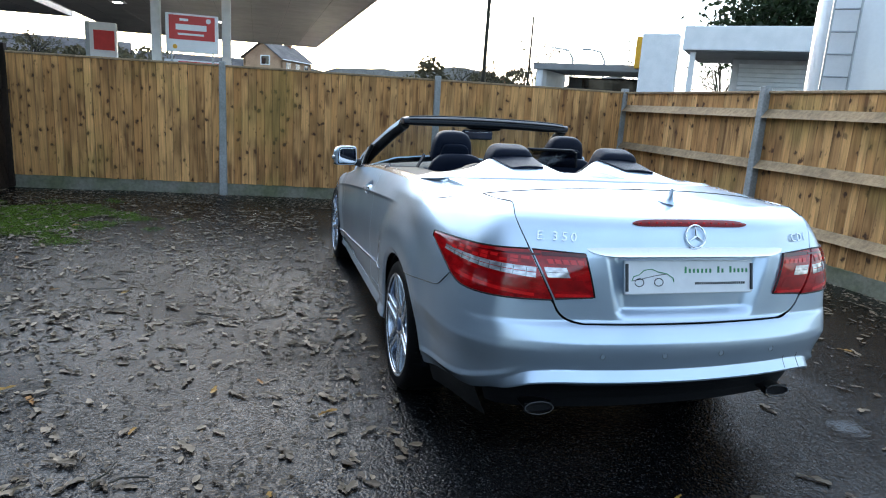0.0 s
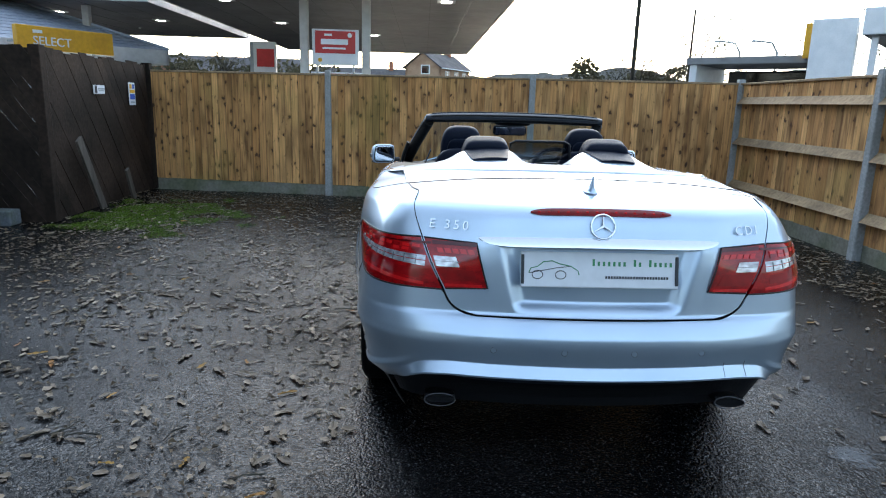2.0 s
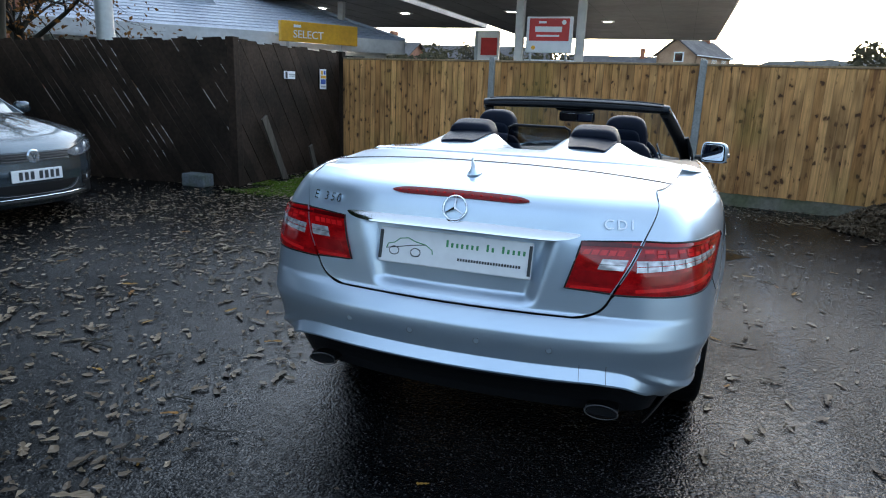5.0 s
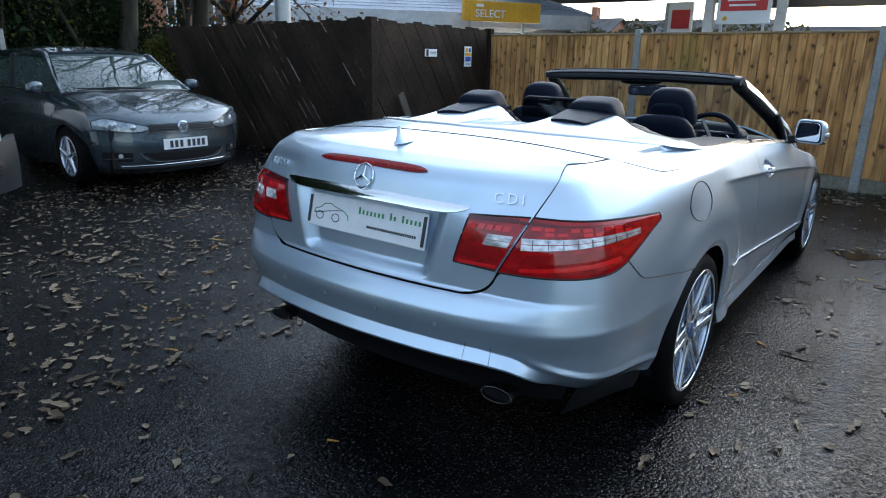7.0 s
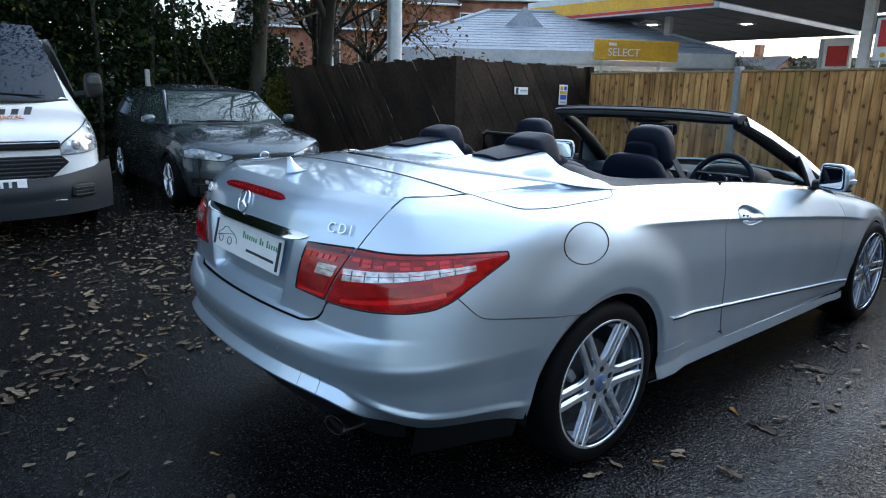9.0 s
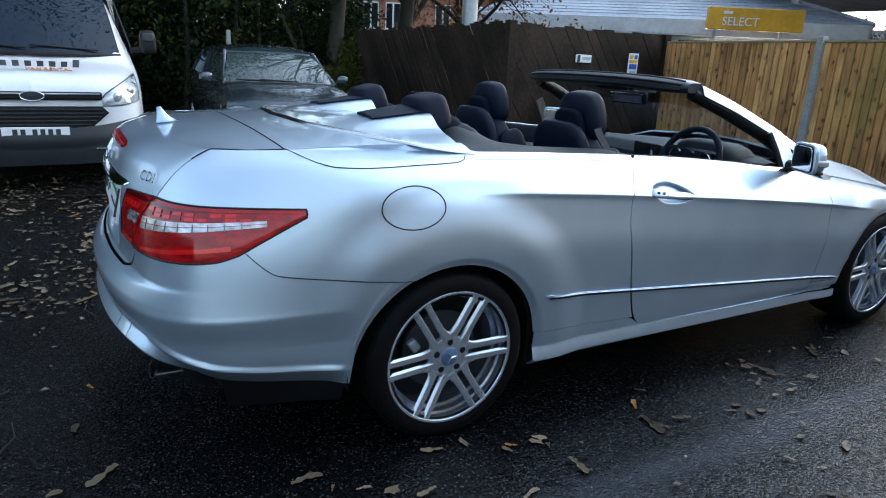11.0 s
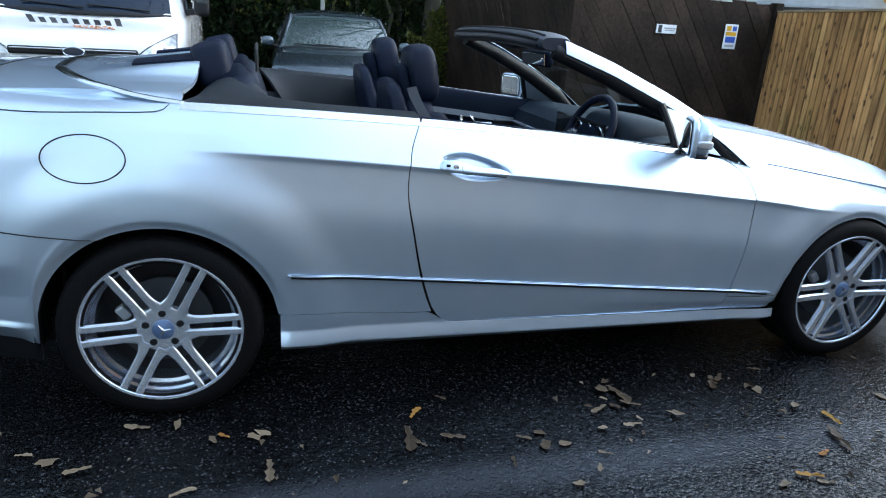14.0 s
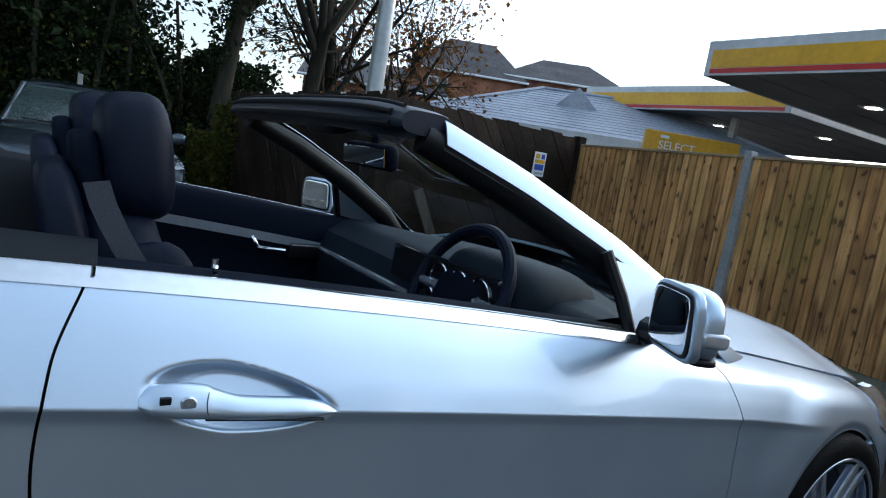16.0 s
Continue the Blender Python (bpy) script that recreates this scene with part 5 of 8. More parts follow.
for sx in (1, -1):
    ln = both("door_lining", lining, 50, 14, DASH, car, "dark vinyl side lining", 0.004, (sx,))[0]
    def silver(y0, y1, d0, d1, h, w):
        def fn(u, v, _=1):
            y = lerp(y0, y1, u)
            o = shell(s_y(y), z_belt(y))
            return Vector((sx * (o.x - w), y, o.z - lerp(d0, d1, u) - h * v))
        return fn
    part("bright_trim", grid(bmesh.new(), silver(2.15, 2.92, 0.095, 0.105, 0.032, 0.142), 12, 2, flip=sx > 0), SATIN, ln, "bright metal trim strip")
    part("bright_trim", grid(bmesh.new(), silver(1.42, 1.82, 0.085, 0.10, 0.040, 0.27), 12, 2, flip=sx > 0), SATIN, ln)
    o = shell(s_y(2.62), z_belt(2.62))
    part("inside_handle", tube(bmesh.new(), [(sx * (o.x - 0.15), 2.58, o.z - 0.12), (sx * (o.x - 0.17), 2.60, o.z - 0.155), (sx * (o.x - 0.17), 2.70, o.z - 0.16)], 0.008, 8), CHROME, ln, smooth=True)
    part("seat_switch", boxm((0.012, 0.15, 0.06), (sx * (o.x - 0.145), 2.80, o.z - 0.165), None, 0.008), DARKCHROME, ln)
    part("lock_pin", tube(bmesh.new(), [(sx * (o.x - 0.05), 2.10, z_belt(2.1)), (sx * (o.x - 0.05), 2.10, z_belt(2.1) + 0.025)], 0.005, 8), CHROME, ln)
part("cabin_floor", boxm((1.44, 2.1, 0.04), (0, 2.25, 0.30)), FABRIC, car)
part("rear_bulkhead", boxm((1.24, 0.06, 0.68), (0, 1.32, 0.66)), FABRIC, car)
part("centre_console", boxm((0.20, 1.15, 0.34), (0, 2.35, 0.50), None, 0.04), DASH, car)


def pillow(w, d, h, at, rot=(0, 0, 0), taper=0.0, power=4.0, n=14):
    """A soft padded block: a rounded box, narrower at its top by taper."""
    bm = bmesh.new()
    bmesh.ops.create_cube(bm, size=2)
    bmesh.ops.subdivide_edges(bm, edges=bm.edges[:], cuts=n // 2, use_grid_fill=True)
    m = Matrix.Translation(at) @ Euler([radians(a) for a in rot]).to_matrix().to_4x4()
    for v in bm.verts:
        p = v.co
        r = (abs(p.x) ** power + abs(p.y) ** power + abs(p.z) ** power) ** (1 / power)
        q = p / r
        k = 1 - taper * (q.z * 0.5 + 0.5) ** 2
        v.co = m @ Vector((q.x * w / 2 * k, q.y * d / 2, q.z * h / 2))
    return bm


BELT = mat("belt_webbing", (0.020, 0.026, 0.037), 0.7, 0, 300, 0.2, 0.2, 400)
# seats
for sx in (1, -1):
    seat = part("front_seat", pillow(0.50, 0.50, 0.20, (sx * 0.37, 2.32, 0.50), (4, 0, 0)), LEATHER, car, "dark leather front seat", smooth=True, sharp=0)
    part("backrest", pillow(0.50, 0.15, 0.62, (sx * 0.37, 2.06, 0.75), (12, 0, 0), 0.42), LEATHER, seat, smooth=True, sharp=0)
    part("back_panel", pillow(0.45, 0.075, 0.64, (sx * 0.37, 1.972, 0.785), (12, 0, 0), 0.24, 4.5), LEATHER, seat, smooth=True, sharp=0)
    part("headrest", pillow(0.262, 0.118, 0.222, (sx * 0.38, 2.030, 1.120), (9, 0, 0), 0.20, 3.6), LEATHER, seat, smooth=True, sharp=0)
    part("headrest_back", pillow(0.190, 0.05, 0.16, (sx * 0.38, 1.962, 1.075), (12, 0, 0), 0.18, 4.5), DASH, seat, smooth=True, sharp=0)
    part("headrest_post", pillow(0.15, 0.06, 0.12, (sx * 0.38, 2.03, 1.01), (10, 0, 0), 0.0, 4), DASH, seat, smooth=True, sharp=0)
    part("side_bolster", pillow(0.085, 0.17, 0.52, (sx * 0.37 + 0.205, 2.085, 0.74), (12, -4, 0), 0.30), LEATHER, seat, smooth=True, sharp=0)
    part("side_bolster", pillow(0.085, 0.17, 0.52, (sx * 0.37 - 0.205, 2.085, 0.74), (12, 4, 0), 0.30), LEATHER, seat, smooth=True, sharp=0)
    def belt_strap(u, v, _=1):
        p = Vector((sx * lerp(0.565, 0.660, u), lerp(1.960, 2.115, u**1.3), lerp(1.085, 0.84, u)))
        return p + Vector((0, 0.018 * (2 * v - 1), 0.004 * (2 * v - 1)))
    thick(part("belt_guide", grid(bmesh.new(), belt_strap, 8, 2), BELT, seat, "grey belt guide strap"), 0.006)
    rs = part("rear_seat", pillow(0.52, 0.45, 0.22, (sx * 0.33, 1.60, 0.55)), LEATHER, car, "dark leather rear seat", smooth=True, sharp=0)
    part("backrest", pillow(0.52, 0.16, 0.56, (sx * 0.33, 1.41, 0.82), (14, 0, 0), 0.12), LEATHER, rs, smooth=True, sharp=0)
    part("headrest", pillow(0.262, 0.13, 0.165, (sx * 0.30, 1.268, 1.118), (14, 0, 0), 0.26, 5.5), LEATHER, rs, smooth=True, sharp=0)
    part("headrest_cowl", pillow(0.30, 0.12, 0.12, (sx * 0.30, 1.33, 1.06), (10, 0, 0), 0.15, 3.5), DASH, rs, smooth=True, sharp=0)
# wind deflector between the rear headrests
wd = [(-0.165, 1.085), (-0.155, 1.165), (-0.13, 1.178), (0.13, 1.178), (0.155, 1.165), (0.165, 1.085)]
deflector = part("wind_deflector", tube(bmesh.new(), [(x, 1.42, z) for x, z in wd], 0.007, 8), BLACK, car, "dark mesh wind deflector", smooth=True)
MESHNET = glass("deflector_mesh", (0.45, 0.46, 0.48))
part("mesh", prism(bmesh.new(), wd, 1.419, 1.421, "y"), MESHNET, deflector)

# dashboard
dash_out = [(2.92, 0.45), (2.86, 0.62), (2.84, 0.80), (2.87, 0.87), (2.95, 0.915), (3.10, 0.935), (3.30, 0.93), (3.42, 0.90), (3.40, 0.45)]


def dash_pt(u, v):
    a, k = 2 * u - 1, v * (len(dash_out) - 1)
    i = min(int(k), len(dash_out) - 2)
    y, z = (lerp(dash_out[i][n], dash_out[i + 1][n], k - i) for n in (0, 1))
    f = max(0.0, (y - 2.95) / 0.47)
    return Vector((0.69 * a, y - 0.27 * a * a * f, z - 0.045 * a * a * f))


db = grid(bmesh.new(), dash_pt, 28, 32, flip=True)
dash = part("dashboard", db, DASHTOP, car, "dark dashboard", smooth=True)
part("instrument_hood", pillow(0.40, 0.34, 0.20, (0.37, 2.98, 0.89), (-8, 0, 0), 0.2, 3.5), DASHTOP, dash, smooth=True, sharp=0)
part("instrument_face", boxm((0.32, 0.02, 0.11), (0.37, 2.80, 0.90), Matrix(), 0.01), GLOSSBLACK, dash)
for x in (-0.09, 0.0, 0.09):
    part("dial_ring", tube(bmesh.new(), [(0.37 + x + 0.042 * math.cos(a * math.pi / 12), 2.788, 0.90 + 0.042 * math.sin(a * math.pi / 12)) for a in range(25)], 0.003, 6, False), CHROME, dash)
part("centre_screen", boxm((0.20, 0.02, 0.10), (0.02, 2.855, 0.885), None, 0.006), DARKGLASS, dash)
part("dash_trim", tube(bmesh.new(), [(-0.68, 2.85, 0.80), (-0.3, 2.845, 0.80), (0.1, 2.845, 0.80)], 0.012, 8), ALLOY, dash, "bright trim line")
wm = Matrix.Translation((0.37, 2.785, 0.885)) @ Matrix.Rotation(radians(68), 4, "X")
wheel_ring = part("steering_wheel", tube(bmesh.new(), [wm @ Vector((0.178 * math.cos(a * math.pi / 24), 0.178 * math.sin(a * math.pi / 24), 0)) for a in range(49)], 0.0165, 10, False), LEATHER, car, "dark leather steering wheel with bright spokes", smooth=True)
part("airbag_pad", pillow(0.17, 0.13, 0.06, (0, 0, 0)), DASH, wheel_ring, smooth=True, sharp=0).matrix_basis = wm @ Matrix.Translation((0, 0, -0.01))
for a in (0, 180, 250, 290):
    part("spoke", tube(bmesh.new(), [wm @ Vector((0.07 * math.cos(radians(a)), 0.07 * math.sin(radians(a)), -0.005)), wm @ Vector((0.168 * math.cos(radians(a)), 0.168 * math.sin(radians(a)), 0))], [0.016, 0.011], 8), ALLOY, wheel_ring, smooth=True)

# windscreen and its frame
def screen_pt(u, v):
    a = 2 * u - 1
    top = Vector((0.575 * a, 2.555 - 0.03 * a * a, 1.262 - 0.018 * a * a))
    base = Vector((0.735 * a, 3.43 - 0.24 * a * a, 0.925 - 0.035 * a * a))
    p = top.lerp(base, v)
    p.z += 0.035 * math.sin(math.pi * v)
    return p


frame_ob = part("windscreen", grid(bmesh.new(), screen_pt, 24, 16), GLASS, car, "clear windscreen in a black and silver frame", smooth=True)
frame_ob.visible_shadow = False


def header(u, v, sx=1):
    a = 2 * u - 1
    t = 2 * math.pi * v
    c, s_ = math.cos(t), math.sin(t)
    k = (abs(c) ** 3.5 + abs(s_) ** 3.5) ** (-1 / 3.5)
    k *= 1 - 0.35 * a**8
    return Vector((0.598 * a, 2.53 - 0.035 * a * a + 0.085 * c * k, 1.276 - 0.013 * a * a + 0.034 * s_ * k))


hb_ = grid(bmesh.new(), header, 40, 24)
for u_ in (0, 1):
    f_ = hb_.faces.new([hb_.verts.new(header(u_, k / 24)) for k in range(24)])
bmesh.ops.remove_doubles(hb_, verts=hb_.verts, dist=0.0005)
bmesh.ops.recalc_face_normals(hb_, faces=hb_.faces)
part("header_rail", hb_, NAVY, frame_ob, "black roof header rail", smooth=True)
for c_, r_ in ((2.15, 0.006), (2.75, 0.007), (3.55, 0.007)):
    part("seal_fold", tube(bmesh.new(), [header(0.03 + 0.94 * k / 40, c_ / (2 * math.pi)) for k in range(41)], r_, 8), BLACK, frame_ob, "", smooth=True)
part("latch_housing", pillow(0.26, 0.12, 0.04, (0, 2.57, 1.255), (20, 0, 0)), BLACK, frame_ob, smooth=True, sharp=0)
im = Matrix.Translation((0.0, 2.68, 1.185)) @ Euler((radians(8), 0, radians(6))).to_matrix().to_4x4()
imir = part("inside_mirror", boxm((0.24, 0.045, 0.07), (0, 0, 0), im, 0.02, 3), DASH, frame_ob, "dark inside mirror", smooth=True)
part("mirror_face", boxm((0.215, 0.004, 0.05), (0, -0.0235, 0), im, 0.001), MIRROR, imir)
part("mirror_stalk", tube(bmesh.new(), [(0, 2.70, 1.20), (0, 2.68, 1.26)], 0.012, 8), DASH, imir)
for sx in (1, -1):
    A = [Vector((sx * 0.590, 2.53, 1.280)), Vector((sx * 0.630, 2.715, 1.212)), Vector((sx * 0.688, 2.955, 1.102)), Vector((sx * 0.742, 3.16, 0.988)), Vector((sx * 0.768, 3.30, 0.888)), Vector((sx * 0.735, 3.46, 0.834))]
    def pillar(u, v, w0, w1, drop):
        k = u * (len(A) - 1)
        i = min(int(k), len(A) - 2)
        p = A[i].lerp(A[i + 1], k - i)
        return p + Vector((sx * lerp(w0, w1, v), 0.03 * v * 0, -drop * v * v))
    pl = thick(part("pillar_cover", grid(bmesh.new(), lambda u, v: pillar(u, v, 0.002, 0.031, 0.048), 24, 8, flip=sx > 0), PAINT, frame_ob, "silver windscreen pillar", smooth=True), 0.004)
    part("pillar_lining", grid(bmesh.new(), lambda u, v: pillar(u, v, -0.024, 0.027, 0.052) + Vector((0, -0.004, -0.0065)), 24, 8, flip=sx > 0), BLACK, frame_ob, smooth=True)
    part("pillar_seal", tube(bmesh.new(), [p + Vector((-sx * 0.016, -0.030, -0.040)) for p in A[:-2]] + [A[-2] + Vector((-sx * 0.02, -0.06, -0.04))], [0.032, 0.037, 0.040, 0.040, 0.036], 12), BLACK, frame_ob, smooth=True)
    # small fixed corner pane
    q = [Vector((sx * 0.768, 2.955, 0.922)), Vector((sx * 0.768, 3.17, 0.885)), Vector((sx * 0.735, 3.03, 1.035)), Vector((sx * 0.728, 2.905, 1.060))]
    cb = bmesh.new()
    cb.faces.new([cb.verts.new(p) for p in q])
    thick(part("corner_cover", cb, PAINT, frame_ob, "silver corner cover by the mirror"), 0.006)
    part("corner_seal", tube(bmesh.new(), [Vector((sx * 0.776, 2.955, 0.912)), Vector((sx * 0.757, 2.93, 0.985)), Vector((sx * 0.724, 2.895, 1.072))], 0.014, 8), BLACK, frame_ob, smooth=True)
    # door mirror
    mc = Vector((sx * 0.925, 2.945, 0.982))
    my = -sx * 25
    mm_ = Matrix.Translation(mc) @ Matrix.Rotation(radians(my), 4, "Z")
    dm = part("door_mirror", pillow(0.172, 0.066, 0.136, mm_ @ Vector((0, -0.004, 0)), (0, 0, my), 0.10, 3.2), PAINT, car, "silver door mirror with indicator strip", smooth=True, sharp=0)
    part("mirror_rim", pillow(0.176, 0.026, 0.138, mm_ @ Vector((0, -0.034, 0)), (3, 0, my), 0.10, 6), PAINT, dm, smooth=True, sharp=0)
    part("mirror_well", pillow(0.160, 0.010, 0.122, mm_ @ Vector((0, -0.0450, 0)), (3, 0, my), 0.10, 7), BLACK, dm, smooth=True, sharp=0)
    part("mirror_face", pillow(0.148, 0.006, 0.110, mm_ @ Vector((0, -0.0490, 0)), (3, 0, my), 0.10, 8), MIRROR, dm, smooth=True, sharp=0)
    part("indicator", pillow(0.028, 0.055, 0.030, mm_ @ Vector((sx * 0.074, 0.002, -0.016)), (0, 0, my), 0.0, 4), HEADLENS, dm, "clear indicator strip", smooth=True, sharp=0)
    part("mirror_underside", pillow(0.160, 0.06, 0.020, mm_ @ Vector((0, -0.004, -0.060)), (0, 0, my), 0.0, 4), BLACK, dm, smooth=True, sharp=0)
    part("mirror_foot", tube(bmesh.new(), [(sx * 0.80, 2.985, 0.925), (sx * 0.86, 2.965, 0.935), (sx * 0.90, 2.95, 0.95)], [0.03, 0.024, 0.022], 10), BLACK, dm, smooth=True)


# wheels
def make_wheel():
    root = thing("wheel", "", "")
    for k in ("label", "category"):
        if k in root:
            del root[k]
    tyre = [(0.232, 0.0), (0.246, 0.006), (0.262, 0.010), (0.285, 0.010), (0.303, 0.002), (0.313, -0.012), (0.317, -0.035), (0.318, -0.115), (0.317, -0.195), (0.311, -0.218), (0.285, -0.235), (0.24, -0.23)]
    part("tyre", lathe(bmesh.new(), tyre, 72), RUBBER, root, "low-profile black tyre", smooth=True)
    for k in range(72):
        a = 2 * math.pi * k / 72
        b = boxm((0.05, 0.004, 0.008), (-0.045, 0, 0.3137))
        bmesh.ops.rotate(b, cent=(0, 0, 0), matrix=Matrix.Rotation(a, 3, "X"), verts=b.verts)
        if k == 0:
            tread = bmesh.new()
        me = bpy.data.meshes.new("t")
        b.to_mesh(me)
        tread.from_mesh(me)
        bpy.data.meshes.remove(me)
        b.free()
    part("tread", tread, RUBBER, root)
    rim = [(0.252, 0.000), (0.2525, 0.006), (0.2505, 0.0085), (0.243, 0.0075), (0.2405, 0.004), (0.2385, -0.012)]
    r = part("rim", lathe(bmesh.new(), rim, 72), ALLOY, root, "polished alloy rim", smooth=True)
    part("rim_barrel", lathe(bmesh.new(), [(0.2387, -0.011), (0.236, -0.030), (0.228, -0.034), (0.224, -0.058), (0.212, -0.062), (0.206, -0.12)], 72), BARREL, r, "polished inner barrel", smooth=True)
    part("brake_disc", lathe(bmesh.new(), [(0.02, -0.085), (0.150, -0.085), (0.150, -0.10)], 40), INK, root)
    part("brake_backing", lathe(bmesh.new(), [(0.005, -0.125), (0.214, -0.125)], 32), BLACK, root)
    part("brake_caliper", boxm((0.03, 0.035, 0.05), (-0.06, -0.072, 0.108), None, 0.008), STEEL, root, "pale brake caliper")
    for k in range(6):
        a0 = radians(90 + 60 * k - 4)
        for d in (-1, 1):
            def spoke(u, v, d=d, a0=a0):
                rr = lerp(0.066, 0.2465, u)
                off = d * lerp(0.0232, 0.0250, u)
                w = lerp(0.0128, 0.0118, u)
                c = lerp(-1, 1, v)
                lat = off + w * c + d * (0.020 * max(0.0, 1 - u / 0.30) ** 2 * max(0.0, c * d) + 0.008 * max(0.0, (u - 0.90) / 0.10) ** 2 * max(0.0, c * d))
                ax = 0.0025 - 0.018 * (1 - rr / 0.24) + 0.0035 * (1 - c**8)
                return Vector((ax, rr * math.cos(a0) - lat * math.sin(a0), rr * math.sin(a0) + lat * math.cos(a0)))
            thick(part("spoke", grid(bmesh.new(), spoke, 14, 12), ALLOY, r, smooth=True), 0.026)
    def star(u, v):
        th = 2 * math.pi * u
        reach = 0.087 - 0.003 * math.cos(6 * (th - radians(86)))
        rr = lerp(0.002, reach, v**0.8)
        return Vector((-0.0085 - 0.0005 * step(0.05, 0.11, rr) - 0.016 * max(0.0, (v - 0.93) / 0.07), rr * math.cos(th), rr * math.sin(th)))
    thick(part("hub_plate", grid(bmesh.new(), star, 144, 16, flip=True), ALLOY, r, smooth=True), 0.012)
    part("hub_cap", lathe(bmesh.new(), [(0.0005, -0.001), (0.028, -0.002), (0.034, -0.006), (0.035, -0.012)], 32), mat_cap(), r, "blue-grey hub cap", smooth=True)
    for k in range(3):
        a = radians(90 + 120 * k)
        part("cap_ray", tube(bmesh.new(), [(0.001, 0, 0), (0.0, 0.024 * math.cos(a), 0.024 * math.sin(a))], [0.004, 0.001], 6), CHROME, r)
    for k in range(5):
        a = radians(90 + 72 * k + 36)
        part("bolt_hole", lathe(bmesh.new(), [(0.0005, -0.0074), (0.0115, -0.0074), (0.0125, -0.010)], 16, Matrix.Translation((0, 0.055 * math.cos(a), 0.055 * math.sin(a)))), BLACK, r)
    part("valve", tube(bmesh.new(), [(-0.02, 0.2, 0.06), (0.0, 0.195, 0.06)], 0.004, 6), BLACK, r)
    return root


CAP = []


def mat_cap():
    if not CAP:
        CAP.append(mat("cap_blue", (0.10, 0.16, 0.28), 0.3, 0.3, 60, 0.1))
    return CAP[0]


w0 = make_wheel()
w0.parent = car
w0.matrix_basis = Matrix.Translation((0.874, HUB_R[0], 0.318)) @ Matrix.Rotation(radians(36), 4, "X")
for x, y, turn, roll in ((0.864, HUB_F[0], 0, 35), (-0.874, HUB_R[0], 180, 20), (-0.864, HUB_F[0], 180, 50)):
    copy_thing(w0, Matrix.Translation((x, y, 0.318)) @ Matrix.Rotation(radians(turn), 4, "Z") @ Matrix.Rotation(radians(roll), 4, "X"))

# ---- the grey hatchback ----
def loft(stations, mirror=True, n_sub=0):
    """A body through cross-sections: each a (y, [(x, z), ...]) half outline; mirrored about x = 0."""
    bm = bmesh.new()
    rows = []
    for y, sec in stations:
        full = [(-x, z) for x, z in reversed(sec)] + ([(x, z) for x, z in sec] if sec[0][0] > 1e-6 else list(sec[1:]))
        rows.append([bm.verts.new((x, y, z)) for x, z in full])
    for a, b in zip(rows, rows[1:]):
        for k in range(len(a) - 1):
            bm.faces.new((a[k], a[k + 1], b[k + 1], b[k]))
    bm.faces.new(rows[0])
    bm.faces.new(rows[-1][::-1])
    bmesh.ops.recalc_face_normals(bm, faces=bm.faces)
    return bm


def sub(ob, n=2):
    s = ob.modifiers.new("round", "SUBSURF")
    s.levels = s.render_levels = n
    return ob


def small_wheel(parent, m, r, rimr, w=0.2, spokes=5):
    root = part("wheel", lathe(bmesh.new(), [(rimr, 0.0), (rimr + 0.015, 0.012), (r - 0.02, 0.008), (r, -0.03), (r, -w + 0.03), (r - 0.03, -w)], 40), RUBBER, parent, "black tyre on an alloy rim", smooth=True)
    root.matrix_basis = m
    part("rim", lathe(bmesh.new(), [(rimr, 0.004), (rimr - 0.012, 0.008), (rimr - 0.02, -0.02), (rimr - 0.03, -0.08)], 40), ALLOY, root, smooth=True)
    part("rim_back", lathe(bmesh.new(), [(0.004, -0.07), (rimr - 0.025, -0.07)], 24), BLACK, root)
    for k in range(spokes):
        a = 2 * math.pi * k / spokes + 0.3
        part("spoke", tube(bmesh.new(), [(-0.012, 0.02 * math.cos(a), 0.02 * math.sin(a)), (-0.002, (rimr - 0.012) * math.cos(a), (rimr - 0.012) * math.sin(a))], [0.03, 0.018], 8), ALLOY, root, smooth=True)
    return root


# own plan: y forward to the nose at 0, x to its left seen from the front
hatch = thing("hatchback_car", "dark grey metallic hatchback parked nose-out by the hedge", "car", Matrix.Translation((-4.74, 2.37, 0)) @ Matrix.Rotation(radians(-92), 4, "Z") @ Matrix.Scale(0.94, 4))
# along the middle from chin to scuttle: y, z, half width, how far the ends sweep back
FACE = ((-0.07, 0.17, 0.72, 0.26), (-0.015, 0.24, 0.79, 0.28), (0.0, 0.34, 0.835, 0.30), (0.0, 0.46, 0.86, 0.30), (-0.012, 0.57, 0.87, 0.30), (-0.028, 0.67, 0.875, 0.29), (-0.055, 0.73, 0.875, 0.27),
        (-0.13, 0.795, 0.868, 0.21), (-0.36, 0.875, 0.85, 0.12), (-0.70, 0.945, 0.815, 0.08), (-1.02, 0.99, 0.765, 0.12))


def hface(a, k):
    """The nose and bonnet in one sheet: a across, k along its stations."""
    ks = tuple(range(len(FACE)))
    y, z, w, back = (smooth1(k, ks, tuple(f[n] for f in FACE)) for n in range(4))
    rib = 0.010 * math.exp(-(((abs(a) - 0.62) / 0.09) ** 2)) * step(7, 8.5, k)
    return Vector((w * a, y - back * abs(a) ** 3, z - 0.045 * abs(a) ** 4 * step(6, 9, k) + rib))


def h_low(y):
    z = 0.19
    for hy in (-0.86, -3.44):
        if abs(y - hy) < 0.345:
            z = max(z, 0.32 + math.sqrt(0.345**2 - (y - hy) ** 2))
    return z


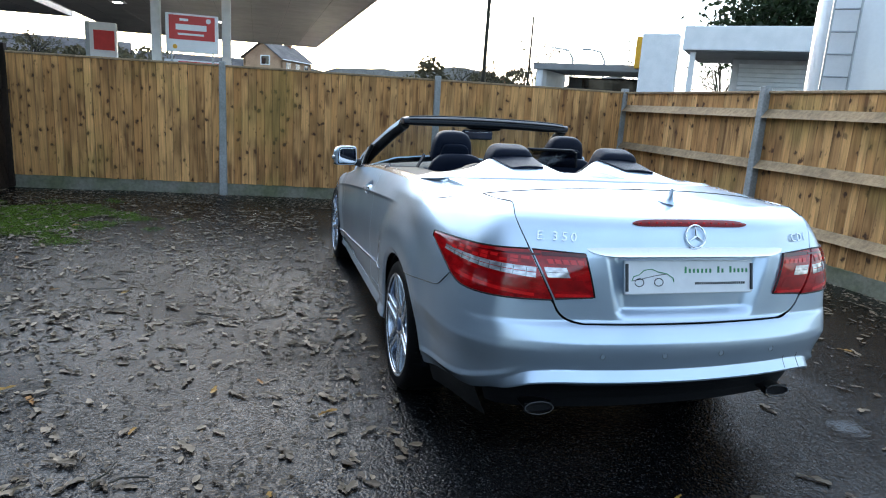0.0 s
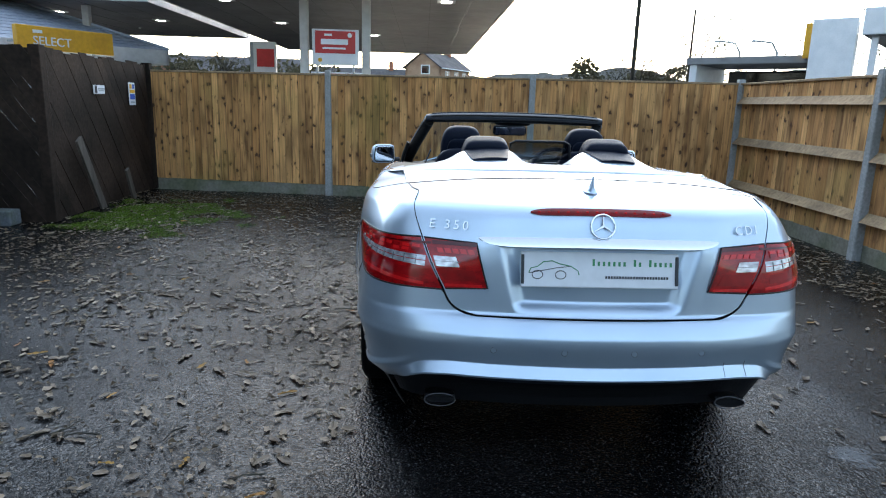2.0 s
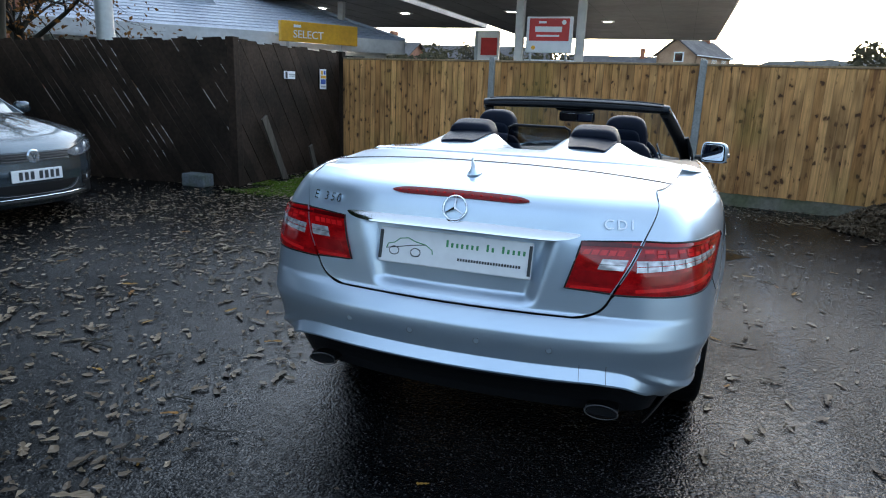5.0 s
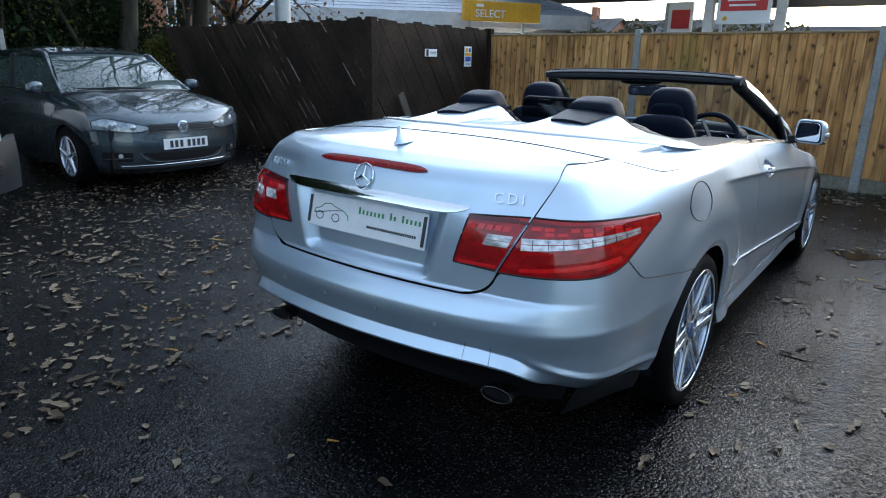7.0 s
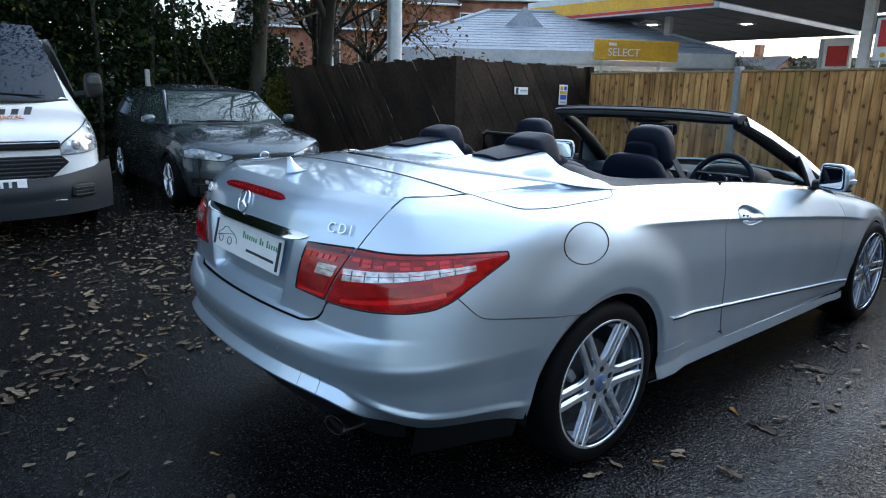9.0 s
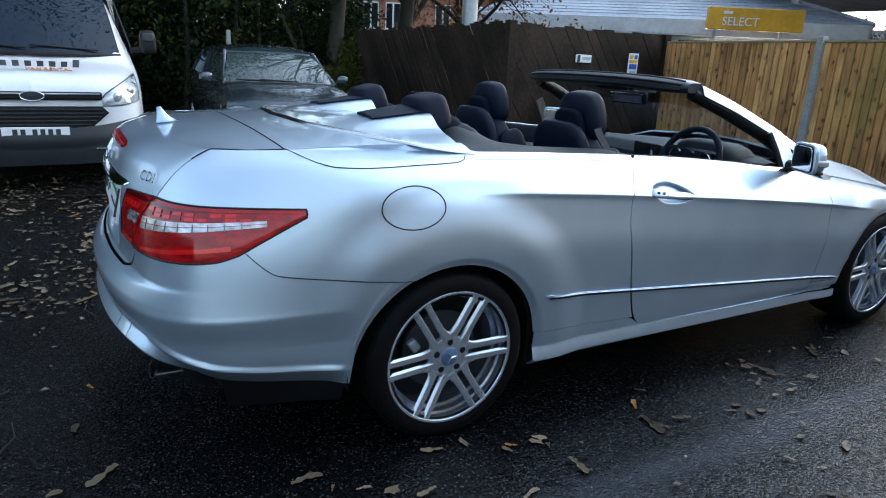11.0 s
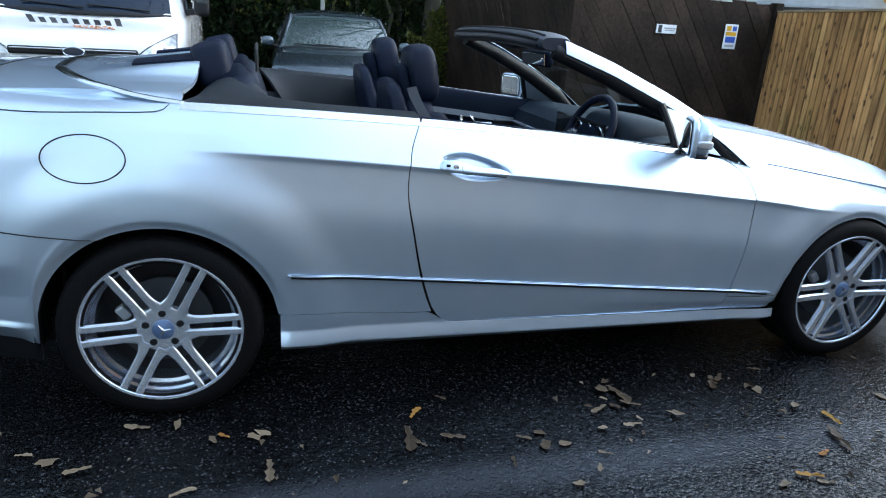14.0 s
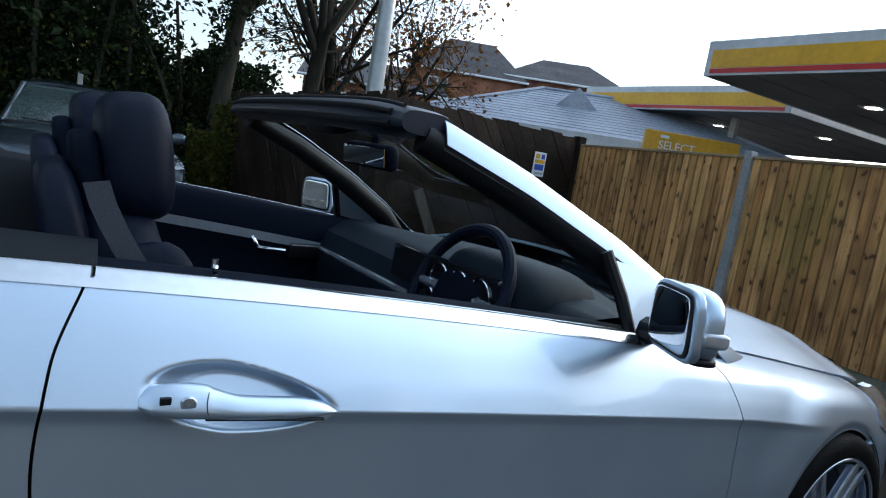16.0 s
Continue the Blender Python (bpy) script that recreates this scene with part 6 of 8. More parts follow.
def h_top(y):
    """The side's top edge: along the bonnet, then the window line."""
    if y > hface(1, 10).y:
        k = 7.0
        while k < 10 and hface(1, k).y > y:
            k += 0.05
        return hface(1, k)
    t = -y
    return Vector((smooth1(t, (1.14, 1.4, 2.6, 3.6, 4.15), (0.765, 0.805, 0.82, 0.79, 0.70)), y, smooth1(t, (1.14, 1.5, 2.6, 3.6, 4.15), (0.945, 0.962, 0.98, 1.01, 0.98))))


def hside(u, v, sx=1):
    y = lerp(hface(1, 7).y, -4.18, u)
    top = h_top(y)
    z = lerp(h_low(y), top.z, v)
    wide = smooth1(-y, (0.3, 0.6, 0.95, 2.5, 3.5, 4.0, 4.2), (0.87, 0.895, 0.90, 0.90, 0.895, 0.85, 0.74))
    q = (z - 0.19) / (top.z - 0.19)
    x = top.x + (wide - top.x) * smooth1(q, (0, 0.2, 0.5, 0.72, 0.78, 0.9, 1.0), (0.75, 0.93, 0.99, 1.0, 0.88, 0.62, 0.0))
    p = Vector((x, y, z))
    f = hface(1, 7 * v)
    p = f.lerp(p, step(0, 0.10, u))
    p.x *= sx
    return p


bm = grid(bmesh.new(), lambda u, v: hface(2 * u - 1, 10 * v), 60, 60)
for sx in (1, -1):
    grid(bm, lambda u, v: hside(u, v, sx), 120, 24, flip=sx < 0)
grid(bm, lambda u, v: Vector((lerp(-0.72, 0.72, u), -4.18 - 0.06 * math.sin(math.pi * u), lerp(0.25, 0.98, v))), 8, 4)
bmesh.ops.remove_doubles(bm, verts=bm.verts, dist=0.002)
bmesh.ops.recalc_face_normals(bm, faces=bm.faces)
hbody = part("body", bm, GREYCAR, hatch, "dark grey metallic body with leaf specks", smooth=True, sharp=40)
part("underbody", boxm((1.50, 3.9, 0.5), (0, -2.12, 0.44), None, 0.05), BLACK, hatch)
bpy.context.view_layer.update()
hshape = hbody.evaluated_get(bpy.context.evaluated_depsgraph_get())


def nose(x, z, out=0.0):
    """A point on the car's face, met from straight ahead."""
    hit, p, nrm, _ = hshape.ray_cast(Vector((x, 1.0, z)), Vector((0, -1, 0)))
    if nrm.y < 0:
        nrm = -nrm
    return p + nrm * out if hit else Vector((x, -0.35, z))


def on_nose(name, fn, material, parent, label="", out=0.004, nu=18, nv=6, t=0.006, flip=False):
    return thick(part(name, grid(bmesh.new(), lambda u, v: nose(*fn(u, v), out), nu, nv, flip=flip), material, parent, label, smooth=True), t)


HEADGLASS = mat("headlamp_glass", (0.16, 0.19, 0.23), 0.06, 0.4, 40, 0.3, coat=1.0, second=(0.30, 0.34, 0.39), second_scale=18)
HATCHGLASS = mat("hatch_glass", (0.045, 0.068, 0.066), 0.04, 0, 20, 0.15, spec=1.0)
HATCHGLASS.node_tree.nodes["Principled BSDF"].inputs["IOR"].default_value = 1.65


def hglass(u, v):
    a = 2 * u - 1
    lo, hi = Vector((0.745 * a, -1.03 - 0.17 * a * a, 0.982 - 0.02 * a * a)), Vector((0.575 * a, -1.80 - 0.07 * a * a, 1.395 - 0.02 * a * a))
    p = lo.lerp(hi, v)
    p.z += 0.035 * math.sin(math.pi * v)
    return p


def hroof(u, v):
    a = 2 * u - 1
    y = lerp(-1.79 - 0.07 * a * a, -3.95, v)
    z = smooth1(-y, (1.79, 2.5, 3.4, 3.95), (1.405, 1.452, 1.425, 1.34))
    w = smooth1(-y, (1.79, 2.6, 3.95), (0.60, 0.625, 0.58))
    return Vector((w * a, y, z - 0.045 * abs(a) ** 3))


thick(part("roof", grid(bmesh.new(), hroof, 24, 24), GREYCAR, hatch, "dark grey roof", smooth=True), 0.03)
hw = thick(part("windscreen", grid(bmesh.new(), hglass, 20, 12), HATCHGLASS, hatch, "windscreen mirroring bare branches", smooth=True), 0.006)
part("scuttle", tube(bmesh.new(), [hglass(k / 16, 0.0) + Vector((0, 0.03, 0.0)) for k in range(17)], 0.022, 8), BLACK, hatch)
for a in (-0.5, 0.15):
    part("wiper", tube(bmesh.new(), [hglass(0.5 + a * 0.3, 0.03) + Vector((0, 0.02, 0.018)), hglass(0.5 + a * 0.3 + 0.36, 0.07) + Vector((0, 0.02, 0.018))], 0.007, 6), BLACK, hw)
for sx in (1, -1):
    def side_glass(u, v, _=1):
        lo = h_top(lerp(-1.26, -3.85, u))
        hi = hroof(1.0, max(0.0, (lerp(-1.86, -3.75, u) + 1.86) / -2.09))
        p = lo.lerp(hi, v) - Vector((0.012 + 0.02 * (1 - v), 0, 0))
        p.x *= sx
        return p
    thick(part("side_window", grid(bmesh.new(), side_glass, 24, 6, flip=sx < 0), HATCHGLASS, hatch, "", smooth=True), 0.006)
    part("front_pillar", tube(bmesh.new(), [(sx * 0.765, -1.16, 0.95), (sx * 0.70, -1.48, 1.13), (sx * 0.625, -1.84, 1.372)], [0.034, 0.030, 0.032], 10), GREYCAR, hatch, smooth=True)
    part("roof_rail", tube(bmesh.new(), [(sx * 0.620, -1.84, 1.368), (sx * 0.640, -2.6, 1.402), (sx * 0.615, -3.5, 1.36), (sx * 0.66, -4.0, 1.05)], [0.03, 0.03, 0.05, 0.08], 8), GREYCAR, hatch, smooth=True)
    part("window_trim", tube(bmesh.new(), [h_top(y).lerp(Vector((h_top(y).x * sx, y, h_top(y).z)), 1.0) for y in (-1.2, -1.8, -2.6, -3.4, -3.9)], 0.012, 6), BLACK, hatch)
    part("centre_pillar", tube(bmesh.new(), [side_glass(0.50, 0.0) + Vector((sx * 0.012, 0, 0)), side_glass(0.50, 1.0) + Vector((sx * 0.008, 0, 0))], 0.035, 6), BLACK, hatch)
    part("rear_pillar", tube(bmesh.new(), [side_glass(0.93, 0.0), side_glass(0.97, 1.0)], [0.12, 0.09], 8), GREYCAR, hatch, smooth=True)
    for y in (-1.42, -2.62):
        part("door_gap", tube(bmesh.new(), [hside((y - 0.10 * (k / 10) ** 2 - hface(1, 7).y) / (-4.18 - hface(1, 7).y), lerp(0.05, 0.97, k / 10), sx) + Vector((sx * 0.001, 0, 0)) for k in range(11)], 0.003, 5), BLACK, hatch)
    part("bonnet_gap", tube(bmesh.new(), [hface(sx * lerp(0.90, 0.955, k / 20), lerp(7.2, 10, k / 20)) + Vector((0, 0, 0.001)) for k in range(21)], 0.003, 5), BLACK, hatch)
    def hl(u, v):
        x = lerp(0.385, 0.855, u)
        lo, hi = smooth1(u, (0, 0.2, 1), (0.640, 0.612, 0.650)), smooth1(u, (0, 0.35, 0.8, 1), (0.672, 0.715, 0.758, 0.735))
        return sx * x, lerp(lo, hi, v)
    lp = on_nose("headlamp", hl, HEADGLASS, hatch, "clear swept headlamp", 0.006, 30, 10, 0.01, sx > 0)
    for u, r in ((0.30, 0.030), (0.66, 0.043)):
        q = nose(*hl(u, 0.5), 0.007)
        part("lamp_bowl", lathe(bmesh.new(), [(0.001, 0.012), (r * 0.6, 0.010), (r * 0.85, 0.006), (r, 0.0)], 22, Matrix.Translation(q) @ Matrix.Rotation(radians(90 - sx * 40 * u), 4, "Z")), HEADLENS, lp, smooth=True)
    rim = [hl(k / 16, 0.0) for k in range(17)] + [hl(1.0, k / 6) for k in range(1, 7)] + [hl(1 - k / 16, 1.0) for k in range(1, 17)]
    part("lamp_rim", tube(bmesh.new(), [nose(*p, 0.007) for p in rim], 0.005, 6), BLACK, lp)
    vent = on_nose("fog_lamp_vent", lambda u, v: (sx * lerp(0.56, 0.80, u), lerp(lerp(0.310, 0.325, u), lerp(0.405, 0.42, u), v)), BLACK, hatch, "", 0.004, 12, 4, 0.006, sx > 0)
    part("vent_bar", tube(bmesh.new(), [nose(sx * lerp(0.57, 0.79, k / 10), 0.345, 0.008) for k in range(11)], 0.0045, 6), DARKCHROME, vent)
    part("fog_lamp", lathe(bmesh.new(), [(0.001, 0.006), (0.022, 0.005), (0.024, 0.0)], 16, Matrix.Translation(nose(sx * 0.66, 0.373, 0.006)) @ Matrix.Rotation(radians(90 - sx * 30), 4, "Z")), HEADLENS, vent)
    hm_ = part("door_mirror", pillow(0.18, 0.11, 0.13, (sx * 0.945, -1.40, 1.035), (0, 0, sx * 8), 0.1, 3), GREYCAR, hatch, "grey door mirror", smooth=True, sharp=0)
    part("mirror_foot", tube(bmesh.new(), [(sx * 0.79, -1.42, 0.965), (sx * 0.90, -1.40, 0.99)], 0.025, 8), BLACK, hm_)
    for y in (-0.86, -3.44):
        small_wheel(hatch, Matrix.Translation((sx * 0.893, y, 0.318)) @ Matrix.Rotation(radians(0 if sx > 0 else 180), 4, "Z"), 0.318, 0.218, 0.2, 5)
hgrille = on_nose("grille", lambda u, v: (lerp(-0.385, 0.385, u), lerp(0.612, 0.682, v)), BLACK, hatch, "black slatted grille", 0.004, 24, 4, 0.006, True)
for z, r in ((0.612, 0.004), (0.636, 0.003), (0.660, 0.003)):
    part("grille_bar", tube(bmesh.new(), [nose(lerp(-0.385, 0.385, k / 24), z, 0.007) for k in range(25)], r, 6), CHROME if r > 0.004 else GLOSSBLACK, hgrille)
part("bonnet_gap", tube(bmesh.new(), [nose(lerp(-0.40, 0.40, k / 24), 0.690, 0.001) for k in range(25)], 0.003, 5), BLACK, hatch)
part("bumper_gap", tube(bmesh.new(), [nose(lerp(-0.40, 0.40, k / 24), 0.600, 0.001) for k in range(25)], 0.002, 5), BLACK, hatch)
lower = on_nose("lower_grille", lambda u, v: (lerp(-0.36 - 0.12 * v, 0.36 + 0.12 * v, u), lerp(0.295 + 0.03 * abs(2 * u - 1) ** 3, 0.395, v)), BLACK, hatch, "black lower grille", 0.004, 24, 5, 0.006, True)
part("lower_bar", tube(bmesh.new(), [nose(lerp(-0.49, 0.49, k / 30), 0.292 + 0.105 * abs(2 * k / 30 - 1) ** 8, 0.006) for k in range(31)], 0.003, 6), DARKCHROME, lower)
part("chin_line", tube(bmesh.new(), [nose(lerp(-0.66, 0.66, k / 24), 0.262, 0.004) for k in range(25)], 0.004, 6), TRIMCHROME, hatch)
part("chin_spoiler", tube(bmesh.new(), [nose(lerp(-0.70, 0.70, k / 24), 0.235, 0.003) for k in range(25)], 0.014, 8), BLACK, hatch)
hbadge = part("round_badge", lathe(bmesh.new(), [(0.001, 0.014), (0.056, 0.014), (0.066, 0.006), (0.068, 0.0)], 28, Matrix.Translation(nose(0, 0.650, 0.004)) @ Matrix.Rotation(radians(90), 4, "Z")), ALLOY, hatch, "round chrome badge", smooth=True)
for pts in (((-0.035, 0.036), (0, -0.036), (0.035, 0.036)), ((-0.021, 0.0), (0, 0.024), (0.021, 0.0))):
    part("badge_line", tube(bmesh.new(), [nose(0, 0.650, 0.020) + Vector((x, 0, z)) for x, z in pts], 0.0036, 5), INK, hbadge)
PLATE_Y = nose(0, 0.475).y + 0.012
hplate = part("number_plate", boxm((0.52, 0.012, 0.112), (0, PLATE_Y, 0.475), Matrix(), 0.003), WHITE, hatch, "white plate with dark bars")
bars(hplate, [(-0.205 + 0.058 * k + (0.03 if k > 3 else 0), 0, 0.036, 0.075) for k in range(7)], Matrix.Translation((0, PLATE_Y + 0.0075, 0.475)), INK)

# ---- the white van ----
van = thing("delivery_van", "white delivery van with black bumper parked nose-out", "van", Matrix.Translation((-4.28, -0.28, 0)) @ Matrix.Rotation(radians(-88), 4, "Z"))


def vsec(w, z0, zs, zt, wt):
    return [(w * 0.9, z0), (w, z0 + 0.1), (w, lerp(z0, zs, 0.5)), (w * 0.99, zs - 0.05), (w * 0.95, zs), (wt, lerp(zs, zt, 0.75)), (wt * 0.85, zt), (0, zt + 0.02)]


vb = loft([(0.0, vsec(0.74, 0.30, 0.78, 0.90, 0.62)), (-0.08, vsec(0.86, 0.28, 0.90, 1.02, 0.74)), (-0.35, vsec(0.955, 0.27, 0.98, 1.075, 0.82)), (-0.60, vsec(0.98, 0.27, 1.04, 1.125, 0.85)), (-0.68, vsec(0.985, 0.27, 1.07, 1.155, 0.86)),
           (-1.45, vsec(0.99, 0.27, 1.34, 1.86, 0.80)), (-1.75, vsec(0.99, 0.27, 1.42, 1.97, 0.80)), (-4.9, vsec(0.99, 0.3, 1.45, 2.02, 0.82)), (-4.97, vsec(0.95, 0.32, 1.4, 1.95, 0.76))])
vbody = sub(part("body", vb, WHITEVAN, van, "glossy white body", smooth=True, sharp=0), 2)
bpy.context.view_layer.update()
vshape = vbody.evaluated_get(bpy.context.evaluated_depsgraph_get())


def vnose(x, z, out=0.0):
    hit, p, nrm, _ = vshape.ray_cast(Vector((x, 1.0, z)), Vector((0, -1, 0)))
    return p + nrm * out if hit else Vector((x, -0.5, z))



VANGLASS = mat("van_glass", (0.008, 0.016, 0.030), 0.02, 0, 20, 0.1, spec=0.28)


def vglass(u, v):
    a = 2 * u - 1
    lo, hi = Vector((0.82 * a, -0.70 - 0.16 * a * a, 1.125)), Vector((0.72 * a, -1.48 - 0.08 * a * a, 1.84))
    p = lo.lerp(hi, v)
    p.z += 0.04 * math.sin(math.pi * v)
    return p + Vector((0, 0.085, 0.075))


vw_ = thick(part("windscreen", grid(bmesh.new(), vglass, 20, 14), VANGLASS, van, "dark windscreen mirroring trees", smooth=True), 0.006)
part("windscreen_surround", tube(bmesh.new(), [vglass(k / 16, 0.0) for k in range(17)], 0.022, 6), BLACK, vw_)
for a in (0.12, 0.5):
    part("wiper", tube(bmesh.new(), [vglass(a, 0.03) + Vector((0, 0.02, 0.02)), vglass(a + 0.36, 0.07) + Vector((0, 0.02, 0.02))], 0.009, 6), BLACK, vw_)
for sx in (1, -1):
    sw = bmesh.new()
    sw.faces.new([sw.verts.new(p) for p in ((sx * 0.985, -1.12, 1.22), (sx * 0.86, -1.52, 1.80), (sx * 0.86, -2.1, 1.82), (sx * 0.99, -2.1, 1.24))])
    thick(part("side_window", sw, DARKGLASS, van), 0.012, 0)
    def vl(u, v):
        x = lerp(0.56, 0.89, u)
        lo, hi = lerp(0.755, 0.80, u**2), lerp(0.83, 1.035, u**0.75)
        return vnose(sx * x, lerp(lo, hi, v), 0.009)
    lp = thick(part("headlamp", grid(bmesh.new(), vl, 18, 10, flip=sx > 0), HEADLENS, van, "large clear headlamp", smooth=True), 0.012)
    rim = [vl(k / 12, 0.0) for k in range(13)] + [vl(1.0, k / 8) for k in range(1, 9)] + [vl(1 - k / 12, 1.0) for k in range(1, 13)]
    part("lamp_rim", tube(bmesh.new(), rim, 0.006, 6), DARKCHROME, lp)
    for u, v, r in ((0.42, 0.42, 0.048), (0.75, 0.5, 0.042)):
        part("lamp_bowl", lathe(bmesh.new(), [(0.001, 0.012), (r * 0.6, 0.010), (r * 0.85, 0.006), (r, 0.0)], 22, Matrix.Translation(vl(u, v)) @ Matrix.Rotation(radians(90 - sx * 30), 4, "Z")), CLEARLENS, lp, smooth=True)
    mr = part("door_mirror", pillow(0.17, 0.12, 0.25, (sx * 1.13, -1.05, 1.35), (0, 0, 0), 0.1, 4), BLACK, van, "tall black door mirror", smooth=True, sharp=0)
    part("mirror_back", pillow(0.12, 0.03, 0.09, (sx * 1.13, -0.99, 1.40), (0, 0, 0), 0.1, 4), INK, mr, smooth=True, sharp=0)
    part("mirror_arm", tube(bmesh.new(), [(sx * 0.96, -1.10, 1.25), (sx * 1.10, -1.06, 1.28)], 0.035, 8), BLACK, mr, smooth=True)
    for y in (-0.98, -3.9):
        small_wheel(van, Matrix.Translation((sx * 0.995, y, 0.335)) @ Matrix.Rotation(radians(0 if sx > 0 else 180), 4, "Z"), 0.335, 0.21)
        # flat black disc stands in for the shade inside the wheel arch
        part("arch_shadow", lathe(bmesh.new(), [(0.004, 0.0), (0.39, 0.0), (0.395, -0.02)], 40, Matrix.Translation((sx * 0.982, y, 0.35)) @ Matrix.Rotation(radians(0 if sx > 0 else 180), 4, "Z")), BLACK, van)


def vbump(u, v):
    a = 2 * u - 1
    return Vector((0.97 * a, 0.045 - 0.32 * abs(a) ** 3.5 + 0.03 * math.sin(math.pi * v) + 0.03 * step(0.45, 0.75, v) * (1 - step(0.5, 0.8, abs(a))), lerp(0.25, 0.545 + 0.13 * abs(a) ** 2.2, v)))


VANPLASTIC = mat("grained_bumper", (0.022, 0.026, 0.031), 0.5, 0, 200, 0.2, 0.15, 400, spec=0.35)
vbm = thick(part("bumper", grid(bmesh.new(), vbump, 40, 14), VANPLASTIC, van, "unpainted dark grey bumper", smooth=True), 0.05)
lg = part("lower_grille", prism(bmesh.new(), [(-0.46, 0.575), (0.46, 0.575), (0.60, 0.70), (0.55, 0.755), (-0.55, 0.755), (-0.60, 0.70)], 0.02, 0.085, "y"), BLACK, van, "black trapezoid grille")
for k in range(5):
    w_ = (0.88, 0.98, 1.06, 1.12, 1.10)[k]
    part("grille_slat", boxm((w_, 0.018, 0.013), (0, 0.092, 0.595 + 0.034 * k), None, 0.004), VANPLASTIC, lg)
for sx in (1, -1):
    fg = part("fog_pocket", pillow(0.24, 0.05, 0.12, (sx * 0.70, 0.02, 0.44), (0, 0, -sx * 26), 0.0, 5), BLACK, vbm, smooth=True, sharp=0)
    for k in range(3):
        part("pocket_slat", boxm((0.20, 0.012, 0.010), (0, 0.03, -0.03 + 0.03 * k), Matrix.Translation((sx * 0.70, 0.02, 0.44)) @ Matrix.Rotation(radians(-sx * 26), 4, "Z"), 0.003), VANPLASTIC, fg)
part("bumper_line", boxm((1.1, 0.03, 0.010), (0, 0.085, 0.375), None, 0.003), CHROME, vbm)
part("upper_grille", boxm((1.12, 0.05, 0.075), (0, 0.015, 0.845), None, 0.02), BLACK, van)
part("grille_bar", boxm((1.08, 0.012, 0.014), (0, 0.044, 0.865), None, 0.004), CHROME, van)
vbg = part("oval_badge", lathe(bmesh.new(), [(0.001, 0.014), (0.05, 0.012), (0.058, 0.0)], 28, Matrix.Translation((0, 0.045, 0.845)) @ Matrix.Rotation(radians(90), 4, "Z") @ Matrix.Diagonal((1, 1.6, 0.72, 1))), NAVY, van, "blue oval badge with chrome edge", smooth=True)
part("badge_edge", tube(bmesh.new(), [(0.092 * math.cos(a * math.pi / 16), 0.056, 0.845 + 0.041 * math.sin(a * math.pi / 16)) for a in range(33)], 0.005, 6, False), CHROME, vbg)
vplate = part("number_plate", boxm((0.52, 0.014, 0.112), (0, 0.130, 0.525), None, 0.003), WHITE, van, "white plate with dark bars")
bars(vplate, [(-0.17 + 0.06 * k + (0.03 if k > 3 else 0), 0, 0.038, 0.075) for k in range(6)], Matrix.Translation((0, 0.1385, 0.525)), INK)
bars(van, [(-0.40 + 0.095 * k, 0.035 + (0.02 if k in (0, 8) else 0.0), 0.052, 0.15 if k in (0, 8) else 0.105) for k in range(9)], Matrix.Translation((0.02, -0.215, 1.100)) @ Matrix.Rotation(radians(-62), 4, "X"), INK, "van_print")
letters("VAN RENTAL", 0.062, Matrix.Translation((-0.16, -0.165, 1.062)) @ Matrix.Rotation(math.pi, 4, "Z") @ Matrix.Rotation(radians(28), 4, "X"), ORANGE, van, "printed_letter", 0.004)

# ---- signs on the black boards ----
def on_gate(y, z, out=0.03):
    return Vector((-4.60 - 0.06 * (y - 5.0) / 2.86 + out, y, z))


ws = part("notice", boxm((0.008, 0.28, 0.105), on_gate(6.30, 1.415), None, 0.003), WHITE)
tagged(ws, "small white notice with grey print on black boards", "sign")
for k, (y, z, w, h) in enumerate(((-0.09, 0.0, 0.05, 0.09), (0.05, 0.012, 0.16, 0.018), (0.05, -0.018, 0.14, 0.012))):
    part("print_bar", boxm((0.002, w, h), on_gate(6.30 + y, 1.415 + z * 0.75, 0.0365)), INK if k == 0 else STEEL, ws)
bs = part("safety_notice", boxm((0.008, 0.19, 0.30), on_gate(7.26, 1.375), None, 0.003), WHITE)
tagged(bs, "tall white safety notice with yellow and blue panels", "sign")
for y, z, w, h, mm in ((-0.06, 0.13, 0.09, 0.08, YELLOW), (0.06, 0.13, 0.08, 0.08, BLUE), (0, 0.045, 0.22, 0.06, YELLOW), (0, -0.05, 0.2, 0.10, BLUE), (0, -0.15, 0.18, 0.03, STEEL)):
    part("notice_panel", boxm((0.002, w * 0.72, h * 0.72), on_gate(7.26 + y * 0.72, 1.375 + z * 0.75, 0.0365)), mm, bs)
OLDBOARD = mat("old_board", (0.09, 0.075, 0.06), 0.8, 0, 20, 0.3, 0.3, 40, stretch=(1, 1, 0.2))
tagged(part("concrete_block", boxm((0.34, 0.20, 0.16), (-5.02, 4.80, 0.08), None, 0.015), mat("block_stone", (0.13, 0.145, 0.16), 0.9, 0, 40, 0.3, 0.4, 90, second=(0.08, 0.10, 0.07), second_scale=6)), "grey concrete block lying by the black boards", "block")
tagged(part("leaning_board", boxm((0.03, 0.12, 1.0), (0, 0, 0), Matrix.Translation((-4.50, 5.75, 0.42)) @ Matrix.Rotation(radians(28), 4, "X"), 0.004), OLDBOARD), "weathered board leaning on the black screen", "board")
tagged(part("leaning_board", boxm((0.03, 0.09, 0.45), (0, 0, 0), Matrix.Translation((-4.50, 6.75, 0.2)) @ Matrix.Rotation(radians(22), 4, "X"), 0.004), OLDBOARD), "short weathered board leaning on the black screen", "board")

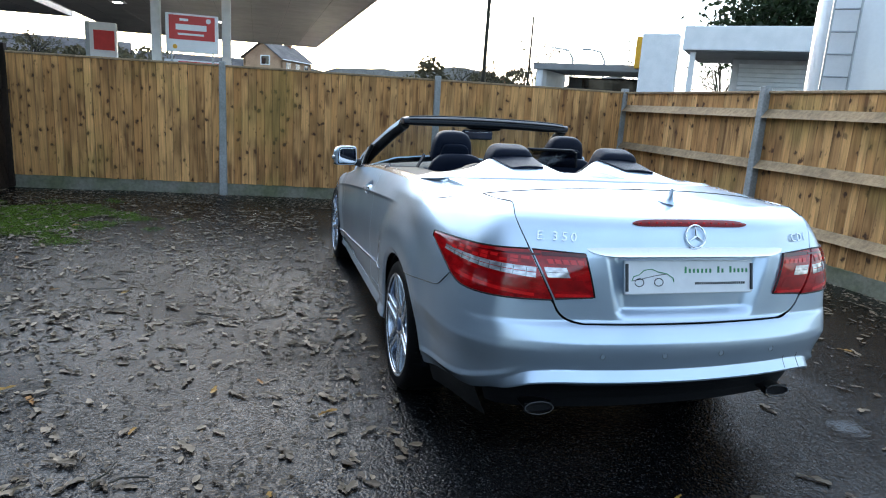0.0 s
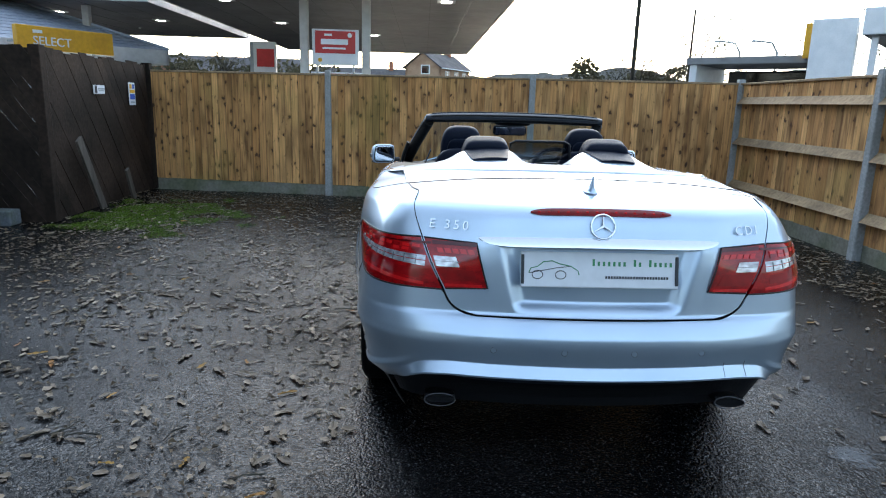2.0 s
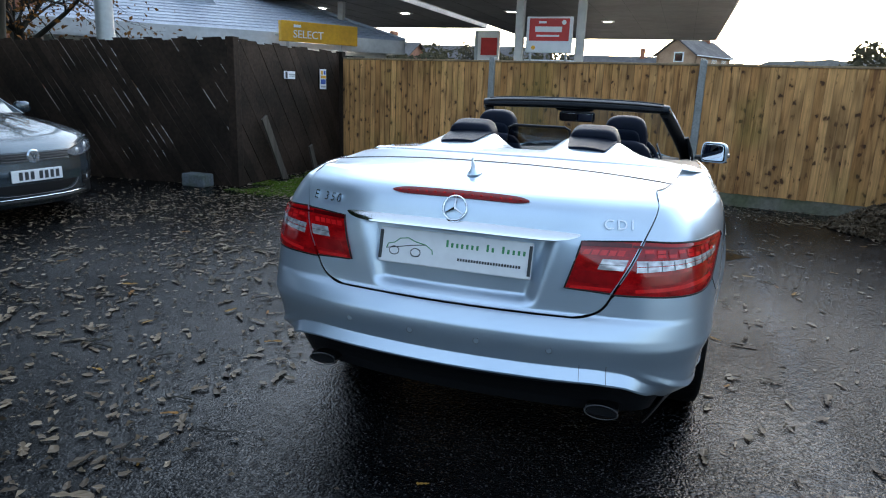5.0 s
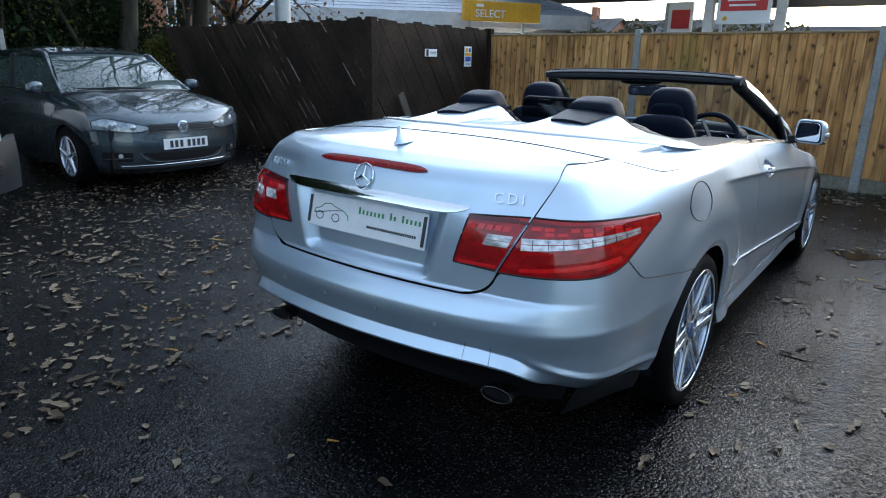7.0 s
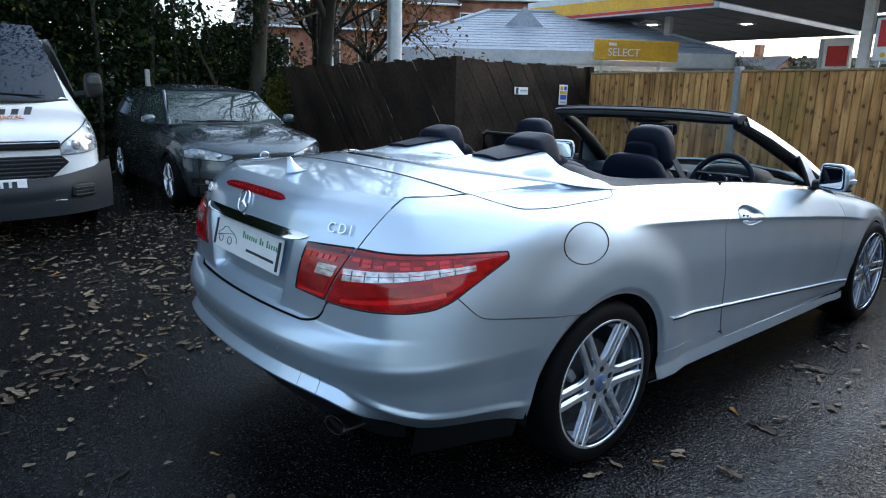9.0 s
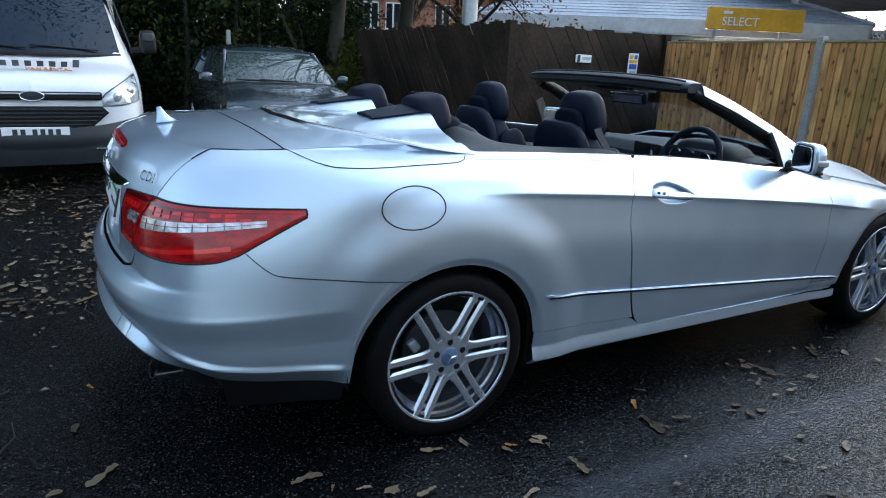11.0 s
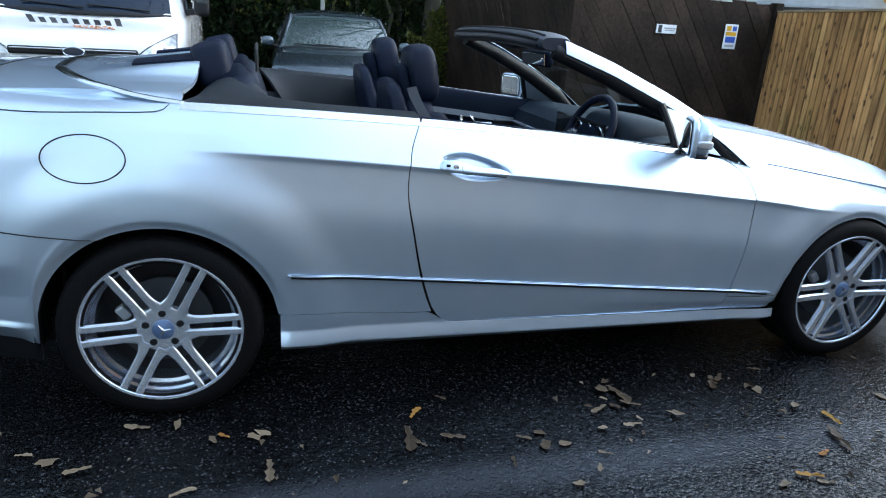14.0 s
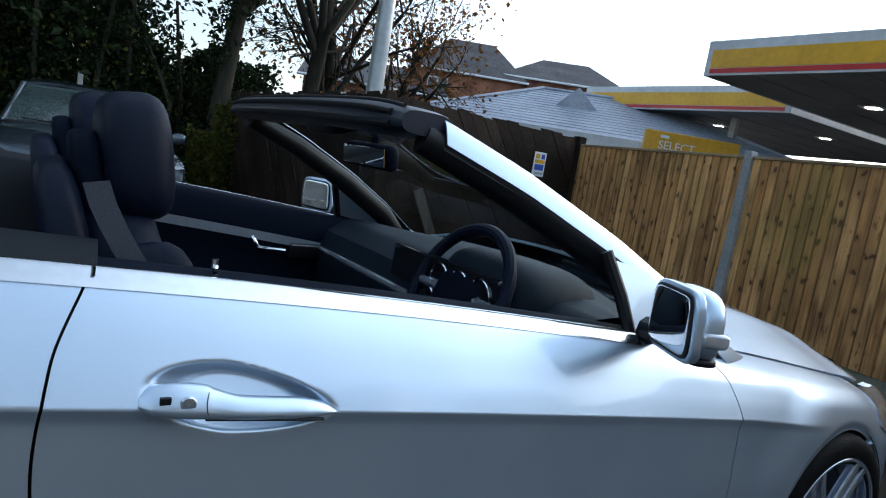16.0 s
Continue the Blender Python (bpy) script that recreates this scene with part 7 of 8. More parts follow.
# ---- lamp column ----
col = thing("lamp_column", "tall pale grey steel column behind the screen", "pole", Matrix.Translation((-8.2, 6.6, 0)))
part("shaft", tube(bmesh.new(), [(0, 0, 0), (0, 0, 4), (0, 0, 9)], [0.15, 0.13, 0.10], 20), STEEL, col, smooth=True)
part("base_plate", boxm((0.42, 0.42, 0.03), (0, 0, 0.005), None, 0.005), STEEL, col)

# ---- filling-station canopies ----
def canopy(name, x0, x1, y0, y1, z, h, label, lights, pillars):
    root = thing(name, label, "canopy")
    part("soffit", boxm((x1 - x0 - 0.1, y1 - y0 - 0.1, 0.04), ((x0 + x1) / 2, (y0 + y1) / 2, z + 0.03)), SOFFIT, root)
    part("roof_deck", boxm((x1 - x0 - 0.1, y1 - y0 - 0.1, 0.04), ((x0 + x1) / 2, (y0 + y1) / 2, z + h - 0.1)), FASCIA, root)
    n = int((x1 - x0) / 1.2)
    for i in range(1, n):
        part("soffit_joint", boxm((0.012, y1 - y0 - 0.2, 0.008), (lerp(x0, x1, i / n), (y0 + y1) / 2, z + 0.007)), INK, root)
    for ax, a, b, c in (("x", x0, x1, y0), ("x", x0, x1, y1), ("y", y0, y1, x0), ("y", y0, y1, x1)):
        L = b - a
        for nm, zz, hh, mm, pr in (("fascia", z + h / 2, h, FASCIA, 0.0), ("yellow_band", z + h * 0.47, h * 0.52, YELLOW, 0.012), ("red_band", z + h * 0.125, h * 0.13, RED, 0.014)):
            size = (L, 0.06 + 2 * pr, hh) if ax == "x" else (0.06 + 2 * pr, L, hh)
            if nm != "fascia" and (ax == "y" or c == y1):
                continue
            if nm != "fascia":
                size = (L - 0.3, size[1], hh) if ax == "x" else (size[0], L - 0.3, hh)
            at = ((a + b) / 2, c, zz) if ax == "x" else (c, (a + b) / 2, zz)
            part(nm, boxm(size, at), mm, root)
    for x, y in lights:
        f = part("downlight", boxm((0.55, 0.55, 0.04), (x, y, z - 0.005), None, 0.01), WHITE, root, "lit square downlight")
        part("diffuser", boxm((0.30, 0.30, 0.02), (x, y, z - 0.03), None, 0.005), LAMP, f)
    for x, y in pillars:
        part("pillar", boxm((0.24, 0.24, z), (x, y, z / 2), None, 0.02), RENDERED, root, "white canopy pillar")
    return root


LAMP = glow("downlight_glow", (1.0, 0.97, 0.9), 6.0)
canopy("station_canopy", -9.2, 2.0, 16.0, 41, 4.40, 0.84, "filling-station canopy with yellow and red edge bands", [(-7.0, 20), (-6.5, 26), (-3, 30), (0, 19), (-5.5, 34)], [(-4.15, 18.0), (-2.35, 18.0)])
canopy("link_canopy", -18.7, -9.9, 21.2, 34, 4.40, 0.84, "lower link canopy with yellow and red edge bands", [(-14.6, 24.5), (-11.5, 26.5)], [(-16.4, 22.6), (-12.6, 22.6)])
# hanging sign between the pillars
sgn = part("station_sign", boxm((1.34, 0.10, 1.0), (-3.22, 17.78, 2.86), None, 0.02), WHITE)
tagged(sgn, "white pump-island sign with a red panel", "sign")
part("red_panel", boxm((1.16, 0.02, 0.62), (-3.22, 17.722, 3.0), None, 0.005), RED, sgn)
bars(sgn, [(-3.24, 3.01, 0.78, 0.15), (-3.42, 3.20, 0.22, 0.06), (-3.25, 2.83, 0.66, 0.05)], Matrix.Translation((0, 17.710, 0)), WHITE)
part("sign_spot", lathe(bmesh.new(), [(0.001, 0.01), (0.06, 0.01), (0.065, 0)], 16, Matrix.Translation((-2.80, 17.712, 3.2)) @ Matrix.Rotation(radians(-90), 4, "Z")), WHITE, sgn)
part("sign_spot", lathe(bmesh.new(), [(0.001, 0.01), (0.055, 0.01), (0.06, 0)], 16, Matrix.Translation((-3.66, 17.722, 2.50)) @ Matrix.Rotation(radians(-90), 4, "Z")), YELLOW, sgn)
for x in (-3.75, -2.7):
    part("sign_leg", boxm((0.06, 0.06, 2.4), (x, 17.8, 1.2)), STEEL, sgn)
low = part("pump_sign", boxm((1.5, 0.12, 0.5), (-3.2, 17.9, 1.92), None, 0.02), WHITE)
tagged(low, "white pump header with a red stripe", "sign")
part("red_stripe", boxm((1.1, 0.02, 0.10), (-3.05, 17.83, 2.08)), RED, low)
for x in (-3.7, -2.7):
    pump = tagged(part("fuel_pump", boxm((0.7, 0.45, 1.75), (x, 18.15, 0.875), None, 0.03), WHITE), "white fuel pump under the canopy", "fuel pump", "pumps")
totem = part("price_totem", boxm((0.9, 0.25, 3.3), (-6.3, 22.0, 1.65), None, 0.03), WHITE)
tagged(totem, "white and red roadside totem seen past the canopy", "sign")
part("red_panel", boxm((0.6, 0.02, 0.6), (-6.2, 21.86, 2.75)), RED, totem)
part("blue_edge", boxm((0.12, 0.02, 3.2), (-6.68, 21.86, 1.65)), STEEL, totem)

# ---- the station shop ----
shop = thing("station_shop", "low white shop with a hipped grey roof and yellow sign", "building")
SL, SR = Vector((-18.45, 13.85, 0)), Vector((-10.65, 22.7, 0))
EV, SB = 2.95, 2.52
SD = (SR - SL).normalized()
SN = Vector((-SD.y, SD.x, 0))


def wallseg(a, b, z0, z1, t, name, material, parent=None):
    d = b - a
    ob = part(name, boxm((d.length, t, z1 - z0), (d.length / 2, t / 2, (z0 + z1) / 2)), material, parent or shop)
    ob.matrix_basis = Matrix.Translation(a) @ Matrix.Rotation(math.atan2(d.y, d.x), 4, "Z")
    return ob


BL, BR = SL + SN * 8, SR + SN * 8
for a, b in ((SL, SR), (SR, BR), (BR, BL), (BL, SL)):
    wallseg(a, b, 0, SB, 0.3, "wall", RENDERED)
o = 0.55
E0, E1, E2, E3 = SL - SD * o - SN * o, SR + SD * o - SN * o, BR + SD * o + SN * o, BL - SD * o + SN * o
for a, b in ((E0, E1), (E1, E2), (E2, E3), (E3, E0)):
    wallseg(a, b, SB - 0.08, EV, 0.12, "fascia", FASCIA)
part("eaves_soffit", prism(bmesh.new(), [(p.x, p.y) for p in (E0, E1, E2, E3)], SB - 0.06, SB - 0.02, "z"), FASCIA, shop)
K0, K1 = SL + SD * 3.6 + SN * 3.9 + Vector((0, 0, 4.75)), SR - SD * 3.6 + SN * 3.9 + Vector((0, 0, 4.75))
up = Vector((0, 0, EV))
rb = bmesh.new()
vs = [rb.verts.new(p) for p in (E0 + up, E1 + up, E2 + up, E3 + up, K0, K1)]
for f in ((0, 1, 5, 4), (1, 2, 5), (2, 3, 4, 5), (3, 0, 4)):
    rb.faces.new([vs[k] for k in f])
bmesh.ops.recalc_face_normals(rb, faces=rb.faces)
roof = thick(part("roof", rb, SHOPROOF, shop, "grey tiled hipped roof"), 0.10)
for k in range(1, 15):
    t = k / 15
    l0, l1, l2, l3 = (p.lerp(q, t) + Vector((0, 0, 0.015)) for p, q in ((E0 + up, K0), (E1 + up, K1), (E2 + up, K1), (E3 + up, K0)))
    part("tile_course", tube(bmesh.new(), [l3, l0, l1, l2], 0.010, 4), SHOPROOF, roof)
for a, b in ((E0 + up, K0), (E1 + up, K1), (K0, K1)):
    part("hip_tiles", tube(bmesh.new(), [a + Vector((0, 0, 0.03)), b + Vector((0, 0, 0.04))], 0.075, 6), SHOPROOF, roof)
# small gablet over the front slope
g0 = SL.lerp(SR, 0.42) + SN * 2.0
gp = [g0 - SD * 0.9 + Vector((0, 0, 3.85)), g0 + SD * 0.9 + Vector((0, 0, 3.85)), g0 + Vector((0, 0, 4.75)), g0 + SN * 1.9 + Vector((0, 0, 4.75))]
gab = bmesh.new()
gv = [gab.verts.new(p) for p in gp]
for f in ((0, 1, 2), (0, 2, 3), (1, 3, 2)):
    gab.faces.new([gv[k] for k in f])
thick(part("gablet", gab, SHOPROOF, roof, "grey tiled gablet"), 0.05)
for t0, t1, z0, z1 in ((0.10, 0.22, 0.9, 2.1), (0.30, 0.44, 0.9, 2.1), (0.55, 0.92, 0.1, 2.3)):
    wallseg(SL.lerp(SR, t0) - SN * 0.05, SL.lerp(SR, t1) - SN * 0.05, z0, z1, 0.05, "window", DARKGLASS)
wallseg(SL.lerp(SR, 0.60) - SN * 0.10, SL.lerp(SR, 0.88) - SN * 0.10, 2.05, 2.2, 0.04, "window_light", LAMP)
for k in range(6):
    t = 0.03 + k / 6.2
    wallseg(SL.lerp(SR, t), SL.lerp(SR, t + 0.008), 0, SB - 0.1, -0.05, "pilaster", FASCIA)
ss = thing("shop_sign", "yellow shop sign with white lettering on the eaves", "sign")
q0, q1 = Vector((-12.40, 18.0, 0)), Vector((-10.85, 20.6, 0))
qd = (q1 - q0)
ss.matrix_basis = Matrix.Translation(q0) @ Matrix.Rotation(math.atan2(qd.y, qd.x), 4, "Z")
part("sign_box", boxm((qd.length, 0.22, 0.68), (qd.length / 2, 0.11, 2.94), None, 0.02), YELLOW, ss)
letters("SELECT", 0.36, Matrix.Translation((1.02, -0.012, 2.74)) @ Matrix.Rotation(radians(90), 4, "X"), WHITE, ss, "letter", 0.01)
part("print_bar", boxm((0.28, 0.01, 0.09), (0.60, -0.006, 3.12)), WHITE, ss)
for t in (0.3, 2.4):
    part("sign_bracket", boxm((0.06, 0.9, 0.06), (t, 0.6, 2.85)), STEEL, ss)
    part("sign_leg", boxm((0.07, 0.07, 2.65), (t, 0.14, 1.32)), STEEL, ss)

# ---- houses ----
def house(name, label, m, L, W, eave, ridge, wins, hip=0.0, wallmat=None, chimney=True):
    """Gabled or hipped house: x along its front, y deep; wins: (x, z, w, h) on the front."""
    root = thing(name, label, "house", m)
    wm_ = wallmat or BRICK
    part("wall", boxm((L, 0.3, eave), (0, 0.15, eave / 2)), wm_, root)
    part("wall", boxm((L, 0.3, eave), (0, W - 0.15, eave / 2)), wm_, root)
    for sx in (-1, 1):
        out = [(0.0, 0.0), (W, 0.0), (W, eave)] + ([] if hip else [(W / 2, ridge)]) + [(0.0, eave)]
        part("gable_wall", prism(bmesh.new(), out, sx * (L / 2 - 0.3), sx * L / 2, "x"), wm_, root)
    rb_ = bmesh.new()
    o = 0.35
    p = [Vector((-L / 2 - o, -o, eave)), Vector((L / 2 + o, -o, eave)), Vector((L / 2 + o, W + o, eave)), Vector((-L / 2 - o, W + o, eave)), Vector((-L / 2 - o + hip, W / 2, ridge)), Vector((L / 2 + o - hip, W / 2, ridge))]
    v = [rb_.verts.new(q) for q in p]
    rb_.faces.new((v[0], v[1], v[5], v[4]))
    rb_.faces.new((v[2], v[3], v[4], v[5]))
    if hip:
        rb_.faces.new((v[1], v[2], v[5]))
        rb_.faces.new((v[3], v[0], v[4]))
    bmesh.ops.recalc_face_normals(rb_, faces=rb_.faces)
    rf = thick(part("roof", rb_, SLATE, root, "dark slate roof"), 0.15)
    part("gutter", tube(bmesh.new(), [(-L / 2 - o, -o, eave - 0.05), (L / 2 + o, -o, eave - 0.05)], 0.07, 6), WHITE, rf)
    if chimney:
        part("chimney", boxm((0.6, 0.9, 1.6), (L * 0.3, W / 2, ridge + 0.3), None, 0.03), BRICK, rf)
    for x, z, w, h in wins:
        wn_ = part("window", boxm((w, 0.12, h), (x, 0.0, z), None, 0.01), WHITE, root, "white-framed window")
        for s_ in (-1, 1):
            part("pane", boxm((w / 2 - 0.1, 0.02, h - 0.14), (x + s_ * w / 4, -0.065, z)), DARKGLASS, wn_)
        part("sill", boxm((w + 0.2, 0.2, 0.08), (x, -0.05, z - h / 2 - 0.04)), WHITE, wn_)
    return root


def facing(p, a):
    return Matrix.Translation(p) @ Matrix.Rotation(radians(a), 4, "Z")


# brick terrace beyond the trees
house("brick_house", "red brick house with slate roof and white windows", facing((-31.6, 23.7, 0), 57), 6.6, 6, 6.6, 9.0, [(-1.7, 5.5, 1.2, 1.3), (1.7, 5.0, 1.3, 1.2), (-1.7, 2.6, 1.3, 1.4)], 2.2, None, False)
house("brick_house", "red brick house with slate roof and a roof window", facing((-28.6, 28.6, 0), 50), 7.0, 6, 7.0, 8.7, [(-1.5, 5.6, 1.2, 1.2), (1.5, 5.6, 1.2, 1.2)], 2.4, None, False)
house("brick_house", "red brick house half hidden by trees", facing((-33.4, 18.6, 0.3), 62), 8, 8, 4.6, 6.4, [(-3.0, 3.2, 0.9, 1.5), (-1.7, 3.2, 0.9, 1.5), (1.2, 3.2, 0.9, 1.5), (3.2, 3.2, 1.0, 1.5)])
# house past the canopy
house("gabled_house", "tan brick house with a dark roof, far off", facing((-0.9, 86.0, 0), 62) @ Matrix.Translation((4.5, -2.6, 0)), 9, 5.2, 5.8, 7.9, [(-2.6, 4.9, 1.2, 1.2), (0.2, 4.9, 1.2, 1.2), (2.8, 4.9, 1.2, 1.2)], 0.0, TANBRICK)
# window in its gable end
far_gable = bpy.data.objects["gabled_house"]
gw = part("window", boxm((0.12, 1.3, 1.2), (-4.5, 2.2, 5.6), None, 0.01), WHITE, far_gable, "white-framed window")
part("pane", boxm((0.02, 1.0, 0.95), (-4.57, 2.2, 5.6)), DARKGLASS, gw)
for x, y, L, r in ((-22, 70, 16, 6.2), (-34, 62, 14, 6.0), (-9.5, 95, 14, 6.6), (28, 92, 22, 5.6), (46, 86, 14, 5.2)):
    house("far_house", "distant brick house with dark roof", facing((x, y, -0.4), random.uniform(-8, 8)), L, 8, 3.8, r, [(-L / 4, 2.6, 1.4, 1.2), (L / 4, 2.6, 1.4, 1.2)], 0, None, True)

# ---- white forecourt building and motorhome beyond the side fence ----
wb = thing("forecourt_building", "white flat-roofed forecourt building with a yellow panel", "building", facing((15.6, 22.4, 0.35), -42))
part("canopy_fascia", boxm((5.6, 6.0, 0.95), (2.5, 3.0, 4.35), None, 0.03), WHITE, wb)
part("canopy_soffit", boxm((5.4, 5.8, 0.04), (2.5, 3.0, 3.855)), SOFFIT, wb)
part("wall", boxm((5.0, 0.3, 3.8), (4.0, 3.2, 1.9)), FASCIA, wb)
for z in range(8):
    part("shutter_slat", boxm((3.6, 0.06, 0.16), (3.6, 3.0, 2.2 + 0.19 * z), None, 0.02), WHITE, wb)
for x in (0.1, 4.9):
    part("column", boxm((0.22, 0.22, 3.9), (x, 0.4, 1.95)), WHITE, wb)
part("white_panel", boxm((1.5, 0.5, 4.5), (-1.2, 0.2, 2.25), None, 0.03), WHITE, wb)
part("yellow_panel", boxm((0.35, 1.6, 1.3), (-2.05, 1.0, 3.75), None, 0.02), YELLOW, wb)
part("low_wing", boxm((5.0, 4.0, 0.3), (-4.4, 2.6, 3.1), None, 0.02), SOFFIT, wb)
part("low_wall", boxm((0.3, 3.8, 3.1), (-6.6, 2.6, 1.55)), WHITE, wb)
part("low_window", boxm((3.6, 0.2, 0.7), (-4.4, 4.4, 2.5)), DARKGLASS, wb)
mh = thing("motorhome", "white motorhome with a rear ladder beyond the fence", "motorhome", facing((6.85, 5.25, 0), -44))
part("body", boxm((2.3, 6.4, 2.75), (0, 3.2, 1.95), None, 0.22, 4), WHITEVAN, mh, smooth=True)
for x in (-0.95, -0.62):
    part("ladder_rail", tube(bmesh.new(), [(x, -0.02, 1.0), (x, -0.09, 1.1), (x, -0.09, 3.1), (x, 0.05, 3.35)], 0.016, 8), STEEL, mh, smooth=True)
for k in range(7):
    part("ladder_rung", tube(bmesh.new(), [(-0.95, -0.09, 1.2 + 0.3 * k), (-0.62, -0.09, 1.2 + 0.3 * k)], 0.014, 8), STEEL, mh)
part("rear_window", boxm((0.9, 0.04, 0.55), (0.35, -0.01, 2.9), None, 0.03), DARKGLASS, mh)
part("marker_lamp", boxm((0.28, 0.10, 0.10), (0.3, -0.03, 2.55), None, 0.03), FASCIA, mh)
part("bike_rack", tube(bmesh.new(), [(0.1, -0.05, 2.35), (0.3, -0.18, 2.2), (0.38, -0.2, 1.9), (0.1, -0.22, 1.75), (-0.25, -0.2, 1.7)], 0.035, 8), STEEL, mh, smooth=True)
for p in ((0.12, -0.07, 2.33), (0.33, -0.2, 2.05), (0.15, -0.23, 1.77), (-0.05, -0.22, 1.73)):
    part("rack_clamp", pillow(0.12, 0.12, 0.10, p), BRICK, mh, smooth=True, sharp=0)
for sx in (-1, 1):
    small_wheel(mh, Matrix.Translation((sx * 1.16, 1.9, 0.34)) @ Matrix.Rotation(radians(0 if sx > 0 else 180), 4, "Z"), 0.34, 0.21)

# ---- poles and far lamp posts ----
for x, y, h, r, lab in ((9.3, 30.0, 9.5, 0.11, "tall wooden service pole"), (17.5, 44.0, 8.0, 0.09, "thin far pole")):
    pl_ = part("service_pole", tube(bmesh.new(), [(x, y, 0), (x + 0.08, y, h)], [r, r * 0.7], 10), BARK)
    tagged(pl_, lab + " against the sky", "pole")
for x, y in ((20.5, 43.0), (22.5, 42.0)):
    lp_ = thing("far_street_lamp", "pale far street lamp post", "street lamp", Matrix.Translation((x, y, 0)))
    part("shaft", tube(bmesh.new(), [(0, 0, 0), (0, 0, 5.2), (-0.4, 0, 5.8), (-1.3, 0, 5.9)], [0.10, 0.08, 0.06, 0.05], 8), STEEL, lp_, smooth=True)
    part("lantern", boxm((0.6, 0.2, 0.12), (-1.5, 0, 5.88), None, 0.03), STEEL, lp_)

# ---- trees, hedges, litter ----
rng = np.random.default_rng(7)


def leaf_mesh(name, pts, size, material, parent=None, label="", up=0.0, curl=0.15, kind=""):
    """Many small kite-shaped leaves, each folded along its spine."""
    n = len(pts)
    pts = np.asarray(pts, float)
    d = rng.normal(size=(n, 3))
    d[:, 2] *= 1 - up
    d /= np.linalg.norm(d, axis=1)[:, None]
    q = rng.normal(size=(n, 3))
    q[:, 2] *= 1 - up
    q -= d * (q * d).sum(1)[:, None]
    q /= np.linalg.norm(q, axis=1)[:, None]
    nrm = np.cross(d, q)
    nrm *= np.where(nrm[:, 2] < 0, -1.0, 1.0)[:, None]
    s = size * rng.uniform(0.6, 1.4, n)[:, None]
    c = curl * s * rng.uniform(0.2, 1.6, n)[:, None]
    v = np.stack([pts - d * s * 0.5, pts + q * s * 0.32 + nrm * c, pts + d * s * 0.55, pts - q * s * 0.32 + nrm * c], 1).reshape(-1, 3)
    i = np.arange(n)[:, None] * 4
    f = np.concatenate([i + [0, 1, 2], i + [0, 2, 3]])
    me = bpy.data.meshes.new(name)
    me.from_pydata(v.tolist(), [], f.tolist())
    me.materials.append(material)
    ob = new(name, me)
    if parent is not None:
        ob.parent = parent
    if label or kind:
        tagged(ob, label, "", "", kind)
    return ob


def limbs(bm, p, d, length, r, depth, tips, spread=0.55, droop=0.0):
    """A tapered branch with forks; collects the ends of its twigs."""
    pts, rs = [p.copy()], [r]
    q, dd = p.copy(), d.normalized()
    k = 4
    for i in range(k):
        dd = (dd + Vector(rng.normal(0, 0.13, 3).tolist()) + Vector((0, 0, -droop))).normalized()
        q = q + dd * (length / k)
        pts.append(q.copy())
        rs.append(r * (1 - 0.45 * (i + 1) / k))
        tips.append((q.copy(), depth))
    tube(bm, pts, rs, 7 if depth > 1 else 4, False)
    if depth <= 0:
        return
    for i in range(3 if depth > 1 else 4):
        j = int(rng.integers(1, k + 1))
        nd = (dd + Vector(rng.normal(0, spread, 3).tolist())).normalized()
        limbs(bm, pts[j], nd, length * rng.uniform(0.55, 0.8), rs[j] * 0.6, depth - 1, tips, spread, droop)


def tree(name, label, at, h, r, leaf, n, size, depth=3, spread=0.55, lean=(0, 0), cloud=0.35, droop=0.0, trunk_h=0.35, reach=0.38):
    root = thing(name, label, "tree", Matrix.Translation(at))
    bm, tips = bmesh.new(), []
    top = Vector((lean[0], lean[1], h * trunk_h))
    tube(bm, [(0, 0, -0.05), top * 0.4, top], [r * 1.25, r, r * 0.8], 10)
    for k in range(5):
        a = 2 * math.pi * (k + rng.uniform(0, 0.7)) / 5
        limbs(bm, top * rng.uniform(0.7, 1.0), Vector((math.cos(a) * 0.6, math.sin(a) * 0.6, rng.uniform(0.5, 1.3))), h * reach, r * 0.5, depth, tips, spread, droop)
    limbs(bm, top, Vector((0.05, 0.05, 1)), h * reach, r * 0.7, depth, tips, spread, droop)
    part("trunk", bm, BARK, root, smooth=True, sharp=0)
    if n:
        ends = np.array([t[0] for t in tips if t[1] <= 1] or [t[0] for t in tips])
        c = ends[rng.integers(0, len(ends), n)] + rng.normal(0, cloud, (n, 3))
        leaf_mesh("crown", c, size, leaf, root)
    return root


def hedge(name, label, boxes, n, size, material, kind="stuff"):
    """A ragged mass of leaves filling boxes (x0, x1, y0, y1, z0, z1), denser on the outside."""
    pts = []
    vol = [(b[1] - b[0] + 1) * (b[3] - b[2] + 1) * (b[5] - b[4] + 1) for b in boxes]
    for b, v in zip(boxes, vol):
        m = int(n * v / sum(vol))
        u = rng.uniform(0, 1, (m, 3))
        u[:, 0] = 1 - (1 - u[:, 0]) ** 1.0 * rng.uniform(0, 1, m) ** 0.5
        p = np.array([b[0], b[2], b[4]]) + u * np.array([b[1] - b[0], b[3] - b[2], b[5] - b[4]])
        lump = np.array([noise.noise(Vector((0.9 * y, 0.9 * z, 3.1))) for _, y, z in p])
        p[:, 0] += 0.55 * lump
        p[:, 2] += 0.35 * np.array([noise.noise(Vector((1.3 * y, 5.0, 0.4 * z))) for _, y, z in p])
        pts.append(p)
    ob = leaf_mesh(name, np.concatenate(pts), size, material)
    return tagged(ob, label, "hedge", "", kind)


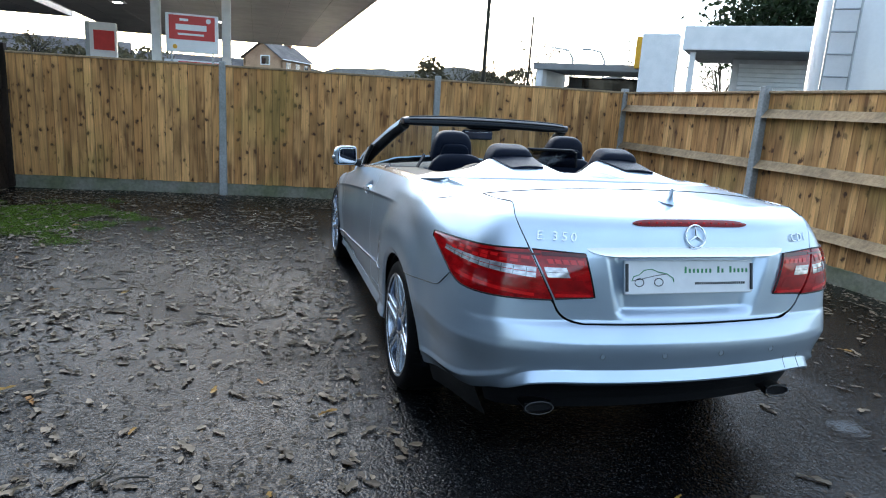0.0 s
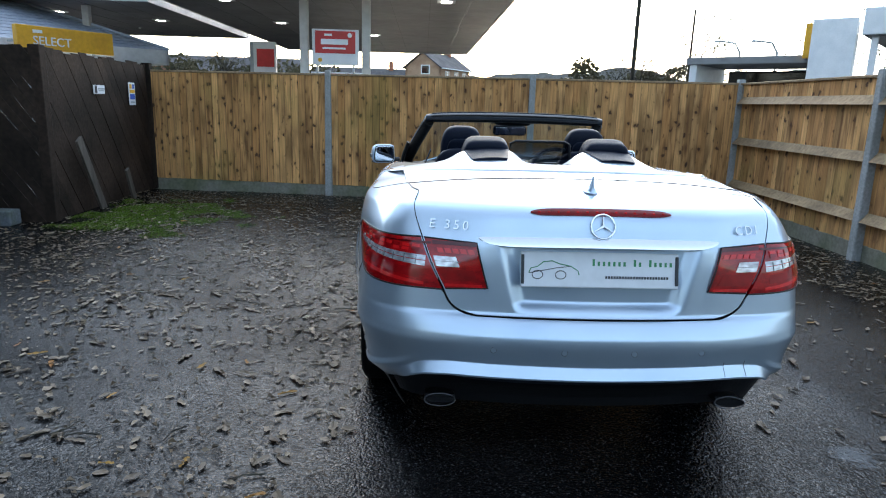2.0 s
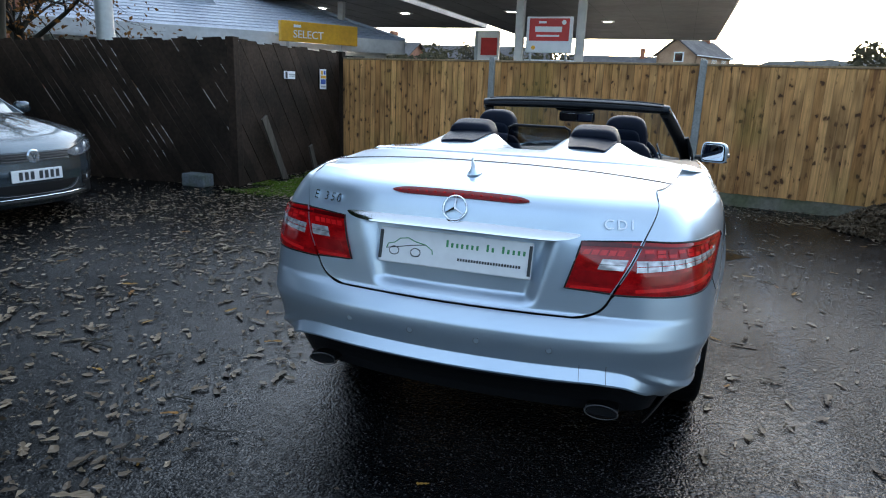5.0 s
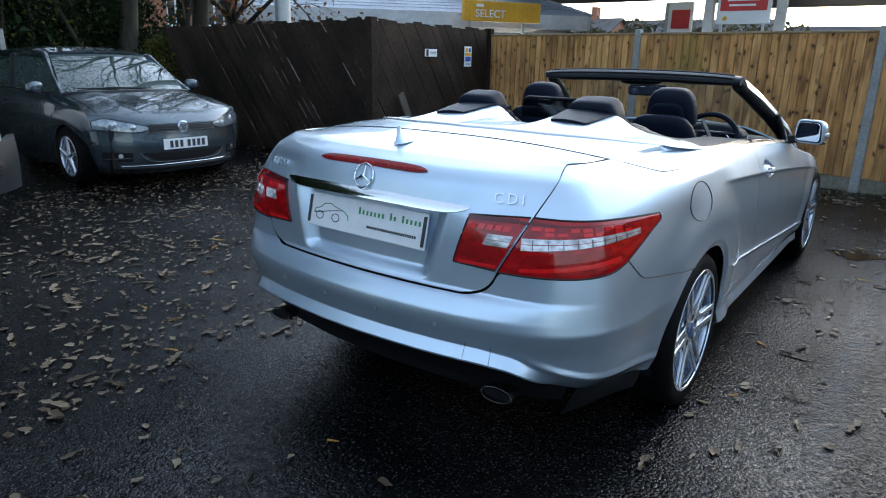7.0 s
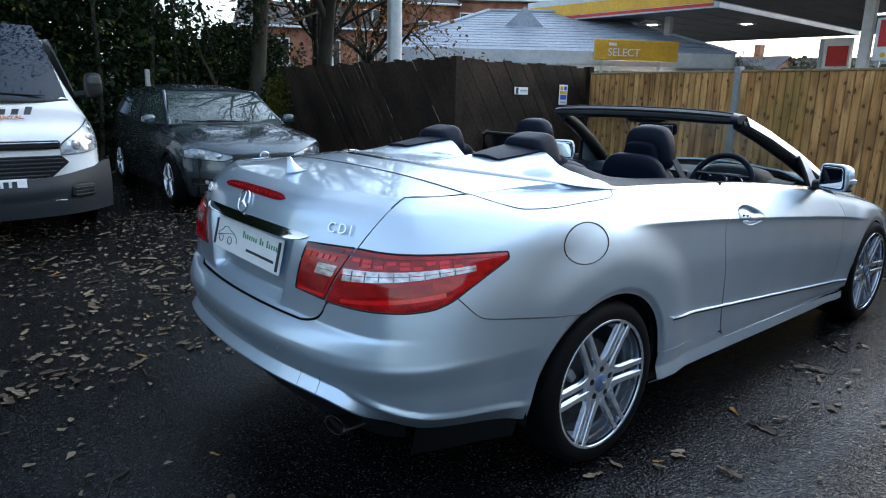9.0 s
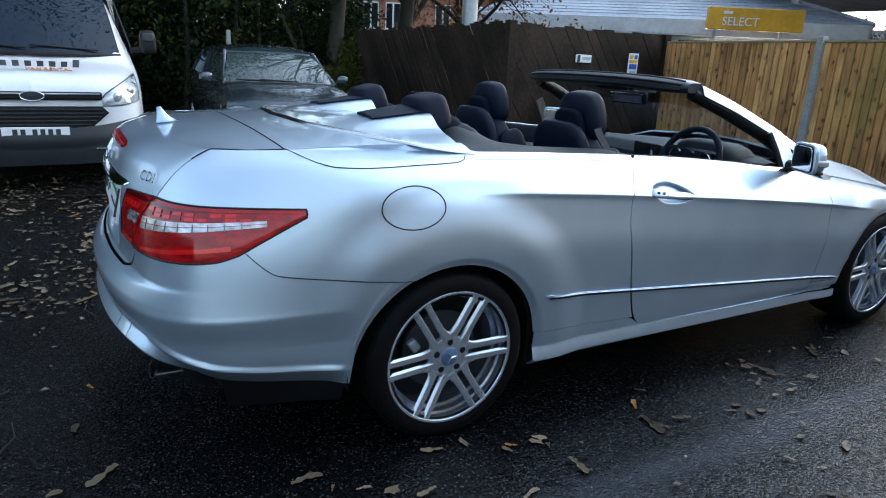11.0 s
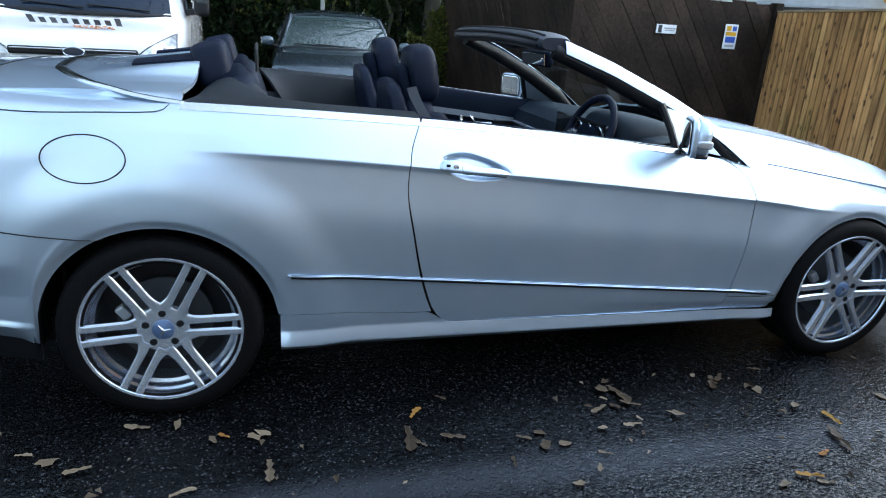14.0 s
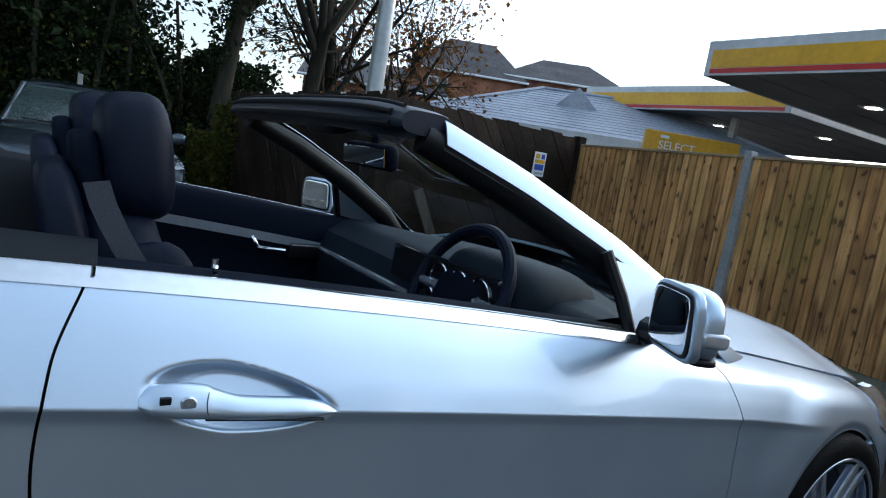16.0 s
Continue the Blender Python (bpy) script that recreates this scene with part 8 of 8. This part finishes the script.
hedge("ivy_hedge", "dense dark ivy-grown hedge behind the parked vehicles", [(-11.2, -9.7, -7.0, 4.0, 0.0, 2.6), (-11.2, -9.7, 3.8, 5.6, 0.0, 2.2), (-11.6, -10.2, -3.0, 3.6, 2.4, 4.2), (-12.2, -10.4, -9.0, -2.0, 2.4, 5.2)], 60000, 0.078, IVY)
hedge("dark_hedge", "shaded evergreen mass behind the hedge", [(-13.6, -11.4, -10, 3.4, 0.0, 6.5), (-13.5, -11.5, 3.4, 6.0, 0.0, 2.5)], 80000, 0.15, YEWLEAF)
# added mass, tops out of view; height set to keep sky off the wet ground
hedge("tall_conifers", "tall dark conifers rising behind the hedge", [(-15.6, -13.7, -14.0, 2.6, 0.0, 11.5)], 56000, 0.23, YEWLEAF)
hedge("creeper", "yellow-green creeper over the end of the black screen", [(-8.9, -8.35, 4.25, 4.75, 0.2, 1.75), (-9.3, -8.7, 4.0, 4.6, 0.0, 1.3)], 2800, 0.075, LIME)
hedge("bramble", "yellowing bramble tips along the hedge", [(-9.9, -9.5, 1.0, 4.2, 1.2, 2.5), (-9.9, -9.5, -0.5, 1.0, 1.9, 2.5)], 260, 0.08, LIME)
hedge("trunk_ivy", "dark ivy climbing a tree trunk", [(-10.15, -9.62, 4.30, 4.80, 0.0, 3.2), (-10.05, -9.45, 4.45, 5.00, 2.8, 4.8)], 3800, 0.07, IVY)
tree("ivy_tree", "dark ivy-clad tree trunk rising over the hedge", (-9.9, 4.48, 0), 10.5, 0.15, YEWLEAF, 7000, 0.09, 3, 0.5, (0.25, 0.3), 0.40, 0.0, 0.40)
tree("ivy_tree", "dark ivy-clad tree trunk rising over the hedge", (-10.4, 6.15, 0), 9.5, 0.16, YEWLEAF, 4200, 0.09, 3, 0.5, (0.3, 0.2), 0.40, 0.0, 0.35)
tree("evergreen_tree", "dark evergreen tree above the hedge", (-13.0, 0.4, 0), 11.5, 0.2, YEWLEAF, 42000, 0.13, 3, 0.65, (0, 0), 0.9, 0.0, 0.3)
tree("evergreen_tree", "dark evergreen tree above the hedge", (-13.2, -4.2, 0), 11.5, 0.2, YEWLEAF, 36000, 0.13, 3, 0.65, (0, 0), 0.9, 0.0, 0.3)
tree("bare_tree", "nearly bare tree with spreading dark branches", (-13.2, 7.6, 0), 9.5, 0.17, AUTUMN, 1100, 0.10, 4, 0.6, (0.2, 0.1), 0.25, 0.03, 0.28, 0.30)
tree("bare_tree", "nearly bare tree with spreading dark branches", (-12.4, 3.2, 0), 12.0, 0.2, AUTUMN, 900, 0.10, 4, 0.6, (0.2, 0.1), 0.25, 0.02, 0.36, 0.28)
tree("autumn_tree", "tree with thin orange autumn leaves", (-15.2, 10.6, 0), 8.0, 0.15, AUTUMN, 2600, 0.12, 4, 0.6, (0, 0), 0.35, 0.02, 0.3, 0.28)
for (x, y, h) in ((-10.1, 2.52, 1.62),):
    tagged(part("old_post", boxm((0.07, 0.07, h), (x + 0.62, y, h / 2), None, 0.012), CONCRETE), "weathered timber post standing in the hedge", "post")
stems = bmesh.new()
for k in range(14):
    y = rng.uniform(-4.5, 5.0)
    x = -9.9 + rng.uniform(-0.6, 0.1)
    tube(stems, [(x, y, 0), (x + rng.normal(0, 0.15), y + rng.normal(0, 0.15), 1.4), (x + rng.normal(0, 0.3), y + rng.normal(0, 0.3), 3.2)], [0.05, 0.04, 0.025], 6)
tagged(part("hedge_stems", stems, BARK), "bare grey stems in the hedge", "hedge", "", "stuff")

# far planting past the forecourt
for x, y, h, n in ((13.0, 46.0, 6.0, 0), (15.5, 48.0, 7.5, 0), (19.5, 47.0, 9.5, 0), (22.5, 46.0, 6.5, 0), (27.0, 44, 9.0, 0), (-16, 50, 7, 0), (31, 40, 9.5, 0), (-21, 44, 6.5, 0)):
    tree("far_bare_tree", "far bare winter tree against the pale sky", (x, y, 0), h, 0.14, FARGREEN, 500, 0.16, 4, 0.55, (0, 0), 0.3, 0.0, 0.3, 0.27)
tree("pine_tree", "dark far pine beyond the motorhome", (24.6, 26.2, 0), 11.4, 0.25, YEWLEAF, 9000, 0.30, 3, 0.7, (0, 0), 0.7, 0.0, 0.5, 0.22)
pts = []
for x0, x1, y, z1 in ((-34, -8, 56, 6.6), (-22, -9, 47, 5.0), (8, 30, 60, 4.8), (12, 22, 54, 6.4), (30, 60, 60, 4.8)):
    m = 3500
    p = rng.uniform(0, 1, (m, 3)) * [x1 - x0, 3.0, 1.0] + [x0, y, 0]
    p[:, 2] = rng.uniform(0, 1, m) * z1 * (0.65 + 0.5 * np.array([noise.noise(Vector((0.35 * a, 2.0, 0.0))) for a in p[:, 0]]))
    pts.append(p)
tagged(leaf_mesh("far_shrubs", np.concatenate(pts), 0.45, FARGREEN), "far belt of brownish shrubs", "shrubs", "", "stuff")
# pale grey colour has the distance haze painted in
tagged(part("far_woods", grid(bmesh.new(), lambda u, v: Vector((210 * math.cos(2 * math.pi * u), 210 * math.sin(2 * math.pi * u), v * (10.5 + 4.5 * noise.noise(Vector((9 * math.cos(2 * math.pi * u), 9 * math.sin(2 * math.pi * u), 0))) + 1.2 * noise.noise(Vector((60 * math.cos(2 * math.pi * u), 60 * math.sin(2 * math.pi * u), 0)))))), 360, 3), mat("far_wood_haze", (0.26, 0.25, 0.24), 1.0, 0, 0.4, 0.2)), "low far tree line on the horizon", "woods", "", "stuff")
# behind the starting point, never in view: added planting that closes the yard for reflections
hedge("rear_hedge", "evergreen hedge closing the yard", [(-12, 9, -13.5, -12, 0.0, 3.2)], 12000, 0.25, IVY)


def scatter(n, x0, x1, y0, y1, keep):
    out = []
    while len(out) < n:
        x, y = rng.uniform(x0, x1), rng.uniform(y0, y1)
        if rng.uniform() < keep(x, y):
            out.append((x, y))
    return np.array(out)


def under_car(x, y):
    return abs(x) < 0.9 and 0.0 < y < 4.7


def patch(x, y, s=1.1):
    return 0.5 + 0.9 * noise.noise(Vector((s * x, s * y, 0.7)))


def litter(name, xy, size, label, lift=0.006, material=None):
    p = np.c_[xy, np.full(len(xy), lift) + rng.uniform(0, 0.006, len(xy))]
    return tagged(leaf_mesh(name, p, size, material or LITTER, None, "", 0.93, 0.28), label, "leaves", "", "stuff")


def dens(x, y):
    if under_car(x, y):
        return 0.0
    d = 0.6 if x < -0.9 else 0.06
    if y > 6.3 - 0.14 * x:
        d = 1.0
    if x > 2.6:
        d = max(d, 0.75)
    if y < 1.5 and x < -0.9:
        d *= 0.4 + 0.4 * min(1, max(0, (y + 1.5) / 3))
    return d * max(0.05, min(1.0, patch(x, y) + 0.25))


litter("leaf_litter", scatter(6500, -5.4, 3.5, -2.6, 7.6, dens), 0.03, "scattered brown fallen leaves on the tarmac")
litter("leaf_litter", scatter(1400, -9.2, -4.0, -4.0, 4.8, lambda x, y: 0.8), 0.04, "fallen leaves under the parked vehicles")
litter("leaf_crumbs", scatter(9000, -5.4, 3.5, -2.6, 7.6, dens), 0.018, "broken leaf bits trodden into the tarmac")
m = 5200
a, rr = rng.uniform(0, 2 * math.pi, m), np.sqrt(rng.uniform(0, 1, m))
px, py = 2.95 + 0.62 * rr * np.cos(a), 6.15 + 0.62 * rr * np.sin(a)
pz = np.maximum(0.01, 0.30 * (1 - rr**1.4) * rng.uniform(0.75, 1.05, m))
tagged(leaf_mesh("leaf_pile", np.c_[px, py, pz], 0.07, LITTER, None, "", 0.6, 0.3), "heap of brown leaves swept into the fence corner", "leaves", "", "stuff")
tagged(part("pile_core", pillow(0.95, 0.95, 0.36, (2.95, 6.15, 0.02), (0, 0, 20), 0.5, 2.2), LITTER, smooth=True, sharp=0), "packed brown leaf mould under the heap", "leaves")


# whole leaves with an uneven, curled outline
def whole_leaves(name, xy, size, lobes, label, material=None):
    verts, faces = [], []
    for x, y in xy:
        s, a0, b, k0 = size * rng.uniform(0.55, 1.35), rng.uniform(0, 2 * math.pi), len(verts), 18 if lobes else 9
        tilt, ta, lift = rng.uniform(0, 0.13), rng.uniform(0, 2 * math.pi), rng.uniform(0.004, 0.012)
        c, sn = math.cos(a0), math.sin(a0)
        ring = []
        for k in range(k0):
            a = 2 * math.pi * k / k0
            if lobes:
                t = (1 - math.cos(a)) / 2
                w = 0.50 * math.sin(math.pi * t) ** 0.6 * (1.15 - 0.5 * t) * (1.0 if k % 2 else 0.55) * rng.uniform(0.75, 1.15)
                u, v = s * (1.15 * math.cos(a)), s * w * (1 if a < math.pi else -1) + s * 0.15 * math.cos(2.4 * a)
            else:
                r = s * rng.uniform(0.85, 1.1) * rng.uniform(0.5, 1.15)
                u, v = r * math.cos(a), 0.58 * r * math.sin(a)
            px, py = u * c - v * sn, u * sn + v * c
            ring.append((x + px, y + py, lift + max(0.0, tilt * (px * math.cos(ta) + py * math.sin(ta))) + 0.17 * s * rng.uniform(0, 1) * abs(math.sin(a))))
        verts += [(x, y, lift)] + ring
        faces += [(b, b + 1 + k, b + 1 + (k + 1) % k0) for k in range(k0)]
    return tagged(raw(name, verts, faces, material or LITTER), label, "leaves", "", "stuff")


whole_leaves("broad_leaves", scatter(4200, -5.4, 3.5, -2.6, 7.6, dens), 0.029, False, "scattered brown fallen leaves on the wet tarmac")
whole_leaves("lobed_leaves", scatter(900, -4.5, 3.4, -2.0, 6.5, dens), 0.046, True, "lobed oak leaves on the tarmac")
whole_leaves("lobed_leaves", scatter(70, 0.9, 3.0, -0.5, 4.6, lambda x, y: 0.0 if under_car(x, y) else 0.6), 0.03, True, "lobed oak leaves beside the car")
whole_leaves("yellow_leaves", scatter(60, -3.5, 3.4, -1.0, 5.5, lambda x, y: 0 if under_car(x, y) else 0.6), 0.032, True, "a few fresh yellow fallen leaves", leaf_mat("fresh_yellow", (0.26, 0.15, 0.03), (0.24, 0.10, 0.035), 0))
tw = bmesh.new()
for x, y in scatter(150, -5.0, 3.3, -2.0, 7.2, dens):
    a, L = rng.uniform(0, 6.28), rng.uniform(0.06, 0.22)
    tube(tw, [(x, y, 0.008), (x + L * 0.5 * math.cos(a), y + L * 0.5 * math.sin(a), 0.012), (x + L * math.cos(a + 0.3), y + L * math.sin(a + 0.3), 0.008)], [0.004, 0.003, 0.002], 5)
tagged(part("twigs", tw, BARK), "thin dark twigs on the tarmac", "twigs", "", "stuff")
xy = scatter(36000, -4.55, -1.9, 4.2, 7.3, lambda x, y: max(0.0, min(1.0, 0.95 + 1.1 * noise.noise(Vector((2.6 * x, 2.6 * y, 2.0))) - math.hypot((x + 3.85) / 1.15, (y - 5.5) / 1.05))))
tagged(leaf_mesh("moss", np.c_[xy, rng.uniform(0.002, 0.009, len(xy))], 0.016, MOSS, None, "", 0.8, 0.2), "low green moss spreading on the tarmac", "moss", "", "stuff")
# standing water
pd = bmesh.new()
ring = [(1.18 + (0.16 + 0.04 * math.sin(3 * a) + 0.02 * math.sin(7 * a)) * math.cos(a), 4.12 + (0.13 + 0.03 * math.cos(4 * a)) * math.sin(a)) for a in [2 * math.pi * k / 40 for k in range(40)]]
prism(pd, ring, 0.0, 0.0035, "z")
tagged(part("puddle", pd, mat("puddle_water", (0.012, 0.011, 0.009), 0.10, 0, 3, 0.2, spec=0.25)), "shallow dark puddle on the tarmac", "puddle", "", "structure")
